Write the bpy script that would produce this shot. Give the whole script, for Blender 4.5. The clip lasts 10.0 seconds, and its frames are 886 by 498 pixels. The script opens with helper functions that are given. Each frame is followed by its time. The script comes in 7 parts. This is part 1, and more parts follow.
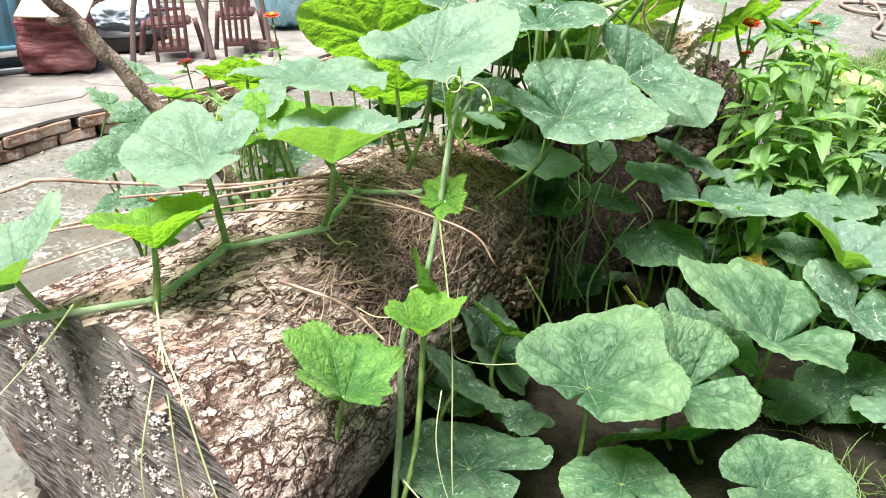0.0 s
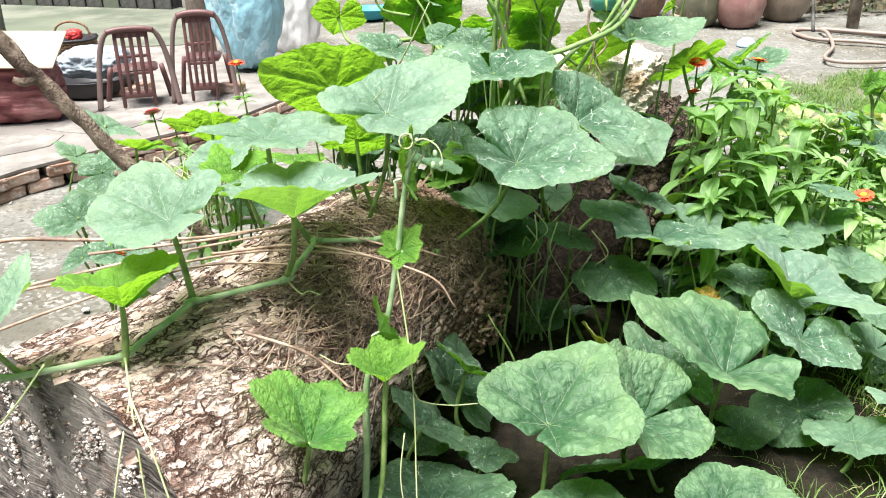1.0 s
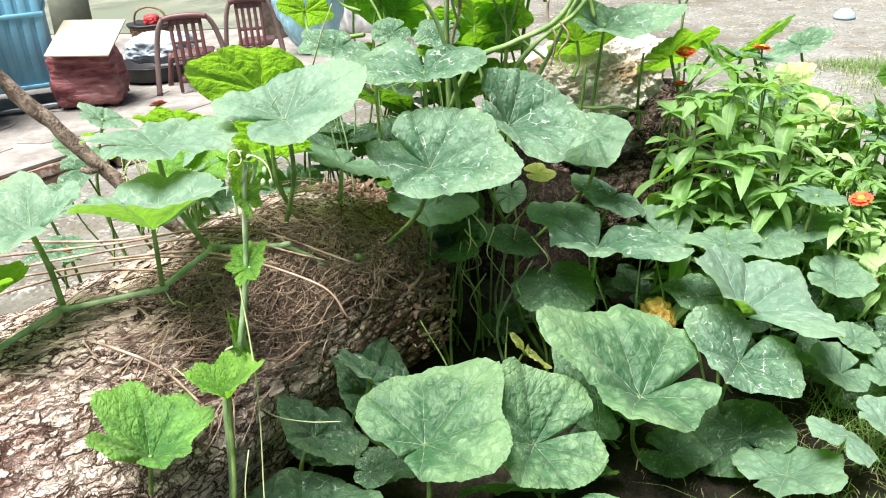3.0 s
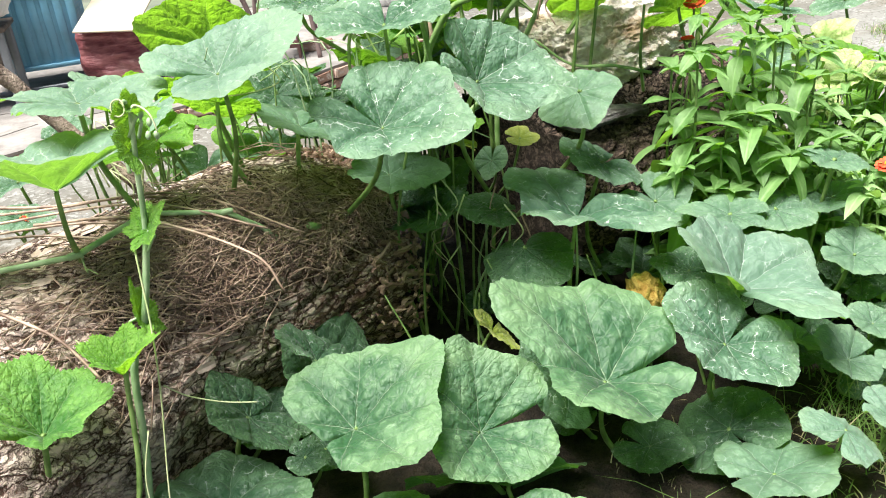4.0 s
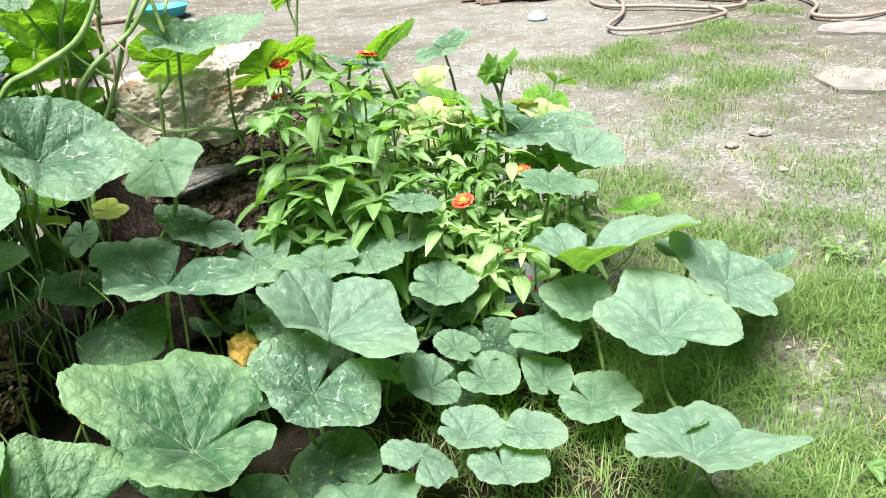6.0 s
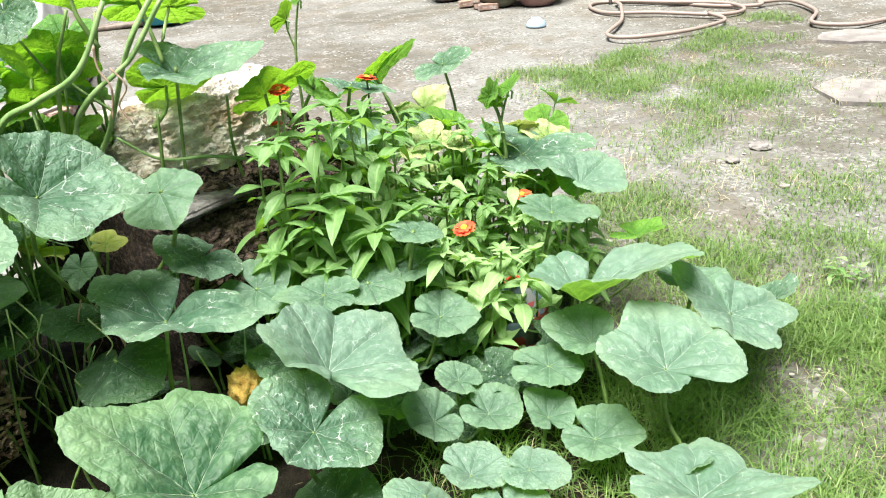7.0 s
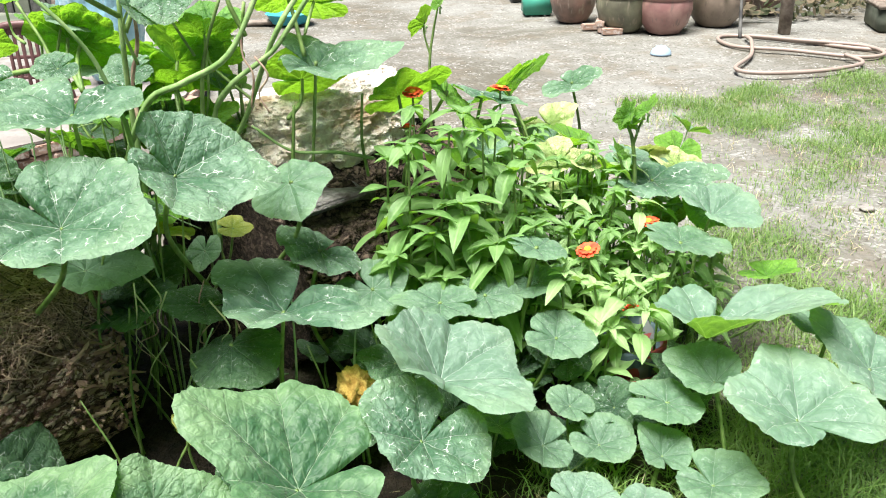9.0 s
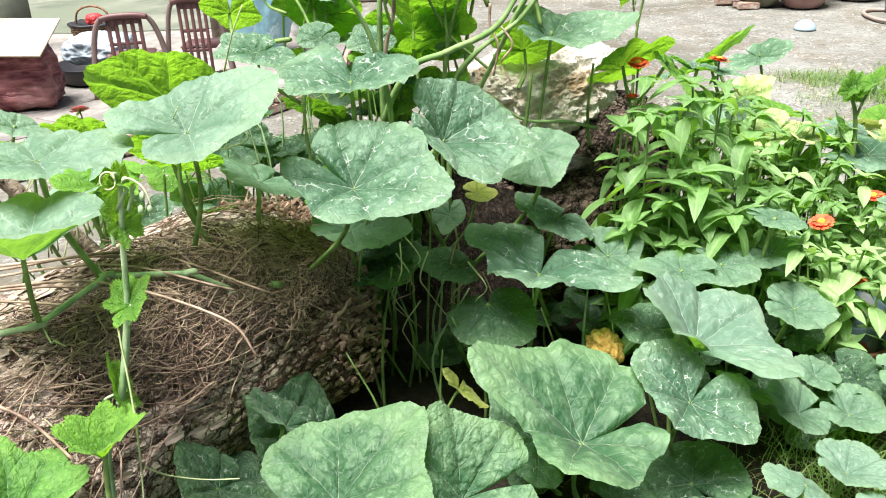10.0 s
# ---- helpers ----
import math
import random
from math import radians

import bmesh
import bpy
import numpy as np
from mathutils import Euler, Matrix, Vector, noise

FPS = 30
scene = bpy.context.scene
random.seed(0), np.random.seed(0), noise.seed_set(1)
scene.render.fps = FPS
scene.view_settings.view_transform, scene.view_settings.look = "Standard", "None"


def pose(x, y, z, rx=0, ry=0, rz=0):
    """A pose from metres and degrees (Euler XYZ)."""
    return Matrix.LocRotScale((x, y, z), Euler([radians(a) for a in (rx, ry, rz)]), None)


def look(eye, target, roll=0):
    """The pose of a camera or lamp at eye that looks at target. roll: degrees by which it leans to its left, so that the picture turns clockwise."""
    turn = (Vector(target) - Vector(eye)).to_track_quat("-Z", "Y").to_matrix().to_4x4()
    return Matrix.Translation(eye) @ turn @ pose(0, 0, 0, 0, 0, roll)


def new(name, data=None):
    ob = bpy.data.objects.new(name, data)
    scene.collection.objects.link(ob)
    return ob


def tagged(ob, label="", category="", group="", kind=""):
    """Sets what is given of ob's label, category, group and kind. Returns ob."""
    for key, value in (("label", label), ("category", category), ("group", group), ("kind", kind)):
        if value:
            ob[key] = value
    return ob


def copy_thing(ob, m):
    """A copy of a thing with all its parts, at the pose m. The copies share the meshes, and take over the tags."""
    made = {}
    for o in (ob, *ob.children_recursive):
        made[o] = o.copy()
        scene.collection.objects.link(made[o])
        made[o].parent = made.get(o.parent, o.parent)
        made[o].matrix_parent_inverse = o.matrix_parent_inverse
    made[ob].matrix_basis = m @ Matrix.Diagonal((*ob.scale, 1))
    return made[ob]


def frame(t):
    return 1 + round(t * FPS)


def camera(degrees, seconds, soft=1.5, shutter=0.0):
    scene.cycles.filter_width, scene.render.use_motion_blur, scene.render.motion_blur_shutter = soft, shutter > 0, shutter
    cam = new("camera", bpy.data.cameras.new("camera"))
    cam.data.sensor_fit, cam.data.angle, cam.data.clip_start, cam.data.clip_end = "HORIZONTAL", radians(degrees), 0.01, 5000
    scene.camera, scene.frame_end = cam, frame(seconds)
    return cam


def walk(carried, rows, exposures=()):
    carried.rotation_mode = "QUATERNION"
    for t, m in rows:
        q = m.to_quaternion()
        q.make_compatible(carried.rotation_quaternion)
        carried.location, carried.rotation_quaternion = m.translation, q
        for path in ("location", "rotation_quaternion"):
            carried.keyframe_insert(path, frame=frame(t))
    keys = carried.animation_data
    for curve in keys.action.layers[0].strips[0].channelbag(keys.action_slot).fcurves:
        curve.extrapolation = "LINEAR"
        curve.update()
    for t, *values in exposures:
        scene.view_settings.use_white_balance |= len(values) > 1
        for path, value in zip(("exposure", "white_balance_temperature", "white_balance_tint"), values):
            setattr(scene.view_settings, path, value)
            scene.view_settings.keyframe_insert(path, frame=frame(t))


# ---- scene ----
cam = camera(54.4, 10.0, 1.05)
PATH = [
    (0, (0.003, 0.012, 1.379), (0.002, 1.816, 0.516), 0.1),
    (0.5, (-0.001, -0.009, 1.418), (0.005, 1.812, 0.592), -0.5),
    (1, (0.037, -0.04, 1.442), (0.094, 1.791, 0.639), -1.0),
    (1.5, (0.18, 0.013, 1.464), (0.087, 1.83, 0.634), -2.8),
    (2, (0.402, 0.021, 1.462), (0.135, 1.856, 0.713), -0.9),
    (2.5, (0.554, 0.016, 1.498), (0.319, 1.802, 0.63), -2.6),
    (2.7, (0.564, 0.035, 1.502), (0.35, 1.829, 0.644), -2.9),
    (3.8, (0.69, 0.204, 1.354), (0.277, 1.968, 0.507), -6.9),
    (4, (0.813, 0.257, 1.347), (0.395, 2.007, 0.475), -6.0),
    (4.5, (0.988, 0.28, 1.341), (0.661, 2.067, 0.506), -7.7),
    (5, (1.066, 0.265, 1.363), (1.004, 2.093, 0.555), -5.1),
    (5.5, (1.113, 0.244, 1.373), (1.243, 2.065, 0.558), -4.8),
    (5.7, (1.123, 0.243, 1.376), (1.304, 2.053, 0.546), -4.9),
    (6.8, (1.14, 0.289, 1.46), (1.381, 2.077, 0.597), -4.0),
    (7, (1.137, 0.3, 1.465), (1.357, 2.095, 0.61), -4.5),
    (7.5, (1.123, 0.319, 1.459), (1.333, 2.126, 0.63), -2.8),
    (8, (1.095, 0.328, 1.456), (1.17, 2.166, 0.671), -3.3),
    (8.5, (1.066, 0.339, 1.443), (1.086, 2.175, 0.649), -2.0),
    (9, (1.055, 0.353, 1.432), (1.072, 2.183, 0.626), -1.3),
    (9.5, (0.929, 0.348, 1.443), (0.765, 2.168, 0.631), -0.7),
    (10, (0.636, 0.275, 1.439), (0.469, 2.079, 0.592), -2.4),
]
walk(cam, [(t, look(eye, target, roll)) for t, eye, target, roll in PATH])

# ---- light ----
world = bpy.data.worlds.new("sky")
scene.world = world
world.use_nodes = True
wn = world.node_tree.nodes
sky = wn.new("ShaderNodeTexSky")
sky.sky_type = "NISHITA"
sky.sun_disc = False
sky.sun_elevation = radians(72)
sky.sun_rotation = radians(-141)
sky.dust_density = 4.0
sky.air_density = 1.0
world.node_tree.links.new(sky.outputs[0], wn["Background"].inputs[0])
wn["Background"].inputs[1].default_value = 0.03

sun_data = bpy.data.lights.new("sun", "SUN")
sun_data.energy = 5.3
sun_data.angle = radians(36)
sun_data.color = (1.0, 0.97, 0.94)
sun_ob = new("sun", sun_data)
sun_ob.matrix_world = look((-1.8, -2.2, 9.0), (0, 0, 0))
scene.view_settings.exposure = 1.39

# ---- materials ----
class Net:
    """A node material under construction."""

    def __init__(self, name, rough=0.7, spec=0.4):
        self.mat = bpy.data.materials.new(name)
        self.mat.use_nodes = True
        self.tree = self.mat.node_tree
        self.nodes, self.links = self.tree.nodes, self.tree.links
        self.bsdf = self.nodes["Principled BSDF"]
        self.bsdf.inputs["Roughness"].default_value = rough
        self.bsdf.inputs["Specular IOR Level"].default_value = spec

    def feed(self, socket, value):
        if hasattr(value, "is_linked") or hasattr(value, "links"):
            self.links.new(value, socket)
        elif isinstance(value, (tuple, list)) and len(value) == 3 and socket.type == "RGBA":
            socket.default_value = (*value, 1)
        else:
            socket.default_value = value

    def math(self, op, a, b=0.0, c=None):
        n = self.nodes.new("ShaderNodeMath")
        n.operation = op
        self.feed(n.inputs[0], a)
        self.feed(n.inputs[1], b)
        if c is not None:
            self.feed(n.inputs[2], c)
        return n.outputs[0]

    def ramp(self, v, lo, hi, a=0.0, b=1.0):
        n = self.nodes.new("ShaderNodeMapRange")
        n.interpolation_type = "SMOOTHSTEP"
        self.feed(n.inputs[0], v)
        for i, x in enumerate((lo, hi, a, b)):
            n.inputs[i + 1].default_value = x
        return n.outputs[0]

    def mix(self, f, a, b):
        n = self.nodes.new("ShaderNodeMix")
        n.data_type = "RGBA"
        self.feed(n.inputs[0], f)
        self.feed(n.inputs[6], a)
        self.feed(n.inputs[7], b)
        return n.outputs[2]

    def coord(self, which="Object", scale=(1, 1, 1), turn=(0, 0, 0)):
        n = self.nodes.new("ShaderNodeTexCoord")
        if scale == (1, 1, 1) and turn == (0, 0, 0):
            return n.outputs[which]
        m = self.nodes.new("ShaderNodeMapping")
        self.links.new(n.outputs[which], m.inputs[0])
        m.inputs["Scale"].default_value = scale
        m.inputs["Rotation"].default_value = [radians(a) for a in turn]
        return m.outputs[0]

    def noise(self, vec, scale, detail=4.0, rough=0.55, colour=False):
        n = self.nodes.new("ShaderNodeTexNoise")
        self.links.new(vec, n.inputs["Vector"])
        n.inputs["Scale"].default_value = scale
        n.inputs["Detail"].default_value = detail
        n.inputs["Roughness"].default_value = rough
        return n.outputs["Color" if colour else "Fac"]

    def cells(self, vec, scale, feature="F1", what="Distance"):
        n = self.nodes.new("ShaderNodeTexVoronoi")
        n.feature = feature
        self.links.new(vec, n.inputs["Vector"])
        n.inputs["Scale"].default_value = scale
        return n.outputs[what]

    def chance(self):
        return self.nodes.new("ShaderNodeObjectInfo").outputs["Random"]

    def island(self):
        return self.nodes.new("ShaderNodeNewGeometry").outputs["Random Per Island"]

    def bump(self, height, strength=0.4, depth=0.01, after=None):
        n = self.nodes.new("ShaderNodeBump")
        n.inputs["Strength"].default_value = strength
        n.inputs["Distance"].default_value = depth
        self.feed(n.inputs["Height"], height)
        if after is not None:
            self.links.new(after, n.inputs["Normal"])
        self.links.new(n.outputs[0], self.bsdf.inputs["Normal"])
        return n.outputs[0]

    def colour(self, c):
        self.feed(self.bsdf.inputs["Base Color"], c)
        return self.mat

    def glow_through(self, c, share, normal=None):
        """Lets some light through, as thin leaves do."""
        t = self.nodes.new("ShaderNodeBsdfTranslucent")
        self.feed(t.inputs[0], c)
        if normal is not None:
            self.links.new(normal, t.inputs["Normal"])
        m = self.nodes.new("ShaderNodeMixShader")
        m.inputs[0].default_value = share
        self.links.new(self.bsdf.outputs[0], m.inputs[1])
        self.links.new(t.outputs[0], m.inputs[2])
        out = [n for n in self.nodes if n.type == "OUTPUT_MATERIAL"][0]
        self.links.new(m.outputs[0], out.inputs[0])


def leaf_material(name, deep, light, vein, mottle, backlit, share=0.32, rough=0.52, sec=1.0, fuzz=0.08, relief=0.0032):
    """A palmate gourd leaf: veins out of the stalk, quilted cells between them, silvery flecks where veins fork."""
    n = Net(name, rough, 0.32)
    n.bsdf.inputs["Sheen Weight"].default_value = fuzz
    n.bsdf.inputs["Sheen Roughness"].default_value = 0.45
    uv = n.coord("UV")
    sep = n.nodes.new("ShaderNodeSeparateXYZ")
    wob = n.nodes.new("ShaderNodeVectorMath")
    wob.operation = "MULTIPLY_ADD"
    n.links.new(n.noise(uv, 3.0, 2.0, 0.5, True), wob.inputs[0])
    wob.inputs[1].default_value = (0.10, 0.10, 0.0)
    n.links.new(uv, wob.inputs[2])
    n.links.new(wob.outputs[0], sep.inputs[0])
    rnd = n.chance()
    shift = n.nodes.new("ShaderNodeVectorMath")
    shift.operation = "ADD"
    n.links.new(wob.outputs[0], shift.inputs[0])
    n.links.new(n.math("MULTIPLY", rnd, 37.0), shift.inputs[1])
    own = shift.outputs[0]
    x = n.math("SUBTRACT", sep.outputs[0], 0.05)
    y = n.math("SUBTRACT", sep.outputs[1], 0.05)
    r = n.math("SQRT", n.math("ADD", n.math("MULTIPLY", x, x), n.math("MULTIPLY", y, y)))
    ang = n.math("ARCTAN2", x, y)
    near = n.math("MULTIPLY", n.math("ROUND", n.math("DIVIDE", ang, 0.80)), 0.80)
    d = n.math("SUBTRACT", ang, near)
    q = n.math("ABSOLUTE", n.math("MULTIPLY", r, n.math("SINE", d)))
    p = n.math("MULTIPLY", r, n.math("COSINE", d))
    main = n.ramp(n.math("MULTIPLY", q, n.math("ADD", 0.7, p)), 0.002, 0.0095, 1.0, 0.0)
    s = n.math("FRACT", n.math("DIVIDE", n.math("SUBTRACT", p, n.math("MULTIPLY", q, 0.8)), 0.24))
    ds = n.math("ABSOLUTE", n.math("SUBTRACT", s, 0.5))
    side = n.ramp(ds, 0.01, 0.08, 1.0, 0.0)
    net = n.cells(own, 6.5, "DISTANCE_TO_EDGE")
    fine = n.cells(own, 15.0, "DISTANCE_TO_EDGE")
    line = n.ramp(net, 0.008, 0.05, 1.0, 0.0)
    veins = n.math("MAXIMUM", main, n.math("MULTIPLY", side, 0.32 * sec))
    # light and deep tones; their contrast also imitates glare on the blade
    tone = n.noise(own, 2.2, 5.0, 0.6)
    base = n.mix(n.ramp(tone, 0.26, 0.66), deep, light)
    base = n.mix(n.math("MULTIPLY", rnd, 0.3), base, light)
    # deeper towards the stalk: leaf pigment with some shade painted in
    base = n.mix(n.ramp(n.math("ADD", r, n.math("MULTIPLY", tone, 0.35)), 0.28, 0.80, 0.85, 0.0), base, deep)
    beside = n.math("MULTIPLY", n.ramp(n.math("ADD", q, n.math("MULTIPLY", n.math("SUBTRACT", tone, 0.5), 0.16)), 0.01, 0.15, 0.75, 0.0), n.ramp(r, 0.45, 1.0, 1.0, 0.25))
    base = n.mix(beside, base, deep)
    base = n.mix(n.math("MULTIPLY", n.ramp(r, 0.80, 1.02), 0.35), base, tuple(v * k for v, k in zip(light, (1.25, 1.15, 0.9))))
    base = n.mix(n.math("MULTIPLY", n.ramp(fine, 0.0, 0.12, 0.16 * sec, 0.0), 1.0), base, deep)
    base = n.mix(n.math("MULTIPLY", n.math("MAXIMUM", n.math("MULTIPLY", main, 1.3), n.math("MAXIMUM", veins, n.math("MULTIPLY", line, 0.05 * sec))), 0.55), base, vein)
    # furrow shading laid into the colour
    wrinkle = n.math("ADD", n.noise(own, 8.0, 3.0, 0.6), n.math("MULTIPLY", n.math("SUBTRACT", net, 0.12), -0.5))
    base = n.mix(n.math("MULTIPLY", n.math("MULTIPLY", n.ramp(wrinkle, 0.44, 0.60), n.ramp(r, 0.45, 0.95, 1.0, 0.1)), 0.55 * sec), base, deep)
    spot = n.ramp(n.cells(own, 8.5), 0.70, 0.82)
    cross = n.ramp(n.cells(own, 8.5, "DISTANCE_TO_EDGE"), 0.014, 0.046, 1.0, 0.0)
    some = n.ramp(n.noise(own, 2.5, 1.0), 0.30, 0.46)
    flecks = n.math("MULTIPLY", n.math("MULTIPLY", n.math("MULTIPLY", cross, spot), some), n.ramp(r, 0.12, 0.35))
    base = n.mix(n.math("MULTIPLY", flecks, mottle), base, (0.66, 0.74, 0.64))
    base = n.mix(n.math("MULTIPLY", n.ramp(r, 0.86, 1.08), 0.25), base, light)
    # sunken seams between the quilted cells get painted shade too
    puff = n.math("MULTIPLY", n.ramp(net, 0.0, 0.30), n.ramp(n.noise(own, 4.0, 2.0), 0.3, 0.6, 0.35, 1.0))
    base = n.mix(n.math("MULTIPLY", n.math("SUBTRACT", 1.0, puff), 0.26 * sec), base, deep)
    h = n.math("ADD", n.math("MULTIPLY", veins, -0.8), n.math("MULTIPLY", puff, 0.85 * sec))
    h = n.math("ADD", h, n.math("MULTIPLY", n.ramp(fine, 0.0, 0.3), 0.30))
    h = n.math("ADD", h, n.math("MULTIPLY", n.noise(own, 18.0, 3.0), 0.3))
    nrm = n.bump(h, 0.8, relief)
    n.feed(n.bsdf.inputs["Roughness"], n.ramp(tone, 0.2, 0.8, rough - 0.06, rough + 0.14))
    n.colour(base)
    n.glow_through(n.mix(n.math("MULTIPLY", main, 0.6), n.mix(n.math("MULTIPLY", line, 0.25), backlit, tuple(c * 0.6 for c in backlit)), tuple(min(1, c * 1.3 + 0.06) for c in backlit)), share, nrm)
    return n.mat


M = {}
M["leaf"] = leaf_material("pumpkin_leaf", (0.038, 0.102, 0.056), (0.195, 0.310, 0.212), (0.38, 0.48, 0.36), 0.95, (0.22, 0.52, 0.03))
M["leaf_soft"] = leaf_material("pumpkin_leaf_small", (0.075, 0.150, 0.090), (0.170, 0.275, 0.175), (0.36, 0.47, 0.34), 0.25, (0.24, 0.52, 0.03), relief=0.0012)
# darker copy of the leaf, its colour holding the shade of low, inner leaves
M["leaf_dark"] = leaf_material("pumpkin_leaf_shaded", (0.020, 0.060, 0.030), (0.092, 0.175, 0.092), (0.20, 0.32, 0.17), 0.6, (0.16, 0.40, 0.02))
# pale leaf whose whitish colour also paints in the sky's glare
M["leaf_pale"] = leaf_material("pumpkin_leaf_pale_glare", (0.105, 0.190, 0.130), (0.210, 0.315, 0.230), (0.40, 0.50, 0.40), 0.35, (0.30, 0.62, 0.04), relief=0.0018)
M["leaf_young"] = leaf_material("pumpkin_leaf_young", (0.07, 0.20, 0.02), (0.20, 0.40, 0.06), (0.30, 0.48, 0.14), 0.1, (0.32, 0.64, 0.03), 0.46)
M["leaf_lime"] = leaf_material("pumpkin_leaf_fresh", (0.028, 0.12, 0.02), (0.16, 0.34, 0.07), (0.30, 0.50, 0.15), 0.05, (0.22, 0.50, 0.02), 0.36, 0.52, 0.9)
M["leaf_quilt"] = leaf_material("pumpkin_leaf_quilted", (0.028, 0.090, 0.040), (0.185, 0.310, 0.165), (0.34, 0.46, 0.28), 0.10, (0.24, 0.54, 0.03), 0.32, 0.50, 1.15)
M["leaf_cream"] = leaf_material("pumpkin_leaf_fading", (0.20, 0.32, 0.08), (0.62, 0.64, 0.34), (0.20, 0.36, 0.10), 0.1, (0.5, 0.6, 0.12))
M["leaf_yellow"] = leaf_material("pumpkin_leaf_yellowing", (0.20, 0.26, 0.03), (0.44, 0.46, 0.14), (0.14, 0.28, 0.06), 0.3, (0.42, 0.45, 0.05))


def stem_material(name, a, b, share=0.0):
    n = Net(name, 0.5, 0.4)
    o = n.coord()
    n.bump(n.noise(n.coord("Object", (1, 1, 0.3)), 160.0, 3.0), 0.4, 0.003)
    return n.colour(n.mix(n.ramp(n.noise(o, 22.0, 3.0), 0.3, 0.7), a, b))


M["stem"] = stem_material("vine_stem", (0.19, 0.31, 0.14), (0.38, 0.50, 0.29))
M["stem_mid"] = stem_material("climbing_stem", (0.12, 0.225, 0.06), (0.26, 0.38, 0.15))
M["stem_dark"] = stem_material("leaf_stalk", (0.085, 0.155, 0.035), (0.22, 0.33, 0.10))
M["tendril"] = stem_material("tendril", (0.32, 0.40, 0.17), (0.52, 0.55, 0.32))
M["dry"] = stem_material("dry_twig", (0.15, 0.094, 0.068), (0.50, 0.365, 0.275))


def litter_material():
    n = Net("twig_litter", 0.8, 0.25)
    r = n.island()
    c = n.mix(n.ramp(r, 0.0, 0.6), (0.050, 0.033, 0.025), (0.38, 0.265, 0.195))
    return n.colour(n.mix(n.ramp(r, 0.74, 0.98), c, (0.60, 0.45, 0.35)))


M["litter"] = litter_material()


def splinter_material():
    n = Net("broken_wood", 0.85, 0.2)
    c = n.mix(n.island(), (0.10, 0.056, 0.040), (0.52, 0.36, 0.27))
    n.bump(n.noise(n.coord(), 90.0, 4.0), 0.6, 0.004)
    return n.colour(c)


M["splinter"] = splinter_material()


def bark_material(name, crack, low, high, litter=0.85):
    """Flaking scales drawn out along the trunk, pale on top, dark where they lift."""
    n = Net(name, 0.88, 0.2)
    o = n.coord()
    wob = n.nodes.new("ShaderNodeVectorMath")
    wob.operation = "MULTIPLY_ADD"
    turned = n.coord("Object", (1, 1, 1), (0, 0, -51.5))
    n.links.new(n.noise(turned, 26.0, 4.0, 0.65, True), wob.inputs[0])
    wob.inputs[1].default_value = (0.075, 0.042, 0.042)
    n.links.new(turned, wob.inputs[2])

    def drawn_out(k):
        m = n.nodes.new("ShaderNodeMapping")
        n.links.new(wob.outputs[0], m.inputs[0])
        m.inputs["Scale"].default_value = (k, 1, 1)
        return m.outputs[0]

    along, fibre = drawn_out(0.38), drawn_out(0.16)
    edge = n.cells(along, 42.0, "DISTANCE_TO_EDGE")
    small = n.cells(along, 98.0, "DISTANCE_TO_EDGE")
    sep = n.nodes.new("ShaderNodeSeparateColor")
    n.links.new(n.cells(along, 98.0, "F1", "Color"), sep.inputs[0])
    att = n.nodes.new("ShaderNodeAttribute")
    att.attribute_name = "plate"
    big = n.noise(o, 3.2, 5.0, 0.6)
    streak = n.noise(fibre, 60.0, 4.0, 0.65)
    fine = n.noise(o, 120.0, 4.0, 0.65)
    tone = n.math("ADD", big, n.math("ADD", n.math("MULTIPLY", n.math("SUBTRACT", sep.outputs[0], 0.5), 0.38), n.math("MULTIPLY", n.math("SUBTRACT", streak, 0.5), 0.8)))
    c = n.mix(n.ramp(tone, 0.22, 0.56), low, high)
    c = n.mix(n.math("MULTIPLY", n.ramp(fine, 0.5, 0.72), 0.4), c, tuple(v * 0.45 for v in low))
    rot = n.nodes.new("ShaderNodeSeparateXYZ")
    n.links.new(turned, rot.inputs[0])
    c = n.mix(n.math("MULTIPLY", n.ramp(n.math("ADD", rot.outputs[0], n.math("MULTIPLY", big, 0.3)), 0.30, 0.55, 0.0, litter), n.ramp(n.math("ADD", rot.outputs[1], n.math("MULTIPLY", big, 0.10)), 0.02, 0.12, 1.0, 0.0)), c, n.mix(n.ramp(n.math("ADD", rot.outputs[2], n.math("MULTIPLY", big, 0.12)), 0.40, 0.50), n.mix(n.ramp(tone, 0.3, 0.6), (0.22, 0.130, 0.094), (0.68, 0.52, 0.42)), (0.27, 0.180, 0.135)))
    wide = n.math("MULTIPLY", n.ramp(edge, 0.01, 0.12, 1.0, 0.0), n.ramp(n.noise(o, 9.0, 3.0), 0.30, 0.50))
    thin = n.math("MULTIPLY", n.ramp(small, 0.0, 0.10, 0.75, 0.0), n.ramp(n.noise(o, 17.0, 4.0), 0.38, 0.56))
    gap = n.math("MAXIMUM", n.math("MAXIMUM", wide, thin), n.math("MULTIPLY", n.ramp(att.outputs["Fac"], 0.04, 0.30, 0.9, 0.0), n.ramp(streak, 0.35, 0.6)))
    gap = n.math("MAXIMUM", gap, n.math("MULTIPLY", n.ramp(streak, 0.33, 0.45, 1.0, 0.0), n.ramp(big, 0.35, 0.6, 1.0, 0.55)))
    c = n.mix(gap, c, crack)
    h = n.math("ADD", n.math("MULTIPLY", gap, -1.5), n.math("ADD", n.math("MULTIPLY", sep.outputs[1], 0.8), n.math("ADD", n.math("MULTIPLY", streak, 1.1), n.math("MULTIPLY", fine, 0.4))))
    n.bump(h, 0.9, 0.009)
    return n.colour(c)


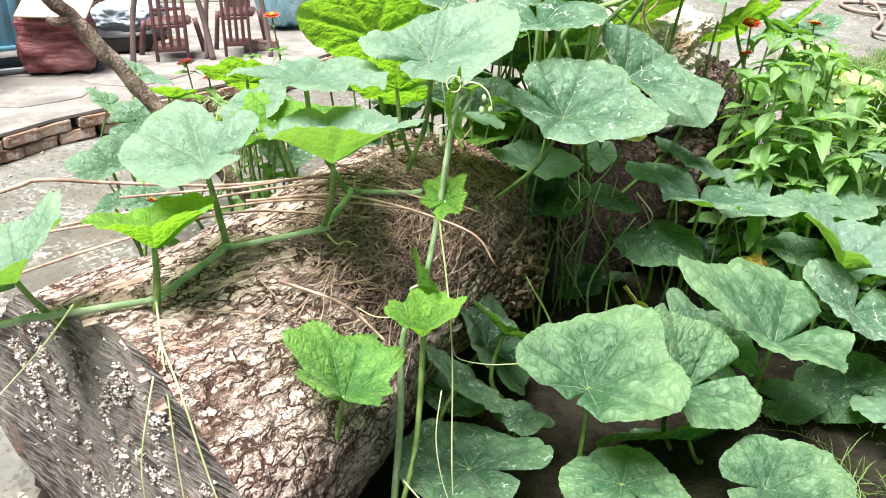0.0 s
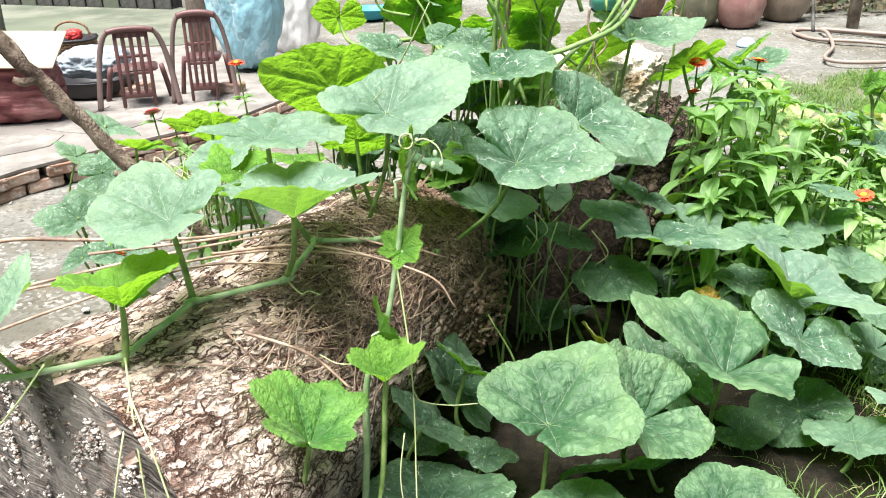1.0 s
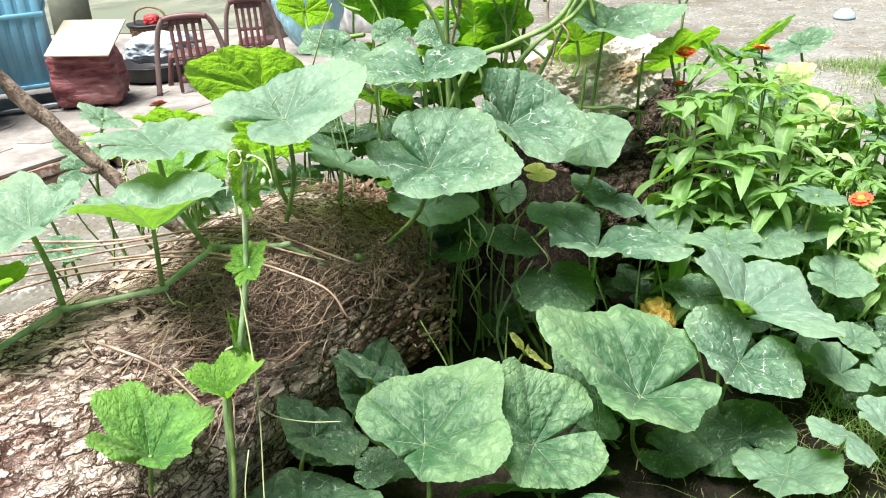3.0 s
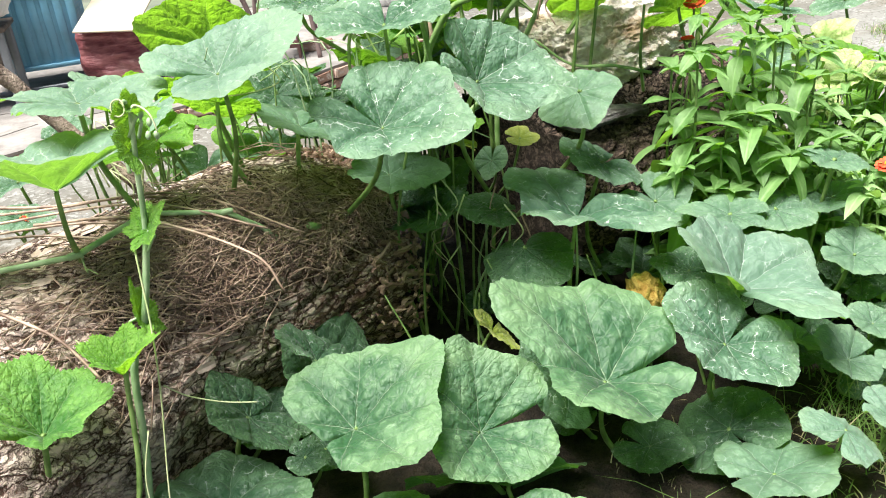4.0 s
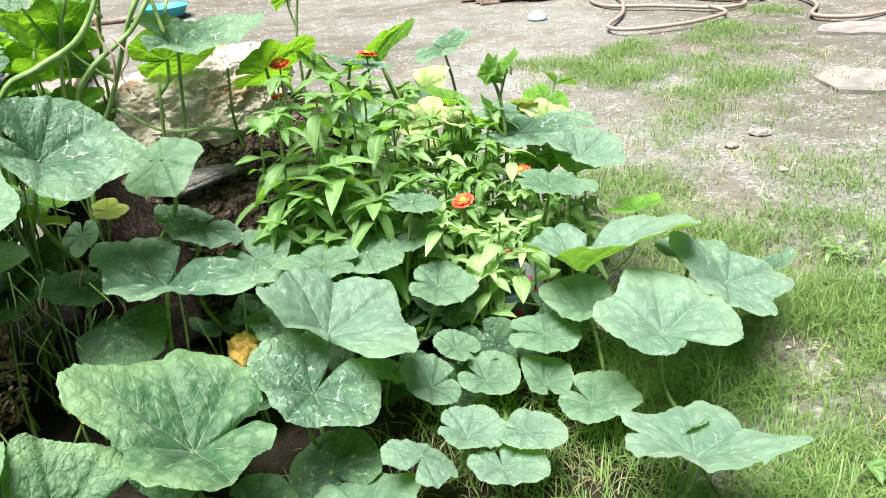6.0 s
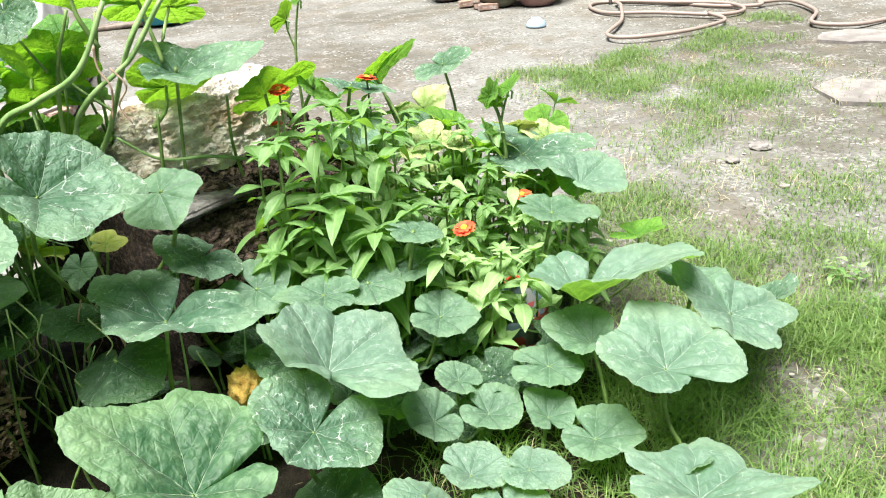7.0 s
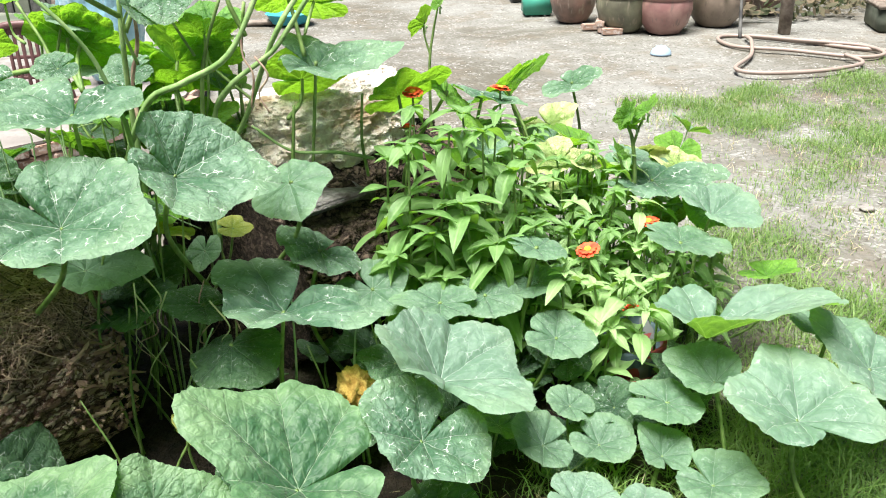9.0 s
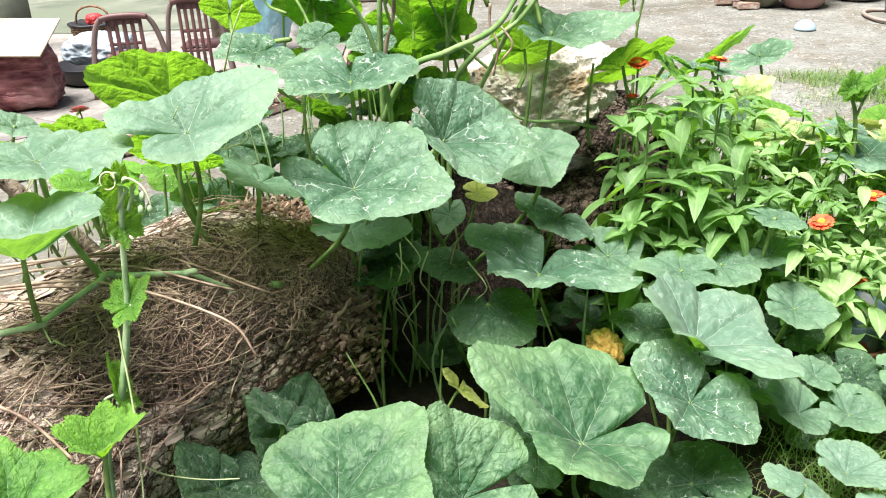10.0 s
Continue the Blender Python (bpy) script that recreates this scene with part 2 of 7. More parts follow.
M["bark"] = bark_material("weathered_bark", (0.060, 0.030, 0.021), (0.34, 0.205, 0.155), (0.70, 0.555, 0.48))
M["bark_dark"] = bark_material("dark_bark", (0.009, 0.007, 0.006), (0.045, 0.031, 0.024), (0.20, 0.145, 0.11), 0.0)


def cut_wood_material():
    """Weathered end grain: grey, blackened in blotches, with saw lines and radial checks."""
    n = Net("old_sawn_face", 0.85, 0.2)
    o = n.coord()
    big = n.noise(o, 4.0, 6.0, 0.65)
    c = n.mix(n.ramp(big, 0.40, 0.60), (0.030, 0.025, 0.022), (0.27, 0.245, 0.22))
    line = n.noise(n.coord("Object", (1.2, 1.2, 14), (20, 30, 35)), 12.0, 4.0)
    c = n.mix(n.math("MULTIPLY", n.ramp(line, 0.42, 0.62), 0.45), c, (0.40, 0.37, 0.335))
    c = n.mix(n.math("MULTIPLY", n.ramp(n.noise(o, 40.0, 5.0, 0.7), 0.5, 0.68), 0.7), c, (0.045, 0.036, 0.030))
    c = n.mix(n.math("MULTIPLY", n.ramp(n.noise(o, 9.0, 5.0, 0.7), 0.56, 0.66), 0.6), c, (0.20, 0.115, 0.08))
    n.bump(n.math("ADD", n.noise(o, 70.0, 5.0), line), 0.9, 0.01)
    return n.colour(c)


def speckled(name, a, b, scale=20.0, rough=0.85, c=None, bump=0.5, depth=0.01, spec=0.3):
    n = Net(name, rough, spec)
    o = n.coord()
    col = n.mix(n.ramp(n.noise(o, scale, 6.0, 0.65), 0.32, 0.7), a, b)
    if c is not None:
        col = n.mix(n.ramp(n.noise(o, scale * 0.22, 4.0), 0.5, 0.66), col, c)
    n.bump(n.noise(o, scale * 4, 5.0), bump, depth)
    return n.colour(col)


M["cut"] = cut_wood_material()
M["pale_wood"] = speckled("crumbling_pale_wood", (0.60, 0.50, 0.38), (0.90, 0.86, 0.78), 22.0, 0.9, (0.42, 0.29, 0.17), 1.0, 0.02)
M["grey_wood"] = speckled("weathered_grey_wood", (0.15, 0.14, 0.13), (0.42, 0.40, 0.38), 30.0, 0.9, (0.08, 0.07, 0.06), 1.0, 0.02)
def crust_material():
    n = Net("lichen_crust", 0.95, 0.1)
    c = n.mix(n.ramp(n.island(), 0.0, 0.75), (0.16, 0.11, 0.085), (0.74, 0.70, 0.65))
    n.bump(n.noise(n.coord(), 260.0, 4.0), 0.8, 0.003)
    return n.colour(n.mix(n.ramp(n.noise(n.coord(), 90.0, 4.0), 0.52, 0.68), c, (0.24, 0.17, 0.13)))


M["fungus"] = crust_material()
M["flake"] = speckled("bark_flakes", (0.30, 0.205, 0.16), (0.66, 0.52, 0.45), 12.0, 0.9)


def ground_material():
    """Trodden sandy yard: bleached gravel with earthy worn patches."""
    n = Net("sandy_yard", 0.95, 0.15)
    o = n.coord()
    c = n.mix(n.ramp(n.noise(o, 0.55, 6.0, 0.6), 0.38, 0.64), (0.108, 0.102, 0.082), (0.205, 0.206, 0.188))
    c = n.mix(n.math("MULTIPLY", n.ramp(n.noise(o, 2.1, 7.0, 0.7), 0.48, 0.64), 0.6), c, (0.150, 0.128, 0.096))
    c = n.mix(n.math("MULTIPLY", n.ramp(n.noise(o, 14.0, 8.0, 0.8), 0.50, 0.66), 0.5), c, (0.078, 0.072, 0.057))
    stones = n.cells(o, 62.0, "F1", "Color")
    sep = n.nodes.new("ShaderNodeSeparateColor")
    n.links.new(stones, sep.inputs[0])
    grit = n.math("MULTIPLY", n.ramp(sep.outputs[0], 0.45, 0.9), n.ramp(n.noise(o, 5.0, 4.0), 0.40, 0.62))
    c = n.mix(n.math("MULTIPLY", grit, 0.7), c, (0.31, 0.31, 0.29))
    c = n.mix(n.math("MULTIPLY", n.ramp(sep.outputs[1], 0.80, 0.95), 0.5), c, (0.068, 0.062, 0.05))
    n.bump(n.math("ADD", n.noise(o, 9.0, 8.0, 0.7), n.math("MULTIPLY", n.cells(o, 62.0), -0.12)), 0.6, 0.03)
    return n.colour(c)


M["ground"] = ground_material()
M["concrete"] = speckled("old_concrete", (0.155, 0.145, 0.132), (0.285, 0.265, 0.243), 6.0, 0.9, (0.19, 0.175, 0.16), 0.5, 0.01)
M["moss_concrete"] = speckled("mossy_concrete", (0.085, 0.10, 0.075), (0.19, 0.20, 0.155), 2.0, 0.9, (0.12, 0.14, 0.10))
M["brick"] = speckled("worn_brick", (0.24, 0.13, 0.085), (0.44, 0.29, 0.21), 18.0, 0.9, (0.20, 0.15, 0.12))
# dark soil, taken near black to hold the shade under leaves
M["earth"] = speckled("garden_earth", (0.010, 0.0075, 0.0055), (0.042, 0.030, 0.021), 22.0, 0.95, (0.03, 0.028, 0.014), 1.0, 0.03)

# ---- building helpers ----
def part(name, bm, material, parent=None, label="", smooth=True):
    """Links a bmesh as one mesh object, under a thing or a part."""
    me = bpy.data.meshes.new(name)
    bm.to_mesh(me)
    bm.free()
    return part_mesh(name, me, material, parent, label, smooth)


def part_mesh(name, me, material, parent=None, label="", smooth=True):
    if not me.materials:
        me.materials.append(material)
    me.shade_smooth() if smooth else me.shade_flat()
    ob = new(name, me)
    ob.parent = parent
    return tagged(ob, label)


def from_arrays(name, verts, faces):
    me = bpy.data.meshes.new(name)
    me.from_pydata([tuple(v) for v in verts], [], [tuple(f) for f in faces])
    me.update()
    return me


def thing(name, label, category, at=(0, 0, 0), group="", kind="", turn=0.0):
    ob = new(name)
    ob.empty_display_size = 0.05
    ob.matrix_basis = pose(*at, 0, 0, turn)
    return tagged(ob, label, category, group, kind)


def glide(points, n):
    """A smooth line through the points."""
    p = np.array(points, float)
    if len(p) == 2:
        return [p[0] + (p[1] - p[0]) * i / n for i in range(n + 1)]
    p = np.vstack([2 * p[0] - p[1], p, 2 * p[-1] - p[-2]])
    out = []
    for i in range(1, len(p) - 2):
        for j in range(n):
            t = j / n
            out.append(0.5 * (2 * p[i] + (p[i + 1] - p[i - 1]) * t + (2 * p[i - 1] - 5 * p[i] + 4 * p[i + 1] - p[i + 2]) * t ** 2
                              + (3 * p[i] - p[i - 1] - 3 * p[i + 1] + p[i + 2]) * t ** 3))
    out.append(p[-2])
    return out


def tube_arrays(line, r0, r1, sides=7, ribs=0.0, base=0):
    """Vertices and faces of a tapering tube along a line."""
    line = [Vector(q) for q in line]
    verts, faces = [], []
    up = Vector((0.31, 0.17, 0.93)).normalized()
    for i, c in enumerate(line):
        d = (line[min(i + 1, len(line) - 1)] - line[max(i - 1, 0)])
        d = d.normalized() if d.length > 1e-9 else Vector((0, 0, 1))
        a = d.cross(up)
        if a.length < 0.05:
            a = d.cross(Vector((1, 0, 0)))
        a.normalize()
        b = d.cross(a)
        r = r0 + (r1 - r0) * i / (len(line) - 1)
        for k in range(sides):
            w = 2 * math.pi * k / sides
            rr = r * (1 + ribs * (1 if k % 2 else -1))
            verts.append(c + a * (rr * math.cos(w)) + b * (rr * math.sin(w)))
    for i in range(len(line) - 1):
        for k in range(sides):
            k2 = (k + 1) % sides
            faces.append((base + i * sides + k, base + i * sides + k2, base + (i + 1) * sides + k2, base + (i + 1) * sides + k))
    faces.append(tuple(base + k for k in range(sides))[::-1])
    faces.append(tuple(base + (len(line) - 1) * sides + k for k in range(sides)))
    return verts, faces


def tube(name, points, r0, r1, material, parent=None, n=6, sides=7, ribs=0.0, label=""):
    v, f = tube_arrays(glide(points, n), r0, r1, sides, ribs)
    return part_mesh(name, from_arrays(name, v, f), material, parent, label)


def box_bm(sx, sy, sz, bevel=0.004, segments=2, at=(0, 0, 0)):
    """A bevelled box standing on its base's middle."""
    bm = bmesh.new()
    bmesh.ops.create_cube(bm, size=1, matrix=Matrix.Translation((at[0], at[1], at[2] + sz / 2)) @ Matrix.Diagonal((sx, sy, sz, 1)))
    if bevel:
        bmesh.ops.bevel(bm, geom=bm.edges[:], offset=bevel, segments=segments, affect="EDGES", clamp_overlap=True)
    return bm


def rough_up(bm, amount, scale, seed=0.0):
    for v in bm.verts:
        v.co += noise.noise_vector(v.co * scale + Vector((seed, 3 * seed, 7))) * amount
    return bm


def lathe_bm(profile, sides=40, wall=True):
    """A turned body from (radius, height) pairs."""
    bm = bmesh.new()
    rings = []
    for r, z in profile:
        rings.append([bm.verts.new((max(r, 1e-4) * math.cos(2 * math.pi * k / sides), max(r, 1e-4) * math.sin(2 * math.pi * k / sides), z)) for k in range(sides)])
    for a, b in zip(rings, rings[1:]):
        for k in range(sides):
            bm.faces.new((a[k], a[(k + 1) % sides], b[(k + 1) % sides], b[k]))
    bm.faces.new(rings[0][::-1])
    bm.faces.new(rings[-1])
    return bm


# ---- ground ----
def build_ground():
    verts, faces = [], []
    xs = np.concatenate([np.linspace(-60, -8, 9), np.linspace(-7, 8, 76), np.linspace(9, 60, 9)])
    ys = np.concatenate([np.linspace(-40, -2, 7), np.linspace(-1, 14, 76), np.linspace(15, 70, 9)])
    for y in ys:
        for x in xs:
            z = 0.035 * noise.noise(Vector((x * 0.7, y * 0.7, 0))) + 0.012 * noise.noise(Vector((x * 3, y * 3, 5)))
            verts.append((x, y, z - 0.012))
    w = len(xs)
    for j in range(len(ys) - 1):
        for i in range(w - 1):
            faces.append((j * w + i, j * w + i + 1, (j + 1) * w + i + 1, (j + 1) * w + i))
    ob = part_mesh("ground", from_arrays("ground", verts, faces), M["ground"])
    tagged(ob, "bare sandy yard with gravel and worn patches", "ground", kind="structure")


build_ground()


def soil_height(x, y):
    k = 1 - math.hypot((x - 0.42) / 1.42, (y - 2.05) / 1.32) ** 3 + 0.35 * noise.noise(Vector((x * 2.4, y * 2.4, 9)))
    return 0.05 * min(1, max(-1.6, 3 * k)) + 0.016 * noise.noise(Vector((x * 9, y * 9, 2))) + 0.008 * noise.noise(Vector((x * 30, y * 30, 4)))


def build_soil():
    """The dark, littered bed in which the plants grow, its colour deepened for shade, swelling out of the yard."""
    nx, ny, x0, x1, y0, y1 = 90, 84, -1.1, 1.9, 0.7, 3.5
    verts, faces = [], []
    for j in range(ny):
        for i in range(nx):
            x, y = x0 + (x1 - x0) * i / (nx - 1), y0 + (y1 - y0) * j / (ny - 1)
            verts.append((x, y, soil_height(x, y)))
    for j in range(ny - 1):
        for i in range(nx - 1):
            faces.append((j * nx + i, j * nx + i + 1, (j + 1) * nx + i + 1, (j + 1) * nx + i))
    tagged(part_mesh("soil", from_arrays("soil", verts, faces), M["earth"]), "dark garden soil under the plants and logs", "soil", kind="structure")


build_soil()

# ---- the felled trunk ----
AX, SIDE = Vector((0.62, 0.78, 0)).normalized(), Vector((0.78, -0.62, 0)).normalized()


def on_log(a, b, z):
    """a along the trunk, b across it towards the open side."""
    p = AX * a + SIDE * b
    return Vector((p.x, p.y, z))


def plates(u, v, su, sv, seed):
    """Cell depth of cracked bark: 0 in a crack, 1 on a plate, and each plate's own chance."""
    rng = np.random.RandomState(seed)
    U, V = u / su, v / sv
    iu, iv = np.floor(U).astype(int), np.floor(V).astype(int)
    off = rng.rand(64, 64, 3)
    f1 = np.full(U.shape, 9.0)
    f2 = np.full(U.shape, 9.0)
    own = np.zeros(U.shape)
    for du in (-1, 0, 1):
        for dv in (-1, 0, 1):
            o = off[(iu + du) % 64, (iv + dv) % 64]
            d = np.hypot(iu + du + o[..., 0] - U, iv + dv + o[..., 1] - V)
            closer = d < f1
            f2 = np.where(closer, f1, np.minimum(f2, d))
            own = np.where(closer, o[..., 2], own)
            f1 = np.where(closer, d, f1)
    return np.clip((f2 - f1) / 0.42, 0, 1) ** 0.8, own


def log_bend(a):
    """How far the felled trunk's axis has swung aside at a."""
    t = min(max((a - 0.85) / 0.95, 0.0), 1.0)
    return -0.15 * t * t * (3 - 2 * t)


def log_shape(ang, a, rx, up, down, seed):
    """Radius of a trunk's section at the angle from its top."""
    s, c = math.sin(ang), math.cos(ang)
    if seed == 3:
        t = min(max((a - 1.62) / 0.30, 0.0), 1.0)
        up *= 1 - 0.20 * t * t * (3 - 2 * t)
        if s < 0:
            q = min(max((0.5 - c) / 0.8, 0.0), 1.0)
            rx *= 1 + 0.32 * q * q * (3 - 2 * q)
    rz = up if c > 0 else down
    r = 1 / math.sqrt((s / rx) ** 2 + (c / rz) ** 2)
    return r * (1 + 0.07 * noise.noise(Vector((s * 1.3, c * 1.3, a * 1.6 + seed))) + 0.03 * noise.noise(Vector((s * 4, c * 4, a * 5 + seed))))


def build_log(name, a0, a1, mid_b, mid_z, rx, up, down, material, label, seed, depth, ragged, na, nu, taper=0.0, cells=(0.085, 0.034), flare=0.0):
    root = thing(name, label, "log", on_log((a0 + a1) / 2, mid_b, 0))
    base = Vector(root.location)
    A, T = np.meshgrid(np.linspace(0, 1, na), np.linspace(-math.pi, math.pi, nu, endpoint=False), indexing="ij")
    arc = T * 0.32
    wob = np.vectorize(lambda p, q: noise.noise(Vector((p * 5, q * 5, seed))) * 0.045 + noise.noise(Vector((p * 22, q * 22, seed))) * 0.016)(A * (a1 - a0), arc)
    p1, o1 = plates(A * (a1 - a0) + wob, arc + wob * 0.7, cells[0], cells[1], seed)
    p2, o2 = plates(A * (a1 - a0) * 1.0 + wob, arc - wob, cells[0] * 0.45, cells[1] * 0.5, seed + 1)
    lift = depth * (0.75 * p1 * (0.35 + 0.65 * o1) + 0.3 * p2 * o2)
    verts = []
    for i in range(na):
        for j in range(nu):
            t = T[i, j]
            end = ragged * (noise.noise(Vector((math.sin(t) * 5, math.cos(t) * 5, seed))) + 0.6 * noise.noise(Vector((math.sin(t) * 17, math.cos(t) * 17, seed))))
            a = a0 + (a1 - a0 + end) * A[i, j]
            k = 1 - taper * A[i, j]
            r = log_shape(t, a, rx * k * (1 + flare * (1 - A[i, j]) ** 4), up * k, down, seed) + lift[i, j] - depth * 0.5
            verts.append(on_log(a, mid_b + (log_bend(a) if seed == 3 else 0.0) + r * math.sin(t), mid_z + r * math.cos(t)) - base)
    faces = [(i * nu + j, i * nu + (j + 1) % nu, (i + 1) * nu + (j + 1) % nu, (i + 1) * nu + j) for i in range(na - 1) for j in range(nu)]
    me = from_arrays("bark", verts, faces)
    att = me.attributes.new("plate", "FLOAT", "POINT")
    att.data.foreach_set("value", (0.7 * p1 + 0.3 * p2).ravel().astype(np.float32))
    att = me.attributes.new("own", "FLOAT", "POINT")
    att.data.foreach_set("value", (0.7 * o1 + 0.3 * o2).ravel().astype(np.float32))
    part_mesh("bark", me, material, root)
    # the two end faces, dished and split; dark bark colour paints the gap's shade on them
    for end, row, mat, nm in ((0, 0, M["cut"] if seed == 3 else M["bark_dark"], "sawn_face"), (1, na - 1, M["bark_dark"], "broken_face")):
        rim = [Vector(verts[row * nu + j]) for j in range(nu)]
        mid = sum(rim, Vector()) / nu
        fv, ff = list(rim), []
        rings = 14
        for ring in range(1, rings):
            f = 1 - ring / rings
            for j in range(nu):
                q = mid + (rim[j] - mid) * f
                w = noise.noise(q * 9 + Vector((seed, 0, 0))) * 0.012 + noise.noise(q * 34) * 0.005
                if nm == "broken_face":
                    w = noise.noise(q * 14) * 0.05 - 0.10 * (1 - f) + noise.noise(q * 40) * 0.02
                fv.append(q + AX * (w if end else -w))
        fv.append(mid + AX * (-0.10 if end else 0))
        for ring in range(rings - 1):
            for j in range(nu):
                j2 = (j + 1) % nu
                ff.append((ring * nu + j, (ring + 1) * nu + j, (ring + 1) * nu + j2, ring * nu + j2))
        for j in range(nu):
            ff.append(((rings - 1) * nu + j, len(fv) - 1, (rings - 1) * nu + (j + 1) % nu))
        part_mesh(nm, from_arrays(nm, fv, ff), mat, root)
    return root


LOG = (0.635, 1.87, -1.30, 0.335, 0.315, 0.305, 0.345)
log_front = build_log("felled_log", *LOG, M["bark"], "thick felled log with pale cracked bark and a grey sawn end", 3, 0.013, 0.09, 260, 300, 0.05, (0.13, 0.05), 0.33)
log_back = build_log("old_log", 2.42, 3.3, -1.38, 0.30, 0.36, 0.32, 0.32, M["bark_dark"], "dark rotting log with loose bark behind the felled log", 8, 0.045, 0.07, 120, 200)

# ---- pumpkin leaves ----
VEINS = [radians(a) for a in (-187, -150, -112, -75, -38, 0, 38, 75, 112, 150, 187)]


def rim_at(w, reach):
    """How far the blade reaches at an angle from its tip: a smooth line through the lengths of its nine veins."""
    ya = [reach[0] * 0.72, *reach, reach[-1] * 0.72]
    i = min(max(sum(1 for v in VEINS if v <= w) - 1, 0), 9)
    t = (w - VEINS[i]) / (VEINS[i + 1] - VEINS[i])
    m1, m2 = (ya[i + 1] - ya[max(i - 1, 0)]) / 2, (ya[min(i + 2, 10)] - ya[i]) / 2
    r = (2 * t ** 3 - 3 * t ** 2 + 1) * ya[i] + (t ** 3 - 2 * t ** 2 + t) * m1 + (3 * t ** 2 - 2 * t ** 3) * ya[i + 1] + (t ** 3 - t ** 2) * m2
    return r * (1 - 0.93 * max(0.0, abs(w) - 2.98) / 0.1616)


def blade_mesh(size, cup, seed, teeth=0.004, lobes=0.0, reach=None, spokes=144, rings=20):
    """A broad, shallowly lobed leaf blade: y towards its tip, stalk at the origin, notched behind it."""
    rng = random.Random(seed)
    ph = [rng.uniform(0, 6.28) for _ in range(8)]
    am = [rng.uniform(0.4, 1.0) for _ in range(8)]
    twist = rng.uniform(-0.06, 0.06)
    if reach is None:
        twist *= 2
        reach = [k * rng.uniform(0.9, 1.1) for k in (0.95, 0.93, 1.05, 0.93, 1.20, 0.93, 1.05, 0.93, 0.95)]
    verts, faces, uvs = [(0, 0, 0)], [], [(0, 0)]
    for k in range(spokes + 1):
        w = -math.pi + 2 * math.pi * k / spokes
        rim = rim_at(w, reach) * (1 + lobes * math.cos(w * 7.83))
        if 8 < k < spokes - 8:
            rim *= 1 + teeth * (abs((k * 0.5) % 1 - 0.5) * 4 - 1) + 0.022 * noise.noise(Vector((w * 6, seed, 0))) + 0.014 * noise.noise(Vector((w * 17, seed, 3)))
        d = w - round(w / 0.80) * 0.80
        for i in range(1, rings + 1):
            f = i / rings
            r = rim * f
            x, y = r * math.sin(w), r * math.cos(w)
            z = cup * r * (1.22 - 0.22 * f * f) + twist * x * y
            # ruffled rim, sunken veins, and the swollen leaf between them
            z += f ** 3 * (0.030 * am[2] * math.sin(4 * w + ph[2]) + 0.030 * am[3] * math.sin(7 * w + ph[3]) + 0.018 * am[5] * math.sin(13 * w + ph[5])) - 0.035 * f ** 6
            q, p = abs(r * math.sin(d)), r * math.cos(d)
            z += 0.038 * (1 - math.exp(-(q / 0.06) ** 2)) * min(1, r * 2.5)
            ridge = (p - 0.8 * q + 0.02 * noise.noise(Vector((x * 5, y * 5, seed)))) / 0.20 % 1
            z += 0.028 * math.sin(ridge * math.pi) ** 0.7 * min(1, q * 8) * (1 - 0.4 * f)
            z += 0.045 * noise.noise(Vector((x * 2.6, y * 2.6, seed * 1.7))) * f + 0.016 * noise.noise(Vector((x * 8, y * 8, seed))) + 0.008 * noise.noise(Vector((x * 19, y * 19, seed)))
            verts.append((x * size, y * size, z * size))
            uvs.append((x, y))
    for k in range(spokes):
        a, b = 1 + k * rings, 1 + (k + 1) * rings
        faces.append((0, b, a))
        for i in range(rings - 1):
            faces.append((a + i, b + i, b + i + 1, a + i + 1))
    me = from_arrays("leaf", verts, faces)
    layer = me.uv_layers.new(name="UVMap")
    idx = np.empty(len(me.loops), int)
    me.loops.foreach_get("vertex_index", idx)
    layer.data.foreach_set("uv", np.array(uvs, np.float32)[idx].ravel())
    return me


leaf_count = [0]


def leaf(parent, at, az, tip_up, lean, size, cup, mat, root=None, bend=0.3, thick=0.0055, stalk=None, lobes=0.0, teeth=0.004, reach=None):
    """One gourd leaf: its blade at a place and turn, its stalk down to where it grows."""
    leaf_count[0] += 1
    me = blade_mesh(size, cup, leaf_count[0], teeth, lobes, reach)
    ob = part_mesh("leaf", me, M[mat], parent)
    turn = Matrix.Rotation(radians(az), 4, "Z") @ Matrix.Rotation(radians(tip_up), 4, "X") @ Matrix.Rotation(radians(lean), 4, "Y")
    ob.matrix_basis = Matrix.Translation(at) @ turn
    p = Vector(at)
    if root is None:
        rng = random.Random(leaf_count[0] * 7)
        back = turn @ Vector((0, -1, 0))
        root = (p.x + back.x * 0.10 + rng.uniform(-0.05, 0.05), p.y + back.y * 0.10 + rng.uniform(0.0, 0.08), 0.0)
    g = Vector(root)
    n = turn.to_3x3() @ Vector((0, 0, 1))
    mid = p - n * (p - g).length * 0.45
    mid = mid.lerp((p + g) / 2, 0.45)
    inv = ob.matrix_basis.inverted()
    pts = [inv @ q for q in (g, mid, p - n * 0.015, p + n * 0.001)]
    tube("leaf_stalk", pts, thick * 1.15, thick * 0.8, M[stalk or "stem_dark"], ob, 6, 8, 0.10)
    return ob


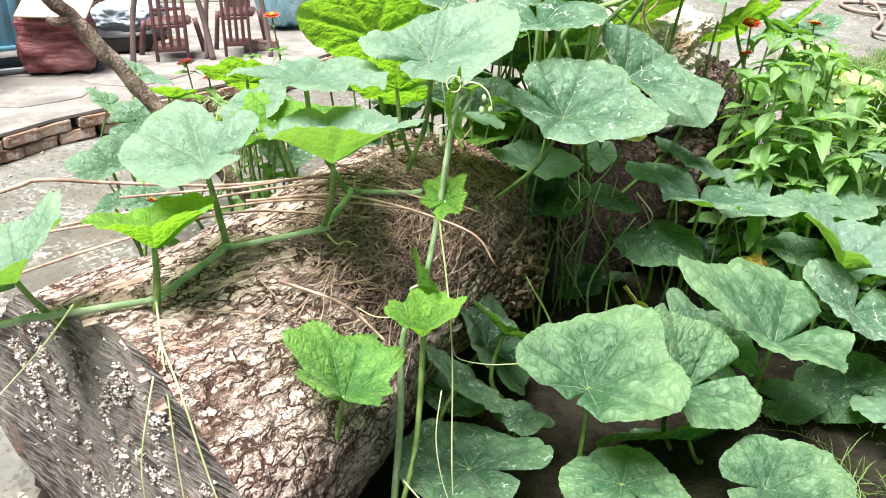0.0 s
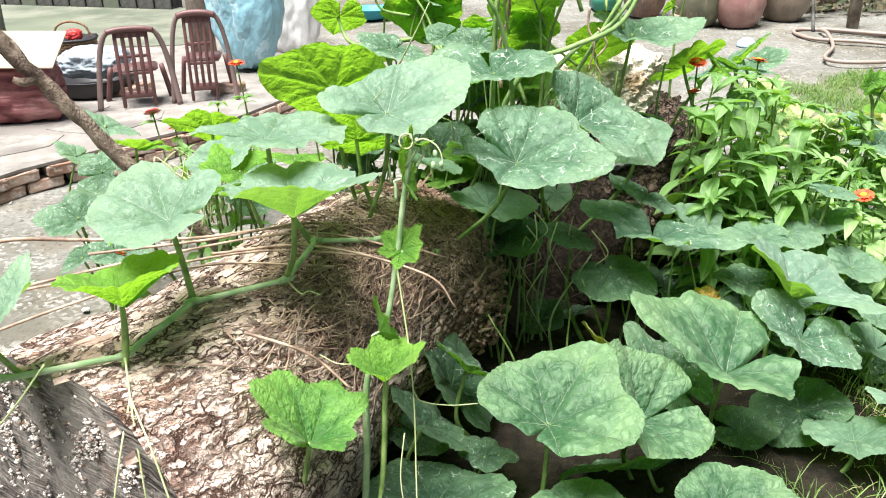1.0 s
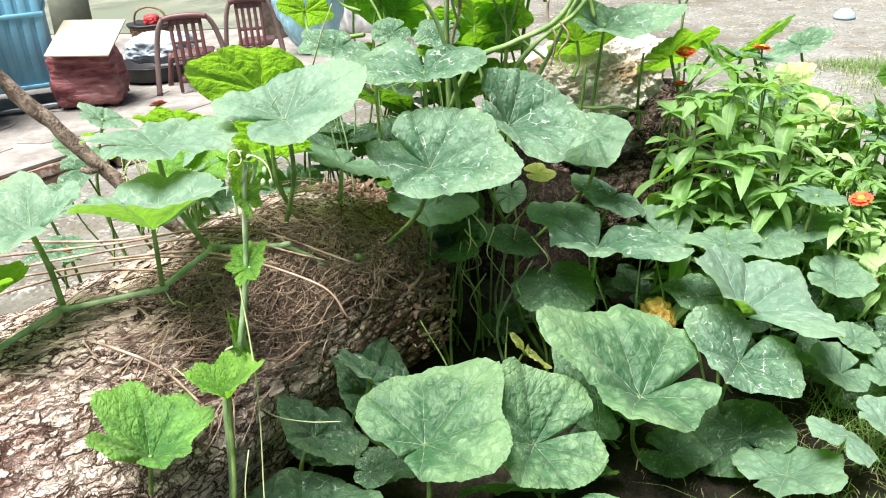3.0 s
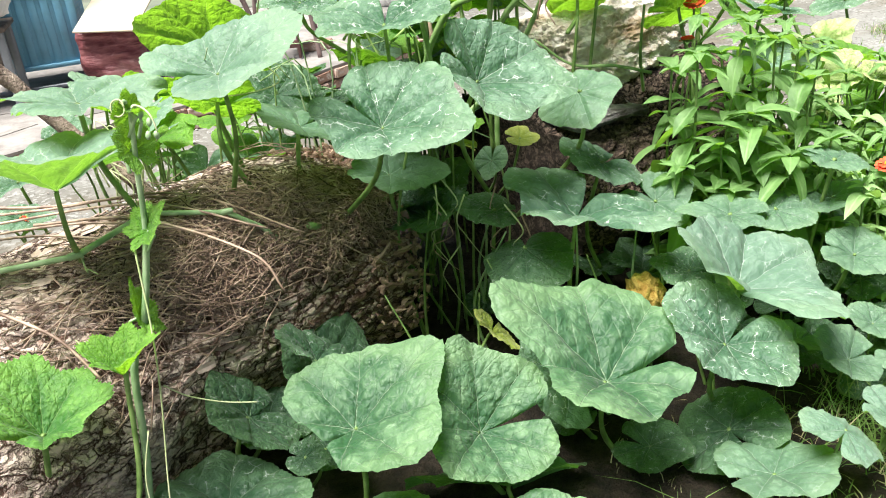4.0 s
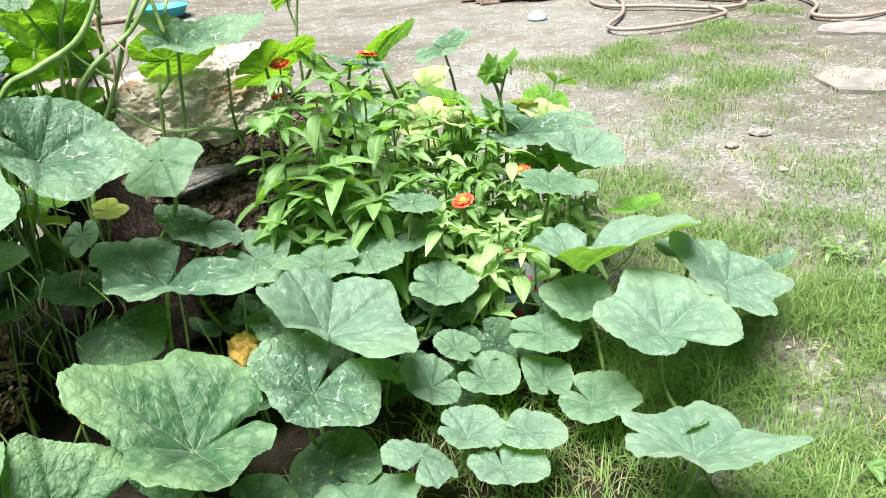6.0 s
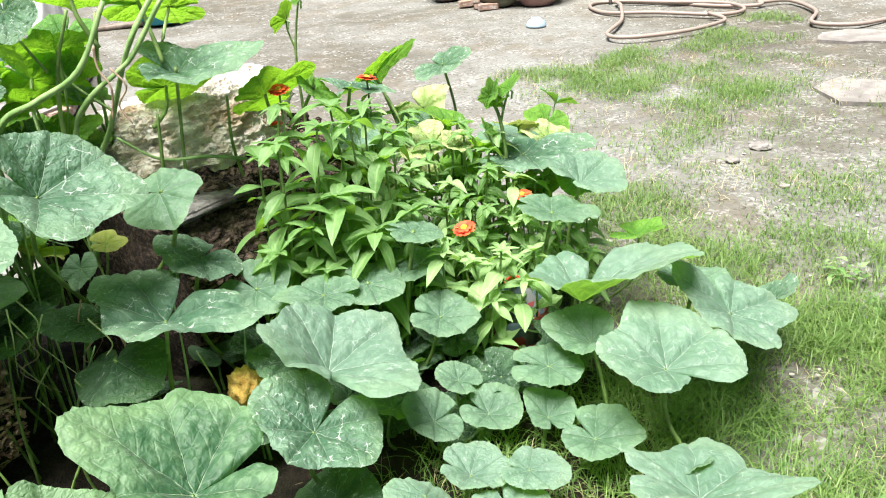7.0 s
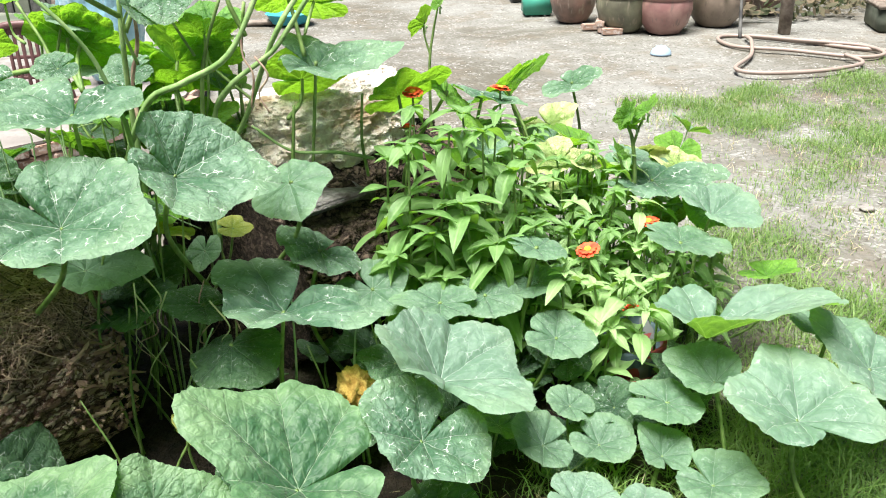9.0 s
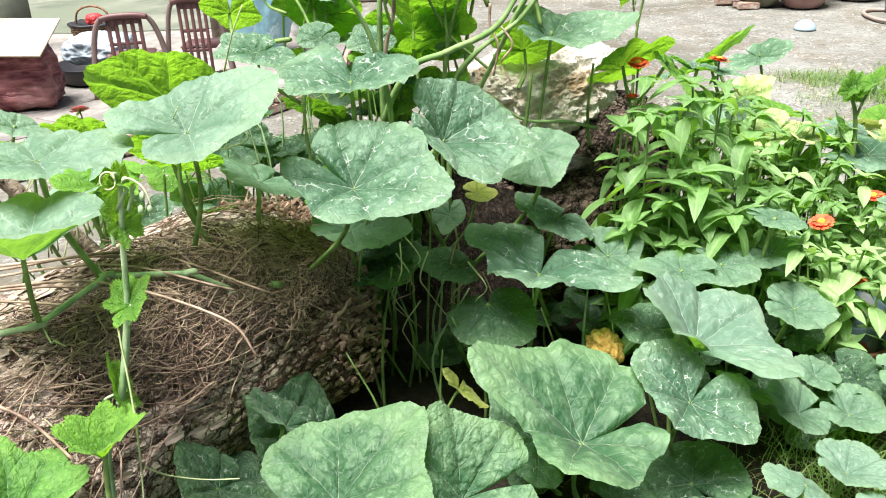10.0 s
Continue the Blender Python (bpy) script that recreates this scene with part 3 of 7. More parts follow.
# the vine that runs over the felled log
vine = thing("pumpkin_vine", "green pumpkin vine with broad leaves trailing over the felled log", "vine", (0, 0, 0))
leaf(vine, (0.288, 2.002, 0.772), 250, -15, 18, 0.168, 0.42, "leaf", reach=(0.87, 0.91, 1.08, 1.00, 1.36, 0.99, 1.04, 0.78, 0.91), root=(0.12, 2.12, 0.5))
leaf(vine, (0.468, 2.224, 0.804), 286, -30, 27, 0.167, 0.49, "leaf", reach=(0.83, 0.84, 0.97, 1.04, 1.28, 0.94, 1.26, 0.96, 0.82), root=(0.45, 2.45, 0.4))
leaf(vine, (0.692, 2.410, 0.718), 234, 1, 33, 0.106, -0.23, "leaf_soft", reach=(1.21, 0.88, 0.87, 1.00, 0.88, 1.08, 0.94, 0.95, 1.16), root=(0.51, 2.47, 0.35))
leaf(vine, (0.252, 2.249, 0.942), 190, -5, 3, 0.169, 0.20, "leaf", reach=(0.84, 0.89, 0.99, 1.00, 0.93, 1.15, 0.90, 1.09, 1.19), root=(0.17, 2.4, 0.5))
leaf(vine, (-0.025, 1.911, 0.930), 298, 12, 18, 0.152, 0.35, "leaf_pale", reach=(1.02, 0.76, 0.77, 0.91, 1.36, 1.21, 1.04, 1.14, 0.71), root=(-0.1, 2.0, 0.6))
leaf(vine, (-0.17, 2.2, 0.922), 100, 11, 49, 0.16, 0.15, "leaf_young", root=(-0.12, 2.15, 0.6))
leaf(vine, (-0.108, 2.05, 0.83), 90, 0, 45, 0.11, 0.15, "leaf_young", root=(-0.06, 2.05, 0.6))
leaf(vine, (-0.286, 1.794, 0.914), 308, -4, 0, 0.160, 0.10, "leaf_pale", reach=(1.02, 0.87, 0.86, 1.07, 1.14, 1.06, 0.91, 1.13, 0.91), root=(-0.2, 1.79, 0.65))
leaf(vine, (-0.207, 1.550, 0.821), 103, 1, 8, 0.164, 0.48, "leaf_pale", reach=(1.14, 1.10, 1.21, 0.97, 0.82, 0.78, 1.02, 0.98, 0.95), root=(-0.25, 1.615, 0.645))
leaf(vine, (-0.440, 1.510, 0.838), 64, -1, -15, 0.134, 0.38, "leaf_pale", reach=(1.09, 1.27, 0.96, 1.02, 0.99, 1.17, 0.71, 0.92, 0.81), root=(-0.41, 1.505, 0.65))
leaf(vine, (-0.486, 1.326, 0.750), 109, 1, 13, 0.110, 0.58, "leaf_young", reach=(1.06, 1.00, 0.97, 1.01, 0.95, 0.88, 0.85, 1.14, 1.12), root=(-0.491, 1.303, 0.64))
leaf(vine, (-0.689, 1.25, 0.725), 331, 18, -19, 0.12, 0.49, "leaf_pale", root=(-0.66, 1.32, 0.6), lobes=0.085, teeth=0.022)
leaf(vine, (0.233, 2.2, 0.586), 286, -9, 3, 0.12, 0.13, "leaf_soft", root=(0.27, 2.32, 0.35))
leaf(vine, (0.459, 2.4, 0.542), 170, -42, 4, 0.05, 0.14, "leaf_soft", root=(0.38, 2.52, 0.35), thick=0.0035)
leaf(vine, (0.037, 2.15, 0.734), 166, 16, -18, 0.125, 0.15, "leaf_soft", root=(0.17, 2.27, 0.35))
leaf(vine, (0.538, 2.4, 0.603), 278, -7, 18, 0.044, 0.14, "leaf_yellow", root=(0.42, 2.52, 0.35), thick=0.0035)
leaf(vine, (0.326, 2.5, 0.566), 163, 21, -21, 0.086, 0.15, "leaf_yellow", root=(0.31, 2.62, 0.35), thick=0.0035)
leaf(vine, (-0.08, 2.75, 1.127), 198, -5, -2, 0.055, 0.29, "leaf_young", root=(0.032, 2.573, 1.052), thick=0.0035)
leaf(vine, (0.071, 2.75, 1.033), 0, -45, 0, 0.13, 0.15, "leaf_young", root=(0.144, 2.598, 0.919))
leaf(vine, (-0.194, 2.8, 1.018), 21, -43, 15, 0.09, 0.15, "leaf_young", root=(0.04, 2.555, 0.987))
leaf(vine, (-0.024, 2.45, 0.975), 145, 1, -17, 0.107, 0.1, "leaf", root=(0.06, 2.51, 0.825))
leaf(vine, (0.133, 2.5, 1.0), 129, -12, -23, 0.058, 0.14, "leaf", root=(0.056, 2.519, 0.857), thick=0.0035)
leaf(vine, (0.4, 2.55, 1.168), 193, -44, -2, 0.08, 0.05, "leaf", root=(0.443, 2.615, 1.002), thick=0.0035)
leaf(vine, (0.433, 2.8, 0.992), 281, -28, -67, 0.08, 0.15, "leaf_young", root=(0.561, 2.689, 0.867), thick=0.0035)
leaf(vine, (0.666, 2.8, 1.13), 285, 10, -40, 0.12, 0.15, "leaf_young", root=(0.71, 2.735, 0.97))
leaf(vine, (0.244, 2.7, 0.947), 119, -13, -24, 0.069, 0.14, "leaf", root=(0.156, 2.577, 0.819), thick=0.0035)
leaf(vine, (0.101, 2.75, 1.016), 90, 0, 60, 0.11, 0.15, "leaf_young", root=(0.144, 2.598, 0.919))
leaf(vine, (0.343, 2.8, 0.95), 297, -38, -51, 0.14, 0.15, "leaf_young", root=(0.389, 2.62, 0.767))
leaf(vine, (0.337, 2.5, 1.142), 198, -26, -44, 0.067, 0.2, "leaf", root=(0.323, 2.527, 1.0), thick=0.0035)
leaf(vine, (0.525, 2.7, 1.185), 323, -34, -23, 0.11, 0.15, "leaf_young", root=(0.565, 2.685, 1.038))
leaf(vine, (0.713, 3.0, 1.08), 80, 12, 42, 0.12, 0.15, "leaf_young", root=(0.701, 2.736, 0.945))
leaf(vine, (0.249, 2.4, 1.259), 78, -10, 39, 0.09, 0.15, "leaf_young", root=(0.297, 2.523, 1.12))
leaf(vine, (0.665, 2.95, 0.86), 275, 5, -50, 0.12, 0.15, "leaf_young", root=(0.647, 2.745, 0.795))
leaf(vine, (0.344, 2.6, 1.223), 307, -27, -31, 0.11, 0.15, "leaf_young", root=(0.305, 2.525, 1.08))
shoot = thing("pumpkin_shoot", "young climbing pumpkin shoot with yellow-green leaves beside the log", "vine", (0, 0, 0))
leaf(shoot, (-0.175, 1.289, 0.470), 352, -2, 15, 0.104, 0.66, "leaf_lime", reach=(1.15, 0.82, 1.35, 1.09, 1.04, 1.07, 0.73, 0.76, 0.89), root=(-0.19, 1.25, 0.0), lobes=0.085, teeth=0.022)
leaf(shoot, (-0.034, 1.357, 0.556), 14, -1, -1, 0.063, 0.93, "leaf_young", reach=(0.78, 0.73, 1.11, 0.92, 1.04, 1.04, 1.14, 1.23, 0.96), root=(-0.16, 1.17, 0.0), lobes=0.085, teeth=0.022)
left_vine = thing("pumpkin_vine", "pumpkin vine with pale leaves on the ground behind the log", "vine", (0, 0, 0))
leaf(left_vine, (-0.955, 2.35, 0.523), 86, -6, -12, 0.116, 0.19, "leaf")
leaf(left_vine, (-0.959, 2.6, 0.58), 275, 13, 31, 0.089, 0.1, "leaf", thick=0.0035)
leaf(left_vine, (-1.148, 2.9, 0.546), 167, 12, -29, 0.087, 0.15, "leaf_pale", thick=0.0035)
leaf(left_vine, (-0.903, 2.8, 0.60), 85, 4, 22, 0.13, 0.15, "leaf_young")
leaf(left_vine, (-0.547, 2.45, 0.677), 150, -28, 10, 0.113, 0.0, "leaf_pale")
leaf(left_vine, (-0.906, 2.2, 0.462), 152, -21, 13, 0.062, 0.15, "leaf", thick=0.0035)
leaf(left_vine, (-0.772, 2.1, 0.521), 288, -9, 7, 0.076, 0.06, "leaf", thick=0.0035)
leaf(left_vine, (-0.438, 2.2, 0.673), 107, -21, 18, 0.122, 0.09, "leaf")
leaf(left_vine, (-0.598, 2.62, 0.70), 95, 6, 40, 0.12, 0.15, "leaf_young")
leaf(left_vine, (-1.066, 3.0, 0.619), 297, -28, 5, 0.108, 0.15, "leaf_pale")
far_vine = thing("pumpkin_vine", "pumpkin vine spreading behind the flowers at the yard's edge", "vine", (0, 0, 0))
leaf(far_vine, (1.638, 3.9, 0.604), 207, 5, 21, 0.133, 0.11, "leaf")
leaf(far_vine, (1.50, 3.55, 0.53), 205, -8, 32, 0.125, 0.14, "leaf_cream")
leaf(far_vine, (1.334, 3.4, 0.679), 340, -11, -33, 0.171, 0.33, "leaf")
leaf(far_vine, (1.305, 3.25, 0.75), 300, 22, -40, 0.11, 0.15, "leaf_young", reach=(0.9, 0.85, 1.1, 0.9, 1.4, 0.9, 1.0, 0.8, 0.8))
leaf(far_vine, (0.955, 2.87, 0.815), 285, 14, -42, 0.125, 0.15, "leaf_young", reach=(0.9, 0.85, 1.1, 0.9, 1.45, 0.9, 1.0, 0.8, 0.8))
leaf(far_vine, (1.10, 2.95, 0.80), 215, -38, -30, 0.105, 0.1, "leaf_young", reach=(0.8, 0.8, 1.0, 0.9, 1.5, 0.8, 0.9, 0.8, 0.8))
leaf(far_vine, (0.738, 2.733, 0.937), 249, -10, 6, 0.158, 0.28, "leaf", reach=(1.01, 0.77, 0.92, 1.53, 1.15, 1.12, 1.04, 0.70, 0.63))
leaf(far_vine, (1.764, 3.0, 0.488), 277, -2, 2, 0.197, 0.11, "leaf")
leaf(far_vine, (1.891, 2.765, 0.454), 315, -5, 18, 0.136, 0.39, "leaf_pale", reach=(0.96, 0.79, 0.79, 0.98, 1.20, 1.05, 1.02, 1.13, 1.05))
leaf(far_vine, (1.754, 2.6, 0.44), 256, -10, -3, 0.126, 0.15, "leaf_soft")
leaf(far_vine, (2.029, 2.62, 0.315), 215, 14, 3, 0.086, 0.3, "leaf_young", thick=0.0035)
leaf(far_vine, (1.215, 3.05, 0.765), 250, -12, -12, 0.12, 0.12, "leaf")
patch = thing("pumpkin_patch", "dense pumpkin plant with mottled leaves growing beside the log", "plant", (0, 0, 0))
leaf(patch, (0.307, 1.510, 0.338), 321, 9, 4, 0.163, 0.33, "leaf_quilt", reach=(0.51, 0.96, 1.01, 1.05, 1.39, 1.04, 1.24, 1.09, 0.57))
leaf(patch, (0.531, 1.586, 0.283), 119, 9, -29, 0.139, 0.51, "leaf_quilt", reach=(1.03, 1.02, 0.95, 1.09, 0.79, 0.72, 1.22, 1.03, 1.10))
leaf(patch, (0.770, 1.726, 0.313), 117, 11, -9, 0.200, 0.42, "leaf_quilt", reach=(0.80, 0.74, 1.04, 1.00, 0.74, 1.38, 1.11, 1.12, 0.96))
leaf(patch, (1.015, 1.869, 0.316), 151, -1, -25, 0.141, 0.23, "leaf", reach=(1.05, 1.04, 1.06, 0.79, 0.94, 0.86, 1.12, 1.08, 1.04))
leaf(patch, (1.055, 2.048, 0.351), 359, 2, 26, 0.188, 0.50, "leaf_pale", reach=(0.89, 1.13, 0.85, 0.90, 0.82, 1.11, 0.92, 1.06, 1.27))
leaf(patch, (0.694, 2.155, 0.483), 170, 10, -9, 0.202, 0.21, "leaf", reach=(1.02, 0.89, 1.22, 0.71, 1.18, 0.80, 0.74, 1.14, 1.19))
leaf(patch, (0.885, 2.4, 0.417), 223, -14, 23, 0.099, 0.07, "leaf_soft")
leaf(patch, (0.486, 2.235, 0.469), 110, 13, -7, 0.086, 0.01, "leaf_dark", reach=(0.67, 0.92, 0.96, 1.02, 1.33, 1.14, 1.09, 1.02, 0.79))
leaf(patch, (1.181, 2.378, 0.402), 239, -8, 5, 0.098, 0.02, "leaf_soft", reach=(0.94, 0.98, 1.03, 1.00, 1.07, 1.02, 1.00, 1.00, 0.96))
leaf(patch, (1.326, 2.6, 0.32), 220, -21, -12, 0.095, 0.14, "leaf_soft")
leaf(patch, (0.749, 2.454, 0.508), 156, 11, -23, 0.120, -0.00, "leaf", reach=(1.03, 0.96, 0.90, 0.96, 1.09, 0.90, 1.09, 1.06, 1.00))
leaf(patch, (1.321, 2.430, 0.511), 281, -11, 1, 0.084, 0.06, "leaf_soft", reach=(1.05, 1.00, 1.00, 1.00, 0.95, 1.00, 0.97, 1.01, 1.01))
leaf(patch, (1.361, 2.307, 0.308), 259, -9, 10, 0.095, 0.19, "leaf_soft", reach=(0.87, 0.98, 1.04, 0.94, 1.15, 1.00, 1.05, 1.00, 0.96))
leaf(patch, (1.375, 2.132, 0.216), 50, 15, 2, 0.063, 0.19, "leaf_soft", reach=(0.99, 1.00, 1.00, 1.01, 1.05, 1.01, 1.00, 0.98, 0.96), thick=0.0035)
leaf(patch, (1.434, 2.046, 0.162), 236, -8, 4, 0.083, 0.30, "leaf_soft", reach=(0.87, 1.03, 1.17, 1.03, 1.02, 1.08, 0.92, 0.96, 0.90), thick=0.0035)
leaf(patch, (1.469, 2.3, 0.109), 17, 1, 15, 0.09, 0.17, "leaf_soft")
leaf(patch, (1.290, 1.979, 0.215), 126, 12, -20, 0.083, 0.23, "leaf_soft", reach=(0.78, 0.85, 0.98, 0.97, 1.04, 1.07, 1.09, 1.09, 1.12), thick=0.0035)
leaf(patch, (1.576, 2.007, 0.154), 355, 11, 10, 0.070, 0.39, "leaf_soft", reach=(1.03, 0.86, 0.90, 1.23, 0.99, 1.12, 1.02, 0.89, 0.92))
leaf(patch, (1.605, 2.102, 0.240), 257, -4, 0, 0.097, 0.03, "leaf_soft", reach=(1.07, 1.01, 1.03, 0.94, 0.93, 0.93, 0.97, 1.00, 1.11))
leaf(patch, (1.195, 2.05, 0.221), 138, 20, -9, 0.079, 0.14, "leaf_soft", thick=0.0035)
leaf(patch, (1.658, 1.886, 0.164), 203, 4, 1, 0.102, 0.17, "leaf_soft", reach=(1.12, 1.24, 1.04, 1.16, 0.94, 1.01, 0.89, 0.80, 0.76))
leaf(patch, (1.343, 1.803, 0.186), 246, -7, -7, 0.088, 0.33, "leaf_pale", reach=(0.93, 1.01, 1.12, 0.94, 1.17, 1.02, 1.01, 0.96, 0.82))
leaf(patch, (1.467, 1.758, 0.214), 248, -2, -3, 0.076, 0.06, "leaf_pale", reach=(0.74, 0.98, 1.05, 1.07, 1.21, 1.16, 0.96, 0.92, 0.88), thick=0.0035)
leaf(patch, (1.396, 1.678, 0.191), 182, 8, -6, 0.089, 0.14, "leaf_pale", reach=(1.17, 1.09, 1.11, 1.20, 0.98, 0.97, 0.85, 0.86, 0.75))
leaf(patch, (1.234, 1.729, 0.215), 337, -18, 20, 0.089, -0.20, "leaf_pale", reach=(1.01, 1.02, 1.01, 1.02, 1.00, 1.03, 0.98, 0.84, 1.09), thick=0.0035)
leaf(patch, (1.78, 1.579, 0.221), 252, -4, -18, 0.178, 0.29, "leaf_pale")
leaf(patch, (1.833, 1.904, 0.317), 35, 10, 3, 0.164, 0.26, "leaf_pale", reach=(0.52, 0.83, 1.01, 1.04, 0.90, 1.32, 1.17, 1.09, 1.06))
leaf(patch, (2.098, 2.126, 0.301), 196, -20, -15, 0.155, 0.22, "leaf_pale", reach=(0.83, 0.90, 1.21, 0.76, 1.03, 1.00, 0.97, 1.00, 1.24))
leaf(patch, (1.723, 2.125, 0.278), 17, 0, -17, 0.089, 0.52, "leaf_soft", reach=(1.03, 0.93, 0.92, 1.36, 1.21, 1.07, 0.91, 0.79, 0.70))
leaf(patch, (1.739, 2.255, 0.326), 146, 12, 2, 0.215, 0.52, "leaf_pale", reach=(1.12, 1.36, 1.41, 1.05, 0.98, 0.83, 0.66, 0.68, 0.81))
leaf(patch, (2.073, 2.3, 0.305), 294, -3, 2, 0.101, 0.16, "leaf_soft")
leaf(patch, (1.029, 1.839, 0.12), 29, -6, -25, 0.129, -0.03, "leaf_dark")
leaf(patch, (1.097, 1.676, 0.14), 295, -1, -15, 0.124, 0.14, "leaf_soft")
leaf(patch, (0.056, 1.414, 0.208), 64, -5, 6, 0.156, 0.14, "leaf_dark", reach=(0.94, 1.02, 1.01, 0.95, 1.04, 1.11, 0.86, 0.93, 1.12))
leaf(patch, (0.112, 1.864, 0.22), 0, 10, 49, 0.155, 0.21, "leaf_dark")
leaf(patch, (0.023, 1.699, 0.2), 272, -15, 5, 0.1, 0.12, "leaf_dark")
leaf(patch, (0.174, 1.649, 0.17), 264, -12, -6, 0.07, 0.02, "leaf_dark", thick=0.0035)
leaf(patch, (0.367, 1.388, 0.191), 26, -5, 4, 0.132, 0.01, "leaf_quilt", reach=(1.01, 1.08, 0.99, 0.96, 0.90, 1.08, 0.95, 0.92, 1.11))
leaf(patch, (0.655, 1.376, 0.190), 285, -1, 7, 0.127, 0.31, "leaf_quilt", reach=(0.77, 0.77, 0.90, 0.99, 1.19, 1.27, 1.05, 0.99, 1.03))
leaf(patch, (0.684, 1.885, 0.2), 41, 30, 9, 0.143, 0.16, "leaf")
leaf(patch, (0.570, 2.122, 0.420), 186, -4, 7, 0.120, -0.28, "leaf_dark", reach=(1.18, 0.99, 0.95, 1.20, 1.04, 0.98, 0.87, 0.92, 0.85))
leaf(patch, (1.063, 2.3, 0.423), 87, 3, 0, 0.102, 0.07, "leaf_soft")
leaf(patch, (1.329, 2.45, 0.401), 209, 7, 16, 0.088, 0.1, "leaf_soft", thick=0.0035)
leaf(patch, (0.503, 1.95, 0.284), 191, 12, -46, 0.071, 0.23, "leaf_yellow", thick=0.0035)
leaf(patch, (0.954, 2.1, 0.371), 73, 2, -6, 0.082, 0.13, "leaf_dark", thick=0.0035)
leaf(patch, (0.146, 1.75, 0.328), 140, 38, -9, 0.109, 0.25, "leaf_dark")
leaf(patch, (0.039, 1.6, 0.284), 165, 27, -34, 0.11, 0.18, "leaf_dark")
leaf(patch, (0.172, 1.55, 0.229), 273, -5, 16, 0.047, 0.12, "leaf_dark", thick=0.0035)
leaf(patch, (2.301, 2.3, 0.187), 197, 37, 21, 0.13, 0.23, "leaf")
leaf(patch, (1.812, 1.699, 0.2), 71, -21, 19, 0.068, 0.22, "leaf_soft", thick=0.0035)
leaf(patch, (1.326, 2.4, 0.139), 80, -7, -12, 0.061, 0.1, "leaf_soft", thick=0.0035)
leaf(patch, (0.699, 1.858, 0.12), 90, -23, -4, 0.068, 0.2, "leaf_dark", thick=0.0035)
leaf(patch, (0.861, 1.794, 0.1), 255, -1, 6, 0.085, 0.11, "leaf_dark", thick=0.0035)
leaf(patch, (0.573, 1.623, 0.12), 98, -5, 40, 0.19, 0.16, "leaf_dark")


# ---- vine stems, shoot, tendrils ----
def log_top(a, b, lift=0.0):
    """A point on the felled log's skin."""
    b -= log_bend(a)
    t = math.atan2(b - LOG[2], 0.22)
    for _ in range(6):
        r = log_shape(t, a, LOG[4] * 0.98, LOG[5] * 0.98, LOG[6], 3)
        t = math.asin(max(-0.98, min(0.98, (b - LOG[2]) / r)))
    return on_log(a, b + log_bend(a), LOG[3] + r * math.cos(t) + lift)


NODES = [Vector(p) for p in ((-1.30, 1.00, 0.53), (-0.95, 1.15, 0.640), (-0.686, 1.253, 0.655), (-0.491, 1.312, 0.660), (-0.411, 1.492, 0.672), (-0.240, 1.590, 0.668), (-0.198, 1.793, 0.668), (-0.062, 1.886, 0.655), (-0.005, 1.925, 0.630), (0.04, 1.96, 0.590), (0.08, 2.00, 0.54))]
for p, share, sink in zip(NODES[7:], (0.35, 0.6, 1.0, 1.0), (0.0, 0.0, 0.004, 0.035)):
    p.z += share * (log_top(AX.dot(p), SIDE.dot(p)).z - p.z) - sink
line = [NODES[0]]
for a, b in zip(NODES, NODES[1:]):
    line += [a.lerp(b, 0.12), a.lerp(b, 0.5), a.lerp(b, 0.88), b]
tube("stem", line, 0.0064, 0.0058, M["stem"], vine, 3, 9, 0.09)
for p in NODES[2:8]:
    tube("node", [p + Vector((-0.012, -0.008, 0.0)), p + Vector((0, 0, 0.002)), p + Vector((0.012, 0.008, 0.0))], 0.0074, 0.0070, M["stem"], vine, 3, 8, 0.05)


def log_skin(a, ang, lift=0.0):
    """A point over the felled log's skin at an angle from its top."""
    r = log_shape(ang, a, LOG[4] * 0.98, LOG[5] * 0.98, LOG[6], 3) + lift
    return on_log(a, LOG[2] + log_bend(a) + r * math.sin(ang), LOG[3] + r * math.cos(ang))


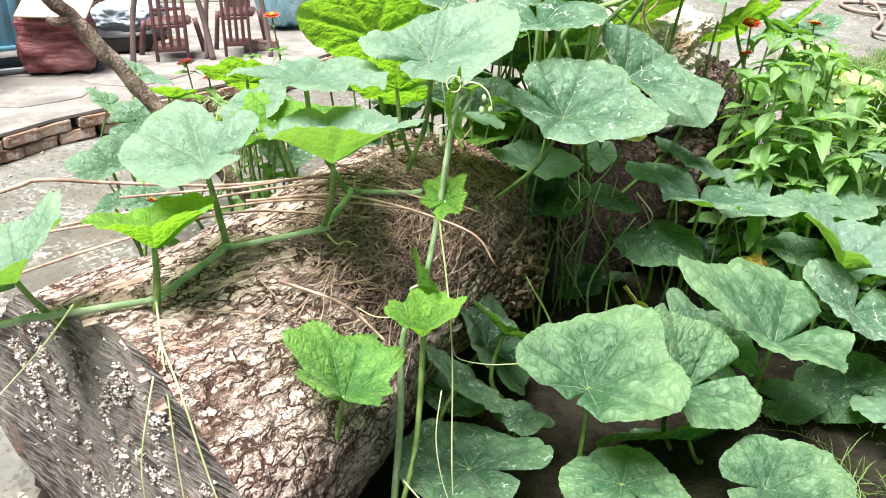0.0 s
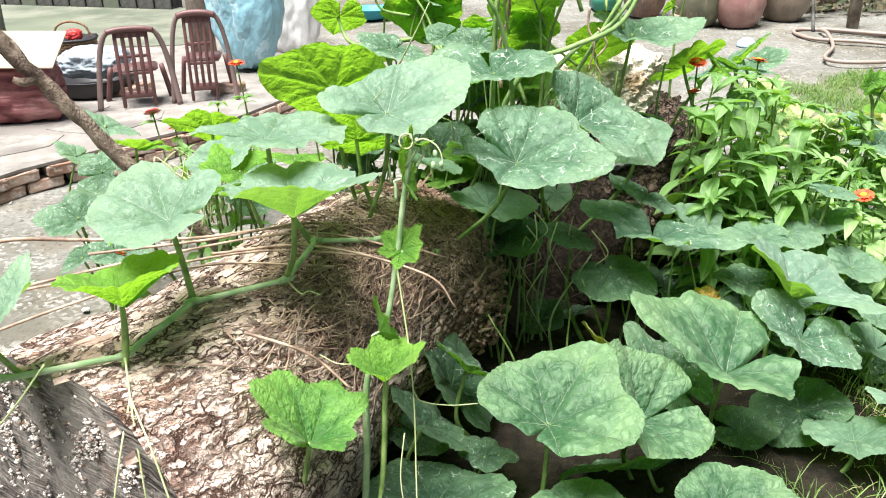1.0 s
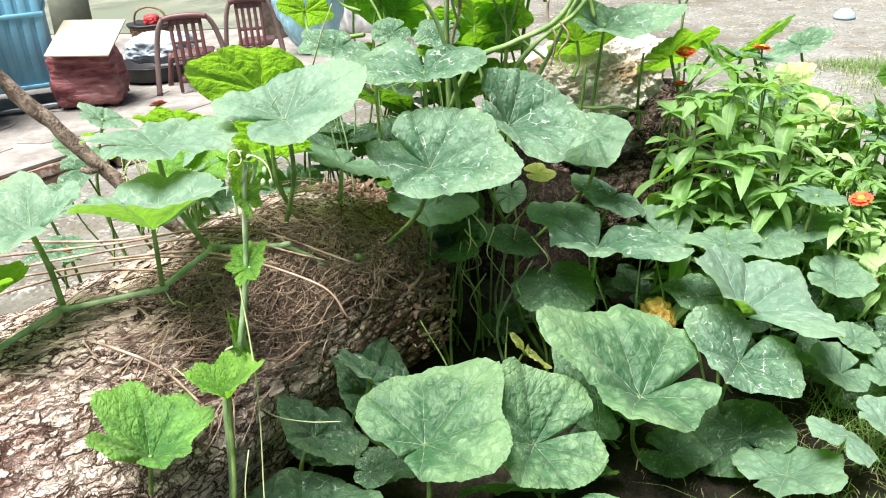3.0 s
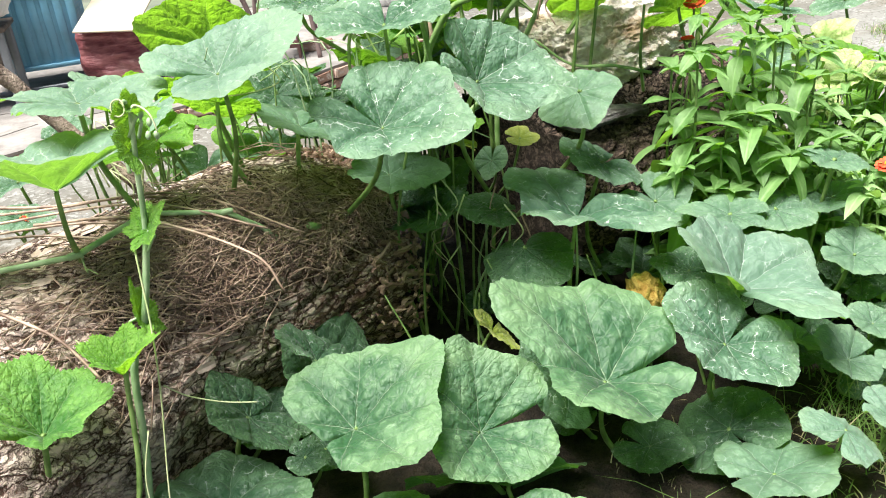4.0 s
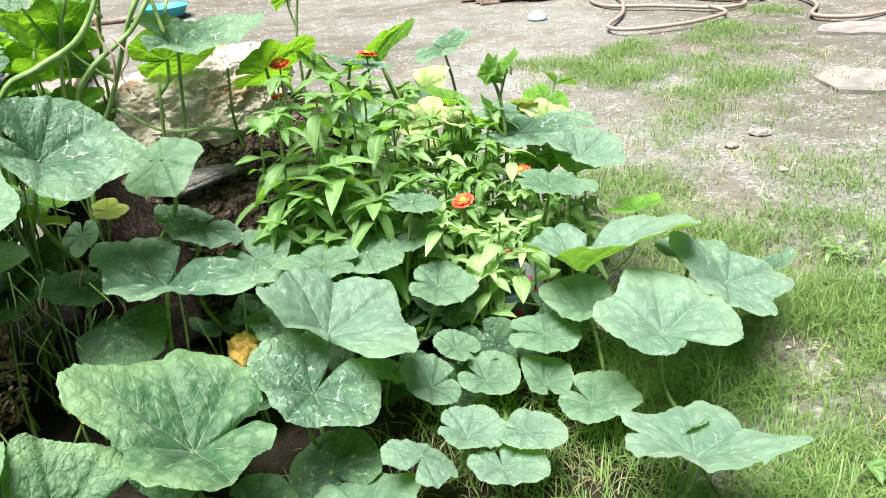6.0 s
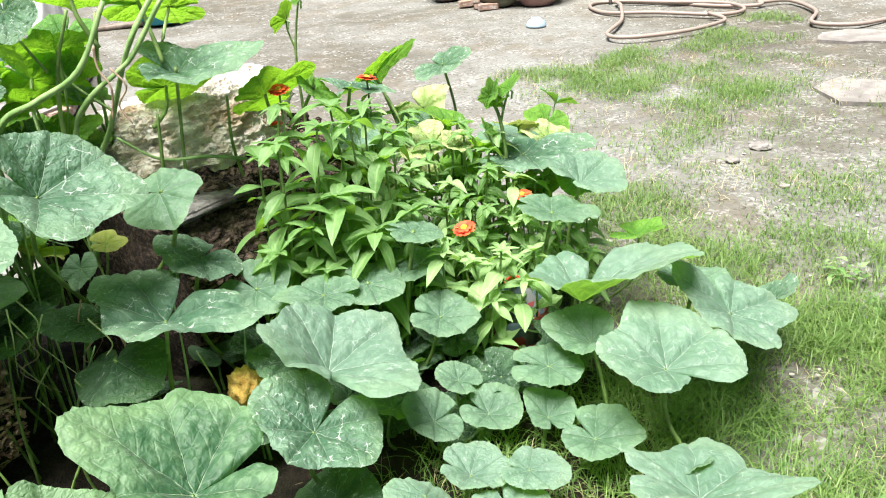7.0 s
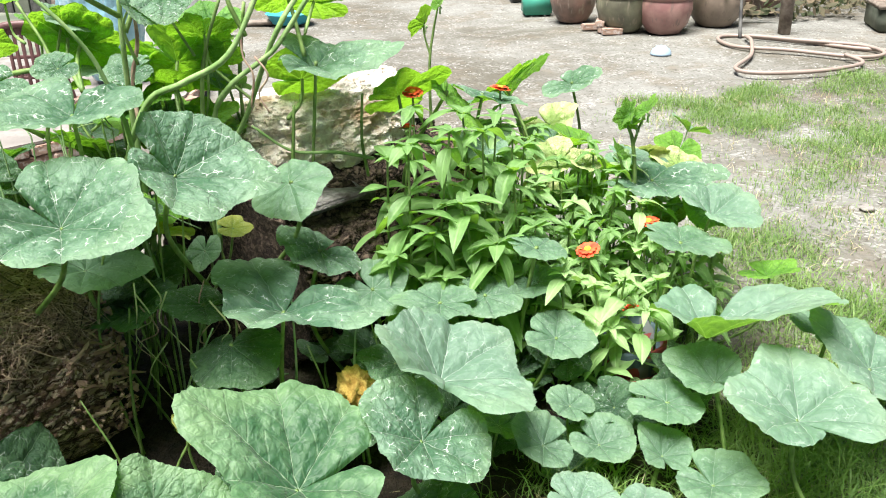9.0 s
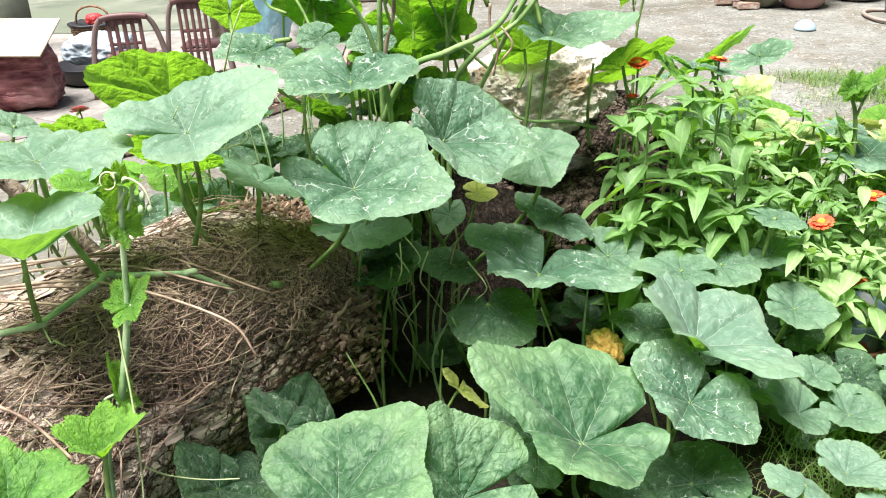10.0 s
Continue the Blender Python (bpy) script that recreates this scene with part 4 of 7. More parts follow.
tube("stem", [(0.08, 2.00, 0.54), (0.12, 2.16, 0.46), (0.18, 2.34, 0.47), (0.30, 2.55, 0.55), (0.50, 2.70, 0.75), (0.66, 2.62, 1.06), (0.80, 2.72, 1.25)], 0.009, 0.007, M["stem_mid"], vine, 8, 9, 0.09)
for mat, r, *pts in (("stem_mid", 0.0085, (0.30, 2.50, 0.42), (0.27, 2.44, 0.70), (0.36, 2.42, 0.92), (0.48, 2.36, 0.99), (0.60, 2.31, 1.06), (0.68, 2.34, 1.20)),
                     ("stem_mid", 0.0080, (0.44, 2.62, 0.45), (0.46, 2.64, 0.80), (0.52, 2.62, 0.915), (0.61, 2.62, 0.983), (0.66, 2.62, 1.025), (0.76, 2.62, 1.16)),
                     ("stem_mid", 0.0065, (0.30, 2.42, 0.55), (0.32, 2.40, 0.82), (0.29, 2.36, 1.02), (0.247, 2.33, 1.121), (0.18, 2.32, 1.20)),
                     ("stem_mid", 0.0085, (0.26, 2.60, 0.40), (0.275, 2.56, 0.75), (0.283, 2.55, 1.00), (0.295, 2.55, 1.18)),
                     ("stem_dark", 0.0060, (0.42, 2.66, 0.45), (0.435, 2.63, 0.75), (0.448, 2.62, 0.905), (0.473, 2.62, 1.021), (0.525, 2.62, 1.15)),
                     ("stem_dark", 0.0065, (0.47, 2.92, 0.45), (0.485, 2.90, 0.75), (0.491, 2.905, 0.90), (0.53, 2.88, 1.10)),
                     ("stem_dark", 0.0050, (0.66, 2.66, 0.66), (0.672, 2.65, 0.76), (0.682, 2.65, 0.856)),
                     ("stem_dark", 0.0045, (0.86, 2.80, 0.60), (0.85, 2.77, 0.72), (0.86, 2.75, 0.86)),
                     ("stem_dark", 0.0050, (0.10, 2.46, 0.45), (0.07, 2.50, 0.80), (0.10, 2.55, 1.00), (0.02, 2.60, 1.15)),
                     ("stem_mid", 0.0055, (0.88, 2.78, 0.66), (0.78, 2.72, 0.70), (0.66, 2.68, 0.72), (0.56, 2.66, 0.80)),
                     ("dry", 0.0060, (0.30, 2.53, 0.84), (0.297, 2.545, 0.96), (0.322, 2.55, 1.05), (0.325, 2.55, 1.15)),
                     ("dry", 0.0035, (0.572, 2.60, 1.06), (0.571, 2.60, 1.00), (0.592, 2.60, 0.949), (0.578, 2.60, 0.867)),
                     ("dry", 0.0030, (0.60, 2.60, 1.00), (0.63, 2.60, 0.95), (0.60, 2.61, 0.90), (0.625, 2.60, 0.85))):
    tube("stem", pts, r, r * 0.7, M[mat], vine, 6, 8, 0.16)

tube("stem", [(-0.11, 1.34, 0.0), (-0.083, 1.41, 0.32), (-0.074, 1.44, 0.51), (-0.035, 1.456, 0.61), (-0.004, 1.48, 0.766), (0.012, 1.48, 0.88), (0.030, 1.477, 0.985)], 0.0075, 0.0045, M["stem"], shoot, 8, 9, 0.1)
for at, az, up, lean, s in (((0.006, 1.475, 0.775), 300, 35, 20, 0.045), ((-0.045, 1.45, 0.615), 75, 66, 35, 0.055), ((0.010, 1.48, 0.92), 80, 70, 0, 0.045), ((0.03, 1.475, 0.985), 250, 70, 0, 0.03), ((0.05, 1.47, 0.985), 200, 10, 0, 0.022)):
    leaf(shoot, at, az, up, lean, s, 0.35, "leaf_young", root=(at[0] - 0.012, at[1], at[2] - 0.04), thick=0.0028, stalk="stem", lobes=0.1, teeth=0.06)


fork = thing("pumpkin_shoot", "young forked pumpkin shoot rising above the flowers", "vine", (0, 0, 0))
tube("stem", [(1.72, 2.98, 0.0), (1.70, 2.95, 0.35), (1.69, 2.93, 0.53), (1.675, 2.93, 0.65), (1.648, 2.93, 0.715)], 0.0075, 0.005, M["stem_dark"], fork, 6, 8, 0.1)
tube("stem", [(1.678, 2.93, 0.63), (1.69, 2.92, 0.69), (1.705, 2.92, 0.735)], 0.005, 0.0035, M["stem_dark"], fork, 5, 8, 0.1)
tube("stem", [(1.695, 2.93, 0.50), (1.655, 2.92, 0.55), (1.63, 2.92, 0.61)], 0.0045, 0.003, M["stem_dark"], fork, 5, 8, 0.1)
for at, az, up, lean, q in (((1.648, 2.93, 0.72), 20, 70, 0, 0.045), ((1.66, 2.92, 0.735), 250, 60, 30, 0.040), ((1.71, 2.92, 0.74), 300, 40, -20, 0.050), ((1.68, 2.92, 0.70), 200, 20, 10, 0.035), ((1.63, 2.92, 0.615), 60, 50, 0, 0.032)):
    leaf(fork, at, az, up, lean, q, 0.3, "leaf_young", root=(at[0] + 0.005, at[1], at[2] - 0.03), thick=0.0028, stalk="stem", lobes=0.1, teeth=0.05)
twig = thing("pumpkin_shoot", "thin pumpkin shoot with one narrow pale leaf", "vine", (0, 0, 0))
tube("stem", [(1.03, 3.30, 0.0), (1.05, 3.31, 0.45), (1.05, 3.30, 0.80), (1.065, 3.30, 0.926), (1.085, 3.30, 1.02)], 0.006, 0.003, M["stem_dark"], twig, 6, 8, 0.1)
tube("stem", [(1.055, 3.30, 0.85), (1.035, 3.30, 0.93), (1.04, 3.30, 0.985)], 0.004, 0.0025, M["stem_dark"], twig, 5, 8, 0.1)
for at, az, up, lean, q in (((1.035, 3.29, 0.96), 200, 55, 35, 0.060), ((1.085, 3.30, 1.02), 300, 50, 0, 0.03)):
    leaf(twig, at, az, up, lean, q, 0.3, "leaf_young", root=(at[0] + 0.005, at[1], at[2] - 0.03), thick=0.0028, stalk="stem")


def bud(parent, at, size):
    bm = bmesh.new()
    bmesh.ops.create_icosphere(bm, subdivisions=2, radius=size)
    for v in bm.verts:
        v.co.x *= 0.6
        v.co.y *= 0.6
        v.co *= 1 + 0.25 * math.sin(5 * math.atan2(v.co.y, v.co.x)) * (v.co.z > 0)
    ob = part("bud", bm, M["stem"], parent)
    ob.matrix_basis = Matrix.Translation(at) @ Matrix.Rotation(40 * at[0], 4, "X") @ Matrix.Rotation(60 * at[2], 4, "Z")


for p in ((0.040, 1.475, 0.995), (0.055, 1.465, 0.985), (0.072, 1.455, 0.975), (0.083, 1.45, 0.955), (0.028, 1.47, 1.005), (0.068, 1.45, 0.955)):
    bud(shoot, p, 0.0075)
tube("tendril", [(0.03, 1.475, 0.985), (0.05, 1.465, 1.0), (0.075, 1.455, 0.99), (0.085, 1.45, 0.965), (0.08, 1.45, 0.945)], 0.0020, 0.0010, M["tendril"], shoot, 8, 6)


def coil(at, r, turns, drop):
    return [(at[0] + r * math.cos(k * 0.8), at[1] + 0.3 * r * math.sin(k * 0.8), at[2] + r * math.sin(k * 0.8) - drop * k) for k in range(int(turns * 8))]


tube("tendril", coil((0.02, 1.46, 1.0), 0.012, 1.5, 0.0005), 0.0018, 0.0012, M["tendril"], shoot, 3, 5)
tube("tendril", [(-0.005, 1.44, 0.76), (0.012, 1.40, 0.62), (0.02, 1.36, 0.50), (0.02, 1.30, 0.30), (0.03, 1.27, 0.10)], 0.0019, 0.0013, M["tendril"], shoot, 6, 6)
tube("tendril", [(0.02, 1.38, 0.52), (0.035, 1.42, 0.47), (0.09, 1.44, 0.445), (0.15, 1.45, 0.44)], 0.0016, 0.0010, M["tendril"], shoot, 6, 6)
tube("tendril", [(0.0, 1.33, 0.46), (-0.01, 1.30, 0.38), (0.0, 1.28, 0.30), (0.02, 1.26, 0.24)], 0.0014, 0.0010, M["tendril"], shoot, 6, 6)
tube("tendril", [(-0.07, 1.27, 0.30), (-0.02, 1.22, 0.27), (0.03, 1.17, 0.22)], 0.0018, 0.0013, M["tendril"], shoot, 6, 6)
tube("tendril", [(-0.06, 1.42, 0.565), (-0.12, 1.40, 0.575), (-0.16, 1.42, 0.585)], 0.0014, 0.0010, M["tendril"], shoot, 6, 6)
for pts in ([(-0.485, 1.295, 0.665), (-0.46, 1.22, 0.63), (-0.44, 1.16, 0.56), (-0.43, 1.13, 0.42), (-0.42, 1.12, 0.25)], [(-0.46, 1.22, 0.63), (-0.47, 1.16, 0.56), (-0.49, 1.13, 0.45), (-0.49, 1.12, 0.33)],
            [(-0.46, 1.22, 0.63), (-0.41, 1.14, 0.58), (-0.36, 1.08, 0.44), (-0.31, 1.05, 0.30)], [(-0.60, 1.24, 0.69), (-0.64, 1.19, 0.64), (-0.70, 1.13, 0.58)],
            [(-0.25, 1.615, 0.665), (-0.21, 1.57, 0.645), (-0.19, 1.55, 0.66), (-0.165, 1.54, 0.655)], [(-0.195, 1.79, 0.665), (-0.19, 1.76, 0.70), (-0.185, 1.75, 0.72)],
            [(0.02, 2.03, 0.93), (0.06, 2.02, 0.88), (-0.06, 2.0, 0.86), (-0.10, 1.98, 0.90), (-0.03, 1.9, 0.99)], [(0.0, 2.1, 1.0), (0.05, 2.05, 1.10), (0.08, 2.05, 1.16)]):
    tube("tendril", pts, 0.0021, 0.0012, M["tendril"], vine, 6, 6)

# the crowded undergrowth behind the trunk and round the tall stems, partly in shade-dark leaf colour
rng = random.Random(15)
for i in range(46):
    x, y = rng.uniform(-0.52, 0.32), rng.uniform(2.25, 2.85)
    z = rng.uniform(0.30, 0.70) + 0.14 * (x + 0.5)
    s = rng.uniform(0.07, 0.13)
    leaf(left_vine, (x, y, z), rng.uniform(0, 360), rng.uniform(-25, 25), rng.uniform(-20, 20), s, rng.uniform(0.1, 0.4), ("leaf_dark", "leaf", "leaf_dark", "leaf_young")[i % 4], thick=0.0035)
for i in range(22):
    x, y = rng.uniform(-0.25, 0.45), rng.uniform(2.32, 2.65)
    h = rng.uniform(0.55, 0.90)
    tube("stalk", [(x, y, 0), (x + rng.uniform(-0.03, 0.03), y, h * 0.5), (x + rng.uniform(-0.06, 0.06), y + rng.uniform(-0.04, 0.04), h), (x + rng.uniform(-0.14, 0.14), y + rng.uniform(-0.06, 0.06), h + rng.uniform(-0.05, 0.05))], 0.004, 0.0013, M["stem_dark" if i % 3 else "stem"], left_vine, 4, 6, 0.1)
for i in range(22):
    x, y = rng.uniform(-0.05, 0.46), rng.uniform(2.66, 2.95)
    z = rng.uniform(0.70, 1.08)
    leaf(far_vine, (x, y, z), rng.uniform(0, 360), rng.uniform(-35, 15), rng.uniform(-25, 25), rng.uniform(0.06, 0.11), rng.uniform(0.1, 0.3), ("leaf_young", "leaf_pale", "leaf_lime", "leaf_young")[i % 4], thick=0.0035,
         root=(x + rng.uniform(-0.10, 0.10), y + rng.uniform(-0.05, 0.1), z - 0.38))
# dark-coloured leaves that deepen the shade low in the gap and patch
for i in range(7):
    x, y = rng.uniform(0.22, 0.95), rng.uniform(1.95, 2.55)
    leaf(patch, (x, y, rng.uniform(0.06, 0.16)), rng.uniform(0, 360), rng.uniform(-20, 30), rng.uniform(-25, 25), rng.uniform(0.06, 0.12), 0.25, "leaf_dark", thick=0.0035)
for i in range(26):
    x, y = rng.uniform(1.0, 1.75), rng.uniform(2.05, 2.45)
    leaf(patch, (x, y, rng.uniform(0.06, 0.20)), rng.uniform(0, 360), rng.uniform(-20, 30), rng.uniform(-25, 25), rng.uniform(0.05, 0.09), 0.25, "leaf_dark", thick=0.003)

for i in range(40):
    x, y = rng.uniform(1.22, 2.0), rng.uniform(2.85, 3.45)
    z = rng.uniform(0.26, 0.58) + 0.12 * (1.6 - x)
    leaf(far_vine, (x, y, z), rng.uniform(0, 360), rng.uniform(-32, 32), rng.uniform(-32, 32), rng.uniform(0.05, 0.10), rng.uniform(0.1, 0.5), ("leaf_young", "leaf_pale", "leaf_young", "leaf_cream", "leaf_lime")[i % 5], thick=0.0026,
         root=(x + rng.uniform(-0.12, 0.12), y + rng.uniform(-0.10, 0.10), 0.0), stalk="stem")

for i in range(30):
    x, y, z = rng.uniform(-0.76, -0.60), rng.uniform(2.45, 2.62), rng.uniform(0.50, 0.66)
    tube("tendril", [(x, y, z - 0.14), (x + rng.uniform(-0.03, 0.03), y, z - 0.05), (x + rng.uniform(-0.05, 0.05), y, z), (x + rng.uniform(-0.07, 0.07), y - 0.02, z - rng.uniform(0.02, 0.07))], 0.0026, 0.0014, M["tendril"], left_vine, 4, 5)

# withered flower and yellowing stalks in the gap between the logs
rng = random.Random(5)
for i in range(14):
    x, y = 0.26 + rng.random() * 0.62, 2.02 + rng.random() * 0.40
    h = rng.uniform(0.28, 0.52)
    tube("stalk", [(x, y, 0), (x + rng.uniform(-0.04, 0.04), y - 0.02, h * 0.5), (x + rng.uniform(-0.07, 0.07), y + rng.uniform(-0.06, 0.04), h)], 0.005, 0.002, M["stem_dark" if i % 3 else "stem"], patch, 6, 7, 0.1)
for i in range(10):
    x, y, z = 0.32 + rng.random() * 0.24, 2.14 + rng.random() * 0.18, rng.uniform(0.35, 0.58)
    tube("tendril", [(x, y, z), (x + rng.uniform(-0.05, 0.05), y - 0.02, z - 0.06), (x + rng.uniform(-0.06, 0.06), y, z - 0.11), (x + rng.uniform(-0.06, 0.06), y + 0.02, z - rng.uniform(0.14, 0.24))],
         0.0022, 0.0010, M["tendril"] if i % 3 else M["dry"], patch, 5, 5)

M["withered"] = speckled("withered_flower", (0.45, 0.24, 0.05), (0.78, 0.55, 0.16), 60.0, 0.9, None, 0.8)
bm = bmesh.new()
bmesh.ops.create_icosphere(bm, subdivisions=4, radius=0.042)
for v in bm.verts:
    v.co.z *= 1.25
    v.co += v.co.normalized() * 0.022 * noise.noise(v.co * 55) + noise.noise_vector(v.co * 90) * 0.006
wf = part("pumpkin_flower", bm, M["withered"])
wf.location = (0.855, 2.12, 0.292)
tube("stalk", [(0.02, 0.03, -0.28), (0.01, 0.02, -0.14), (0, 0, -0.03)], 0.005, 0.004, M["stem_mid"], wf, 4, 7, 0.1)
tagged(wf, "withered yellow pumpkin flower hanging among the stalks", "flower")


# ---- dry twigs over the log ----
def twig_line(rng, a, ang, along, length, lift, sway=0.012):
    """A crooked line that follows the log's skin."""
    pts = []
    for k in range(5):
        q = (k / 4 - 0.5) * length
        aa = a + q * math.cos(along) + rng.uniform(-sway, sway)
        bb = ang + (q * math.sin(along) + rng.uniform(-sway, sway)) * 3.1
        pts.append(log_skin(min(max(aa, 0.62), LOG[1] + 0.02), bb, lift + rng.uniform(0, 0.022)))
    return pts


def build_twigs():
    rng = random.Random(11)
    root = thing("dry_twigs", "tangle of dry brown vine twigs lying over the log", "twigs", (0, 0, 0))
    for i in range(298):
        a, ang = min(max(rng.gauss(1.36, 0.22), 0.84), 1.74), min(max(rng.gauss(0.66, 0.32), -0.1), 1.25)
        pts = twig_line(rng, a, ang, rng.gauss(0.25, 0.55), rng.uniform(0.10, 0.34), 0.012)
        v, f = tube_arrays(glide(pts, 2), rng.uniform(0.0010, 0.0021), 0.0008, 5)
        part_mesh("twig", from_arrays("twig", v, f), M["dry"], root)
    # the finer mat below them
    verts, faces = [], []
    for i in range(6500):
        a, ang = LOG[1] + 0.02 - 0.80 * rng.random() ** 1.4, rng.gauss(0.65, 0.5)
        if ang < 0.34 - 0.40 * (1.5 - a) + 0.3 * noise.noise(Vector((a * 6, 9, 5))) or ang > 1.15 + 0.25 * noise.noise(Vector((a * 7, 2, 5))) or a > LOG[1] - 0.03 + 0.05 * rng.random() or a < 1.08 + 0.12 * noise.noise(Vector((ang * 3, 4, 1))) + 0.10 * abs(ang - 0.4):
            continue
        pts = twig_line(rng, a, ang, rng.gauss(0.2, 1.0), rng.uniform(0.02, 0.13), rng.uniform(-0.002, 0.012), 0.010)
        v, f = tube_arrays(pts, rng.uniform(0.0006, 0.0018), 0.0005, 4, 0, len(verts))
        verts += v
        faces += f
    tagged(part_mesh("litter", from_arrays("litter", verts, faces), M["litter"], root, "mat of fine dark litter"), kind="stuff")


build_twigs()
LONG = ([(-1.35, 1.52, 0.62), (-0.94, 1.70, 0.70), (-0.866, 1.75, 0.71), (-0.74, 1.80, 0.685), (-0.50, 1.85, 0.66), (-0.297, 1.90, 0.66), (-0.12, 1.93, 0.64)],
        [(-1.1, 1.55, 0.60), (-0.8, 1.60, 0.655), (-0.55, 1.66, 0.67), (-0.30, 1.74, 0.67), (-0.05, 1.80, 0.62)], [(-0.95, 1.45, 0.58), (-0.66, 1.54, 0.655), (-0.42, 1.66, 0.675), (-0.15, 1.70, 0.645)],
        [(-0.78, 1.62, 0.66), (-0.52, 1.74, 0.67), (-0.22, 1.84, 0.67), (0.04, 1.86, 0.60)], [(-0.70, 1.75, 0.67), (-0.45, 1.80, 0.675), (-0.18, 1.92, 0.66), (0.10, 1.92, 0.56)],
        [(-0.30, 1.42, 0.64), (-0.18, 1.40, 0.60), (-0.10, 1.38, 0.53)], [(-0.42, 1.72, 0.675), (-0.2, 1.76, 0.67), (0.05, 1.74, 0.60), (0.12, 1.72, 0.52)])
for i, pts in enumerate(LONG):
    ob = tube("dry_vine", pts, 0.006 if i < 1 else 0.0035, 0.0025, M["dry"], None, 8, 7)
    tagged(ob, "long dry vine lying across the felled log", "twig", "dry vines on the log")


def build_flakes():
    """Loose curled chips of bark standing off the trunk."""
    rng = random.Random(21)
    verts, faces = [], []
    for i in range(320):
        a = LOG[0] + 0.70 * rng.random() ** 1.5
        b = rng.uniform(-1.58, -1.0)
        p = log_top(a, b, 0.004)
        q = log_top(min(a + 0.02, 1.9), b)
        out = (p - on_log(a, LOG[2], LOG[3])).normalized()
        t = (AX + SIDE * rng.uniform(-0.5, 0.5)).normalized()
        t = (t - out * t.dot(out)).normalized()
        s = out.cross(t)
        l, w, h = rng.uniform(0.008, 0.024), rng.uniform(0.004, 0.010), rng.uniform(0.002, 0.008)
        base = len(verts)
        for u in (-1, 0, 1):
            for k in (-1, 0, 1):
                verts.append(p + t * (u * l) + s * (k * w * (1 - 0.3 * abs(u))) + out * (h * (1 if k == 1 else 0.1) + 0.003 * u * rng.random() - 0.002))
        for u in range(2):
            for k in range(2):
                o = base + u * 3 + k
                faces.append((o, o + 1, o + 4, o + 3))
    ob = part_mesh("bark_chips", from_arrays("bark_chips", verts, faces), M["flake"], None, "", False)
    tagged(ob, "loose curled chips of bark on the felled log", "bark", kind="stuff")


build_flakes()


def build_crust():
    """Crusty pale fungus on the sawn face and the trunk's edge."""
    rng = random.Random(31)
    verts, faces = [], []
    ico = bmesh.new()
    bmesh.ops.create_icosphere(ico, subdivisions=1, radius=1)
    iv = [v.co.copy() for v in ico.verts]
    ifc = [[v.index for v in f.verts] for f in ico.faces]
    ico.free()
    spots = [(-0.02, 0.21, 0.07), (-0.10, 0.16, 0.05), (0.02, 0.10, 0.06), (0.10, 0.02, 0.06), (-0.02, -0.05, 0.07), (0.16, -0.10, 0.06), (-0.20, 0.10, 0.05), (-0.26, -0.04, 0.06), (0.20, 0.0, 0.05), (-0.12, 0.02, 0.08), (0.06, 0.17, 0.06), (0.13, 0.12, 0.05)]
    for i in range(16000):
        cx, cz, spread = spots[rng.randrange(len(spots))]
        b, z = rng.gauss(cx * 1.28, spread), rng.gauss(cz, spread)
        if math.hypot(b / 1.28, z) > 0.285 or noise.noise(Vector((b * 14, z * 14, 3))) + 0.6 * noise.noise(Vector((b * 42, z * 42, 8))) + 0.15 * rng.random() < 0.24:
            continue
        c = on_log(LOG[0] + 0.003, LOG[2] + b, LOG[3] + z) - AX * rng.uniform(0, 0.008)
        r = rng.uniform(0.0012, 0.0040) * (1.7 if rng.random() < 0.06 else 1)
        base = len(verts)
        sx, sy, sz = rng.uniform(0.6, 1.3), rng.uniform(0.6, 1.3), rng.uniform(0.5, 1.0)
        for v in iv:
            verts.append(c + Vector((v.x * sx, v.y * sy, v.z * sz)) * r * (1 + 0.55 * rng.uniform(-1, 1)))
        faces += [[base + k for k in f] for f in ifc]
    ob = part_mesh("fungus_crust", from_arrays("fungus_crust", verts, faces), M["fungus"])
    tagged(ob, "crusty white fungus on the log's sawn face", "fungus", kind="stuff")


build_crust()

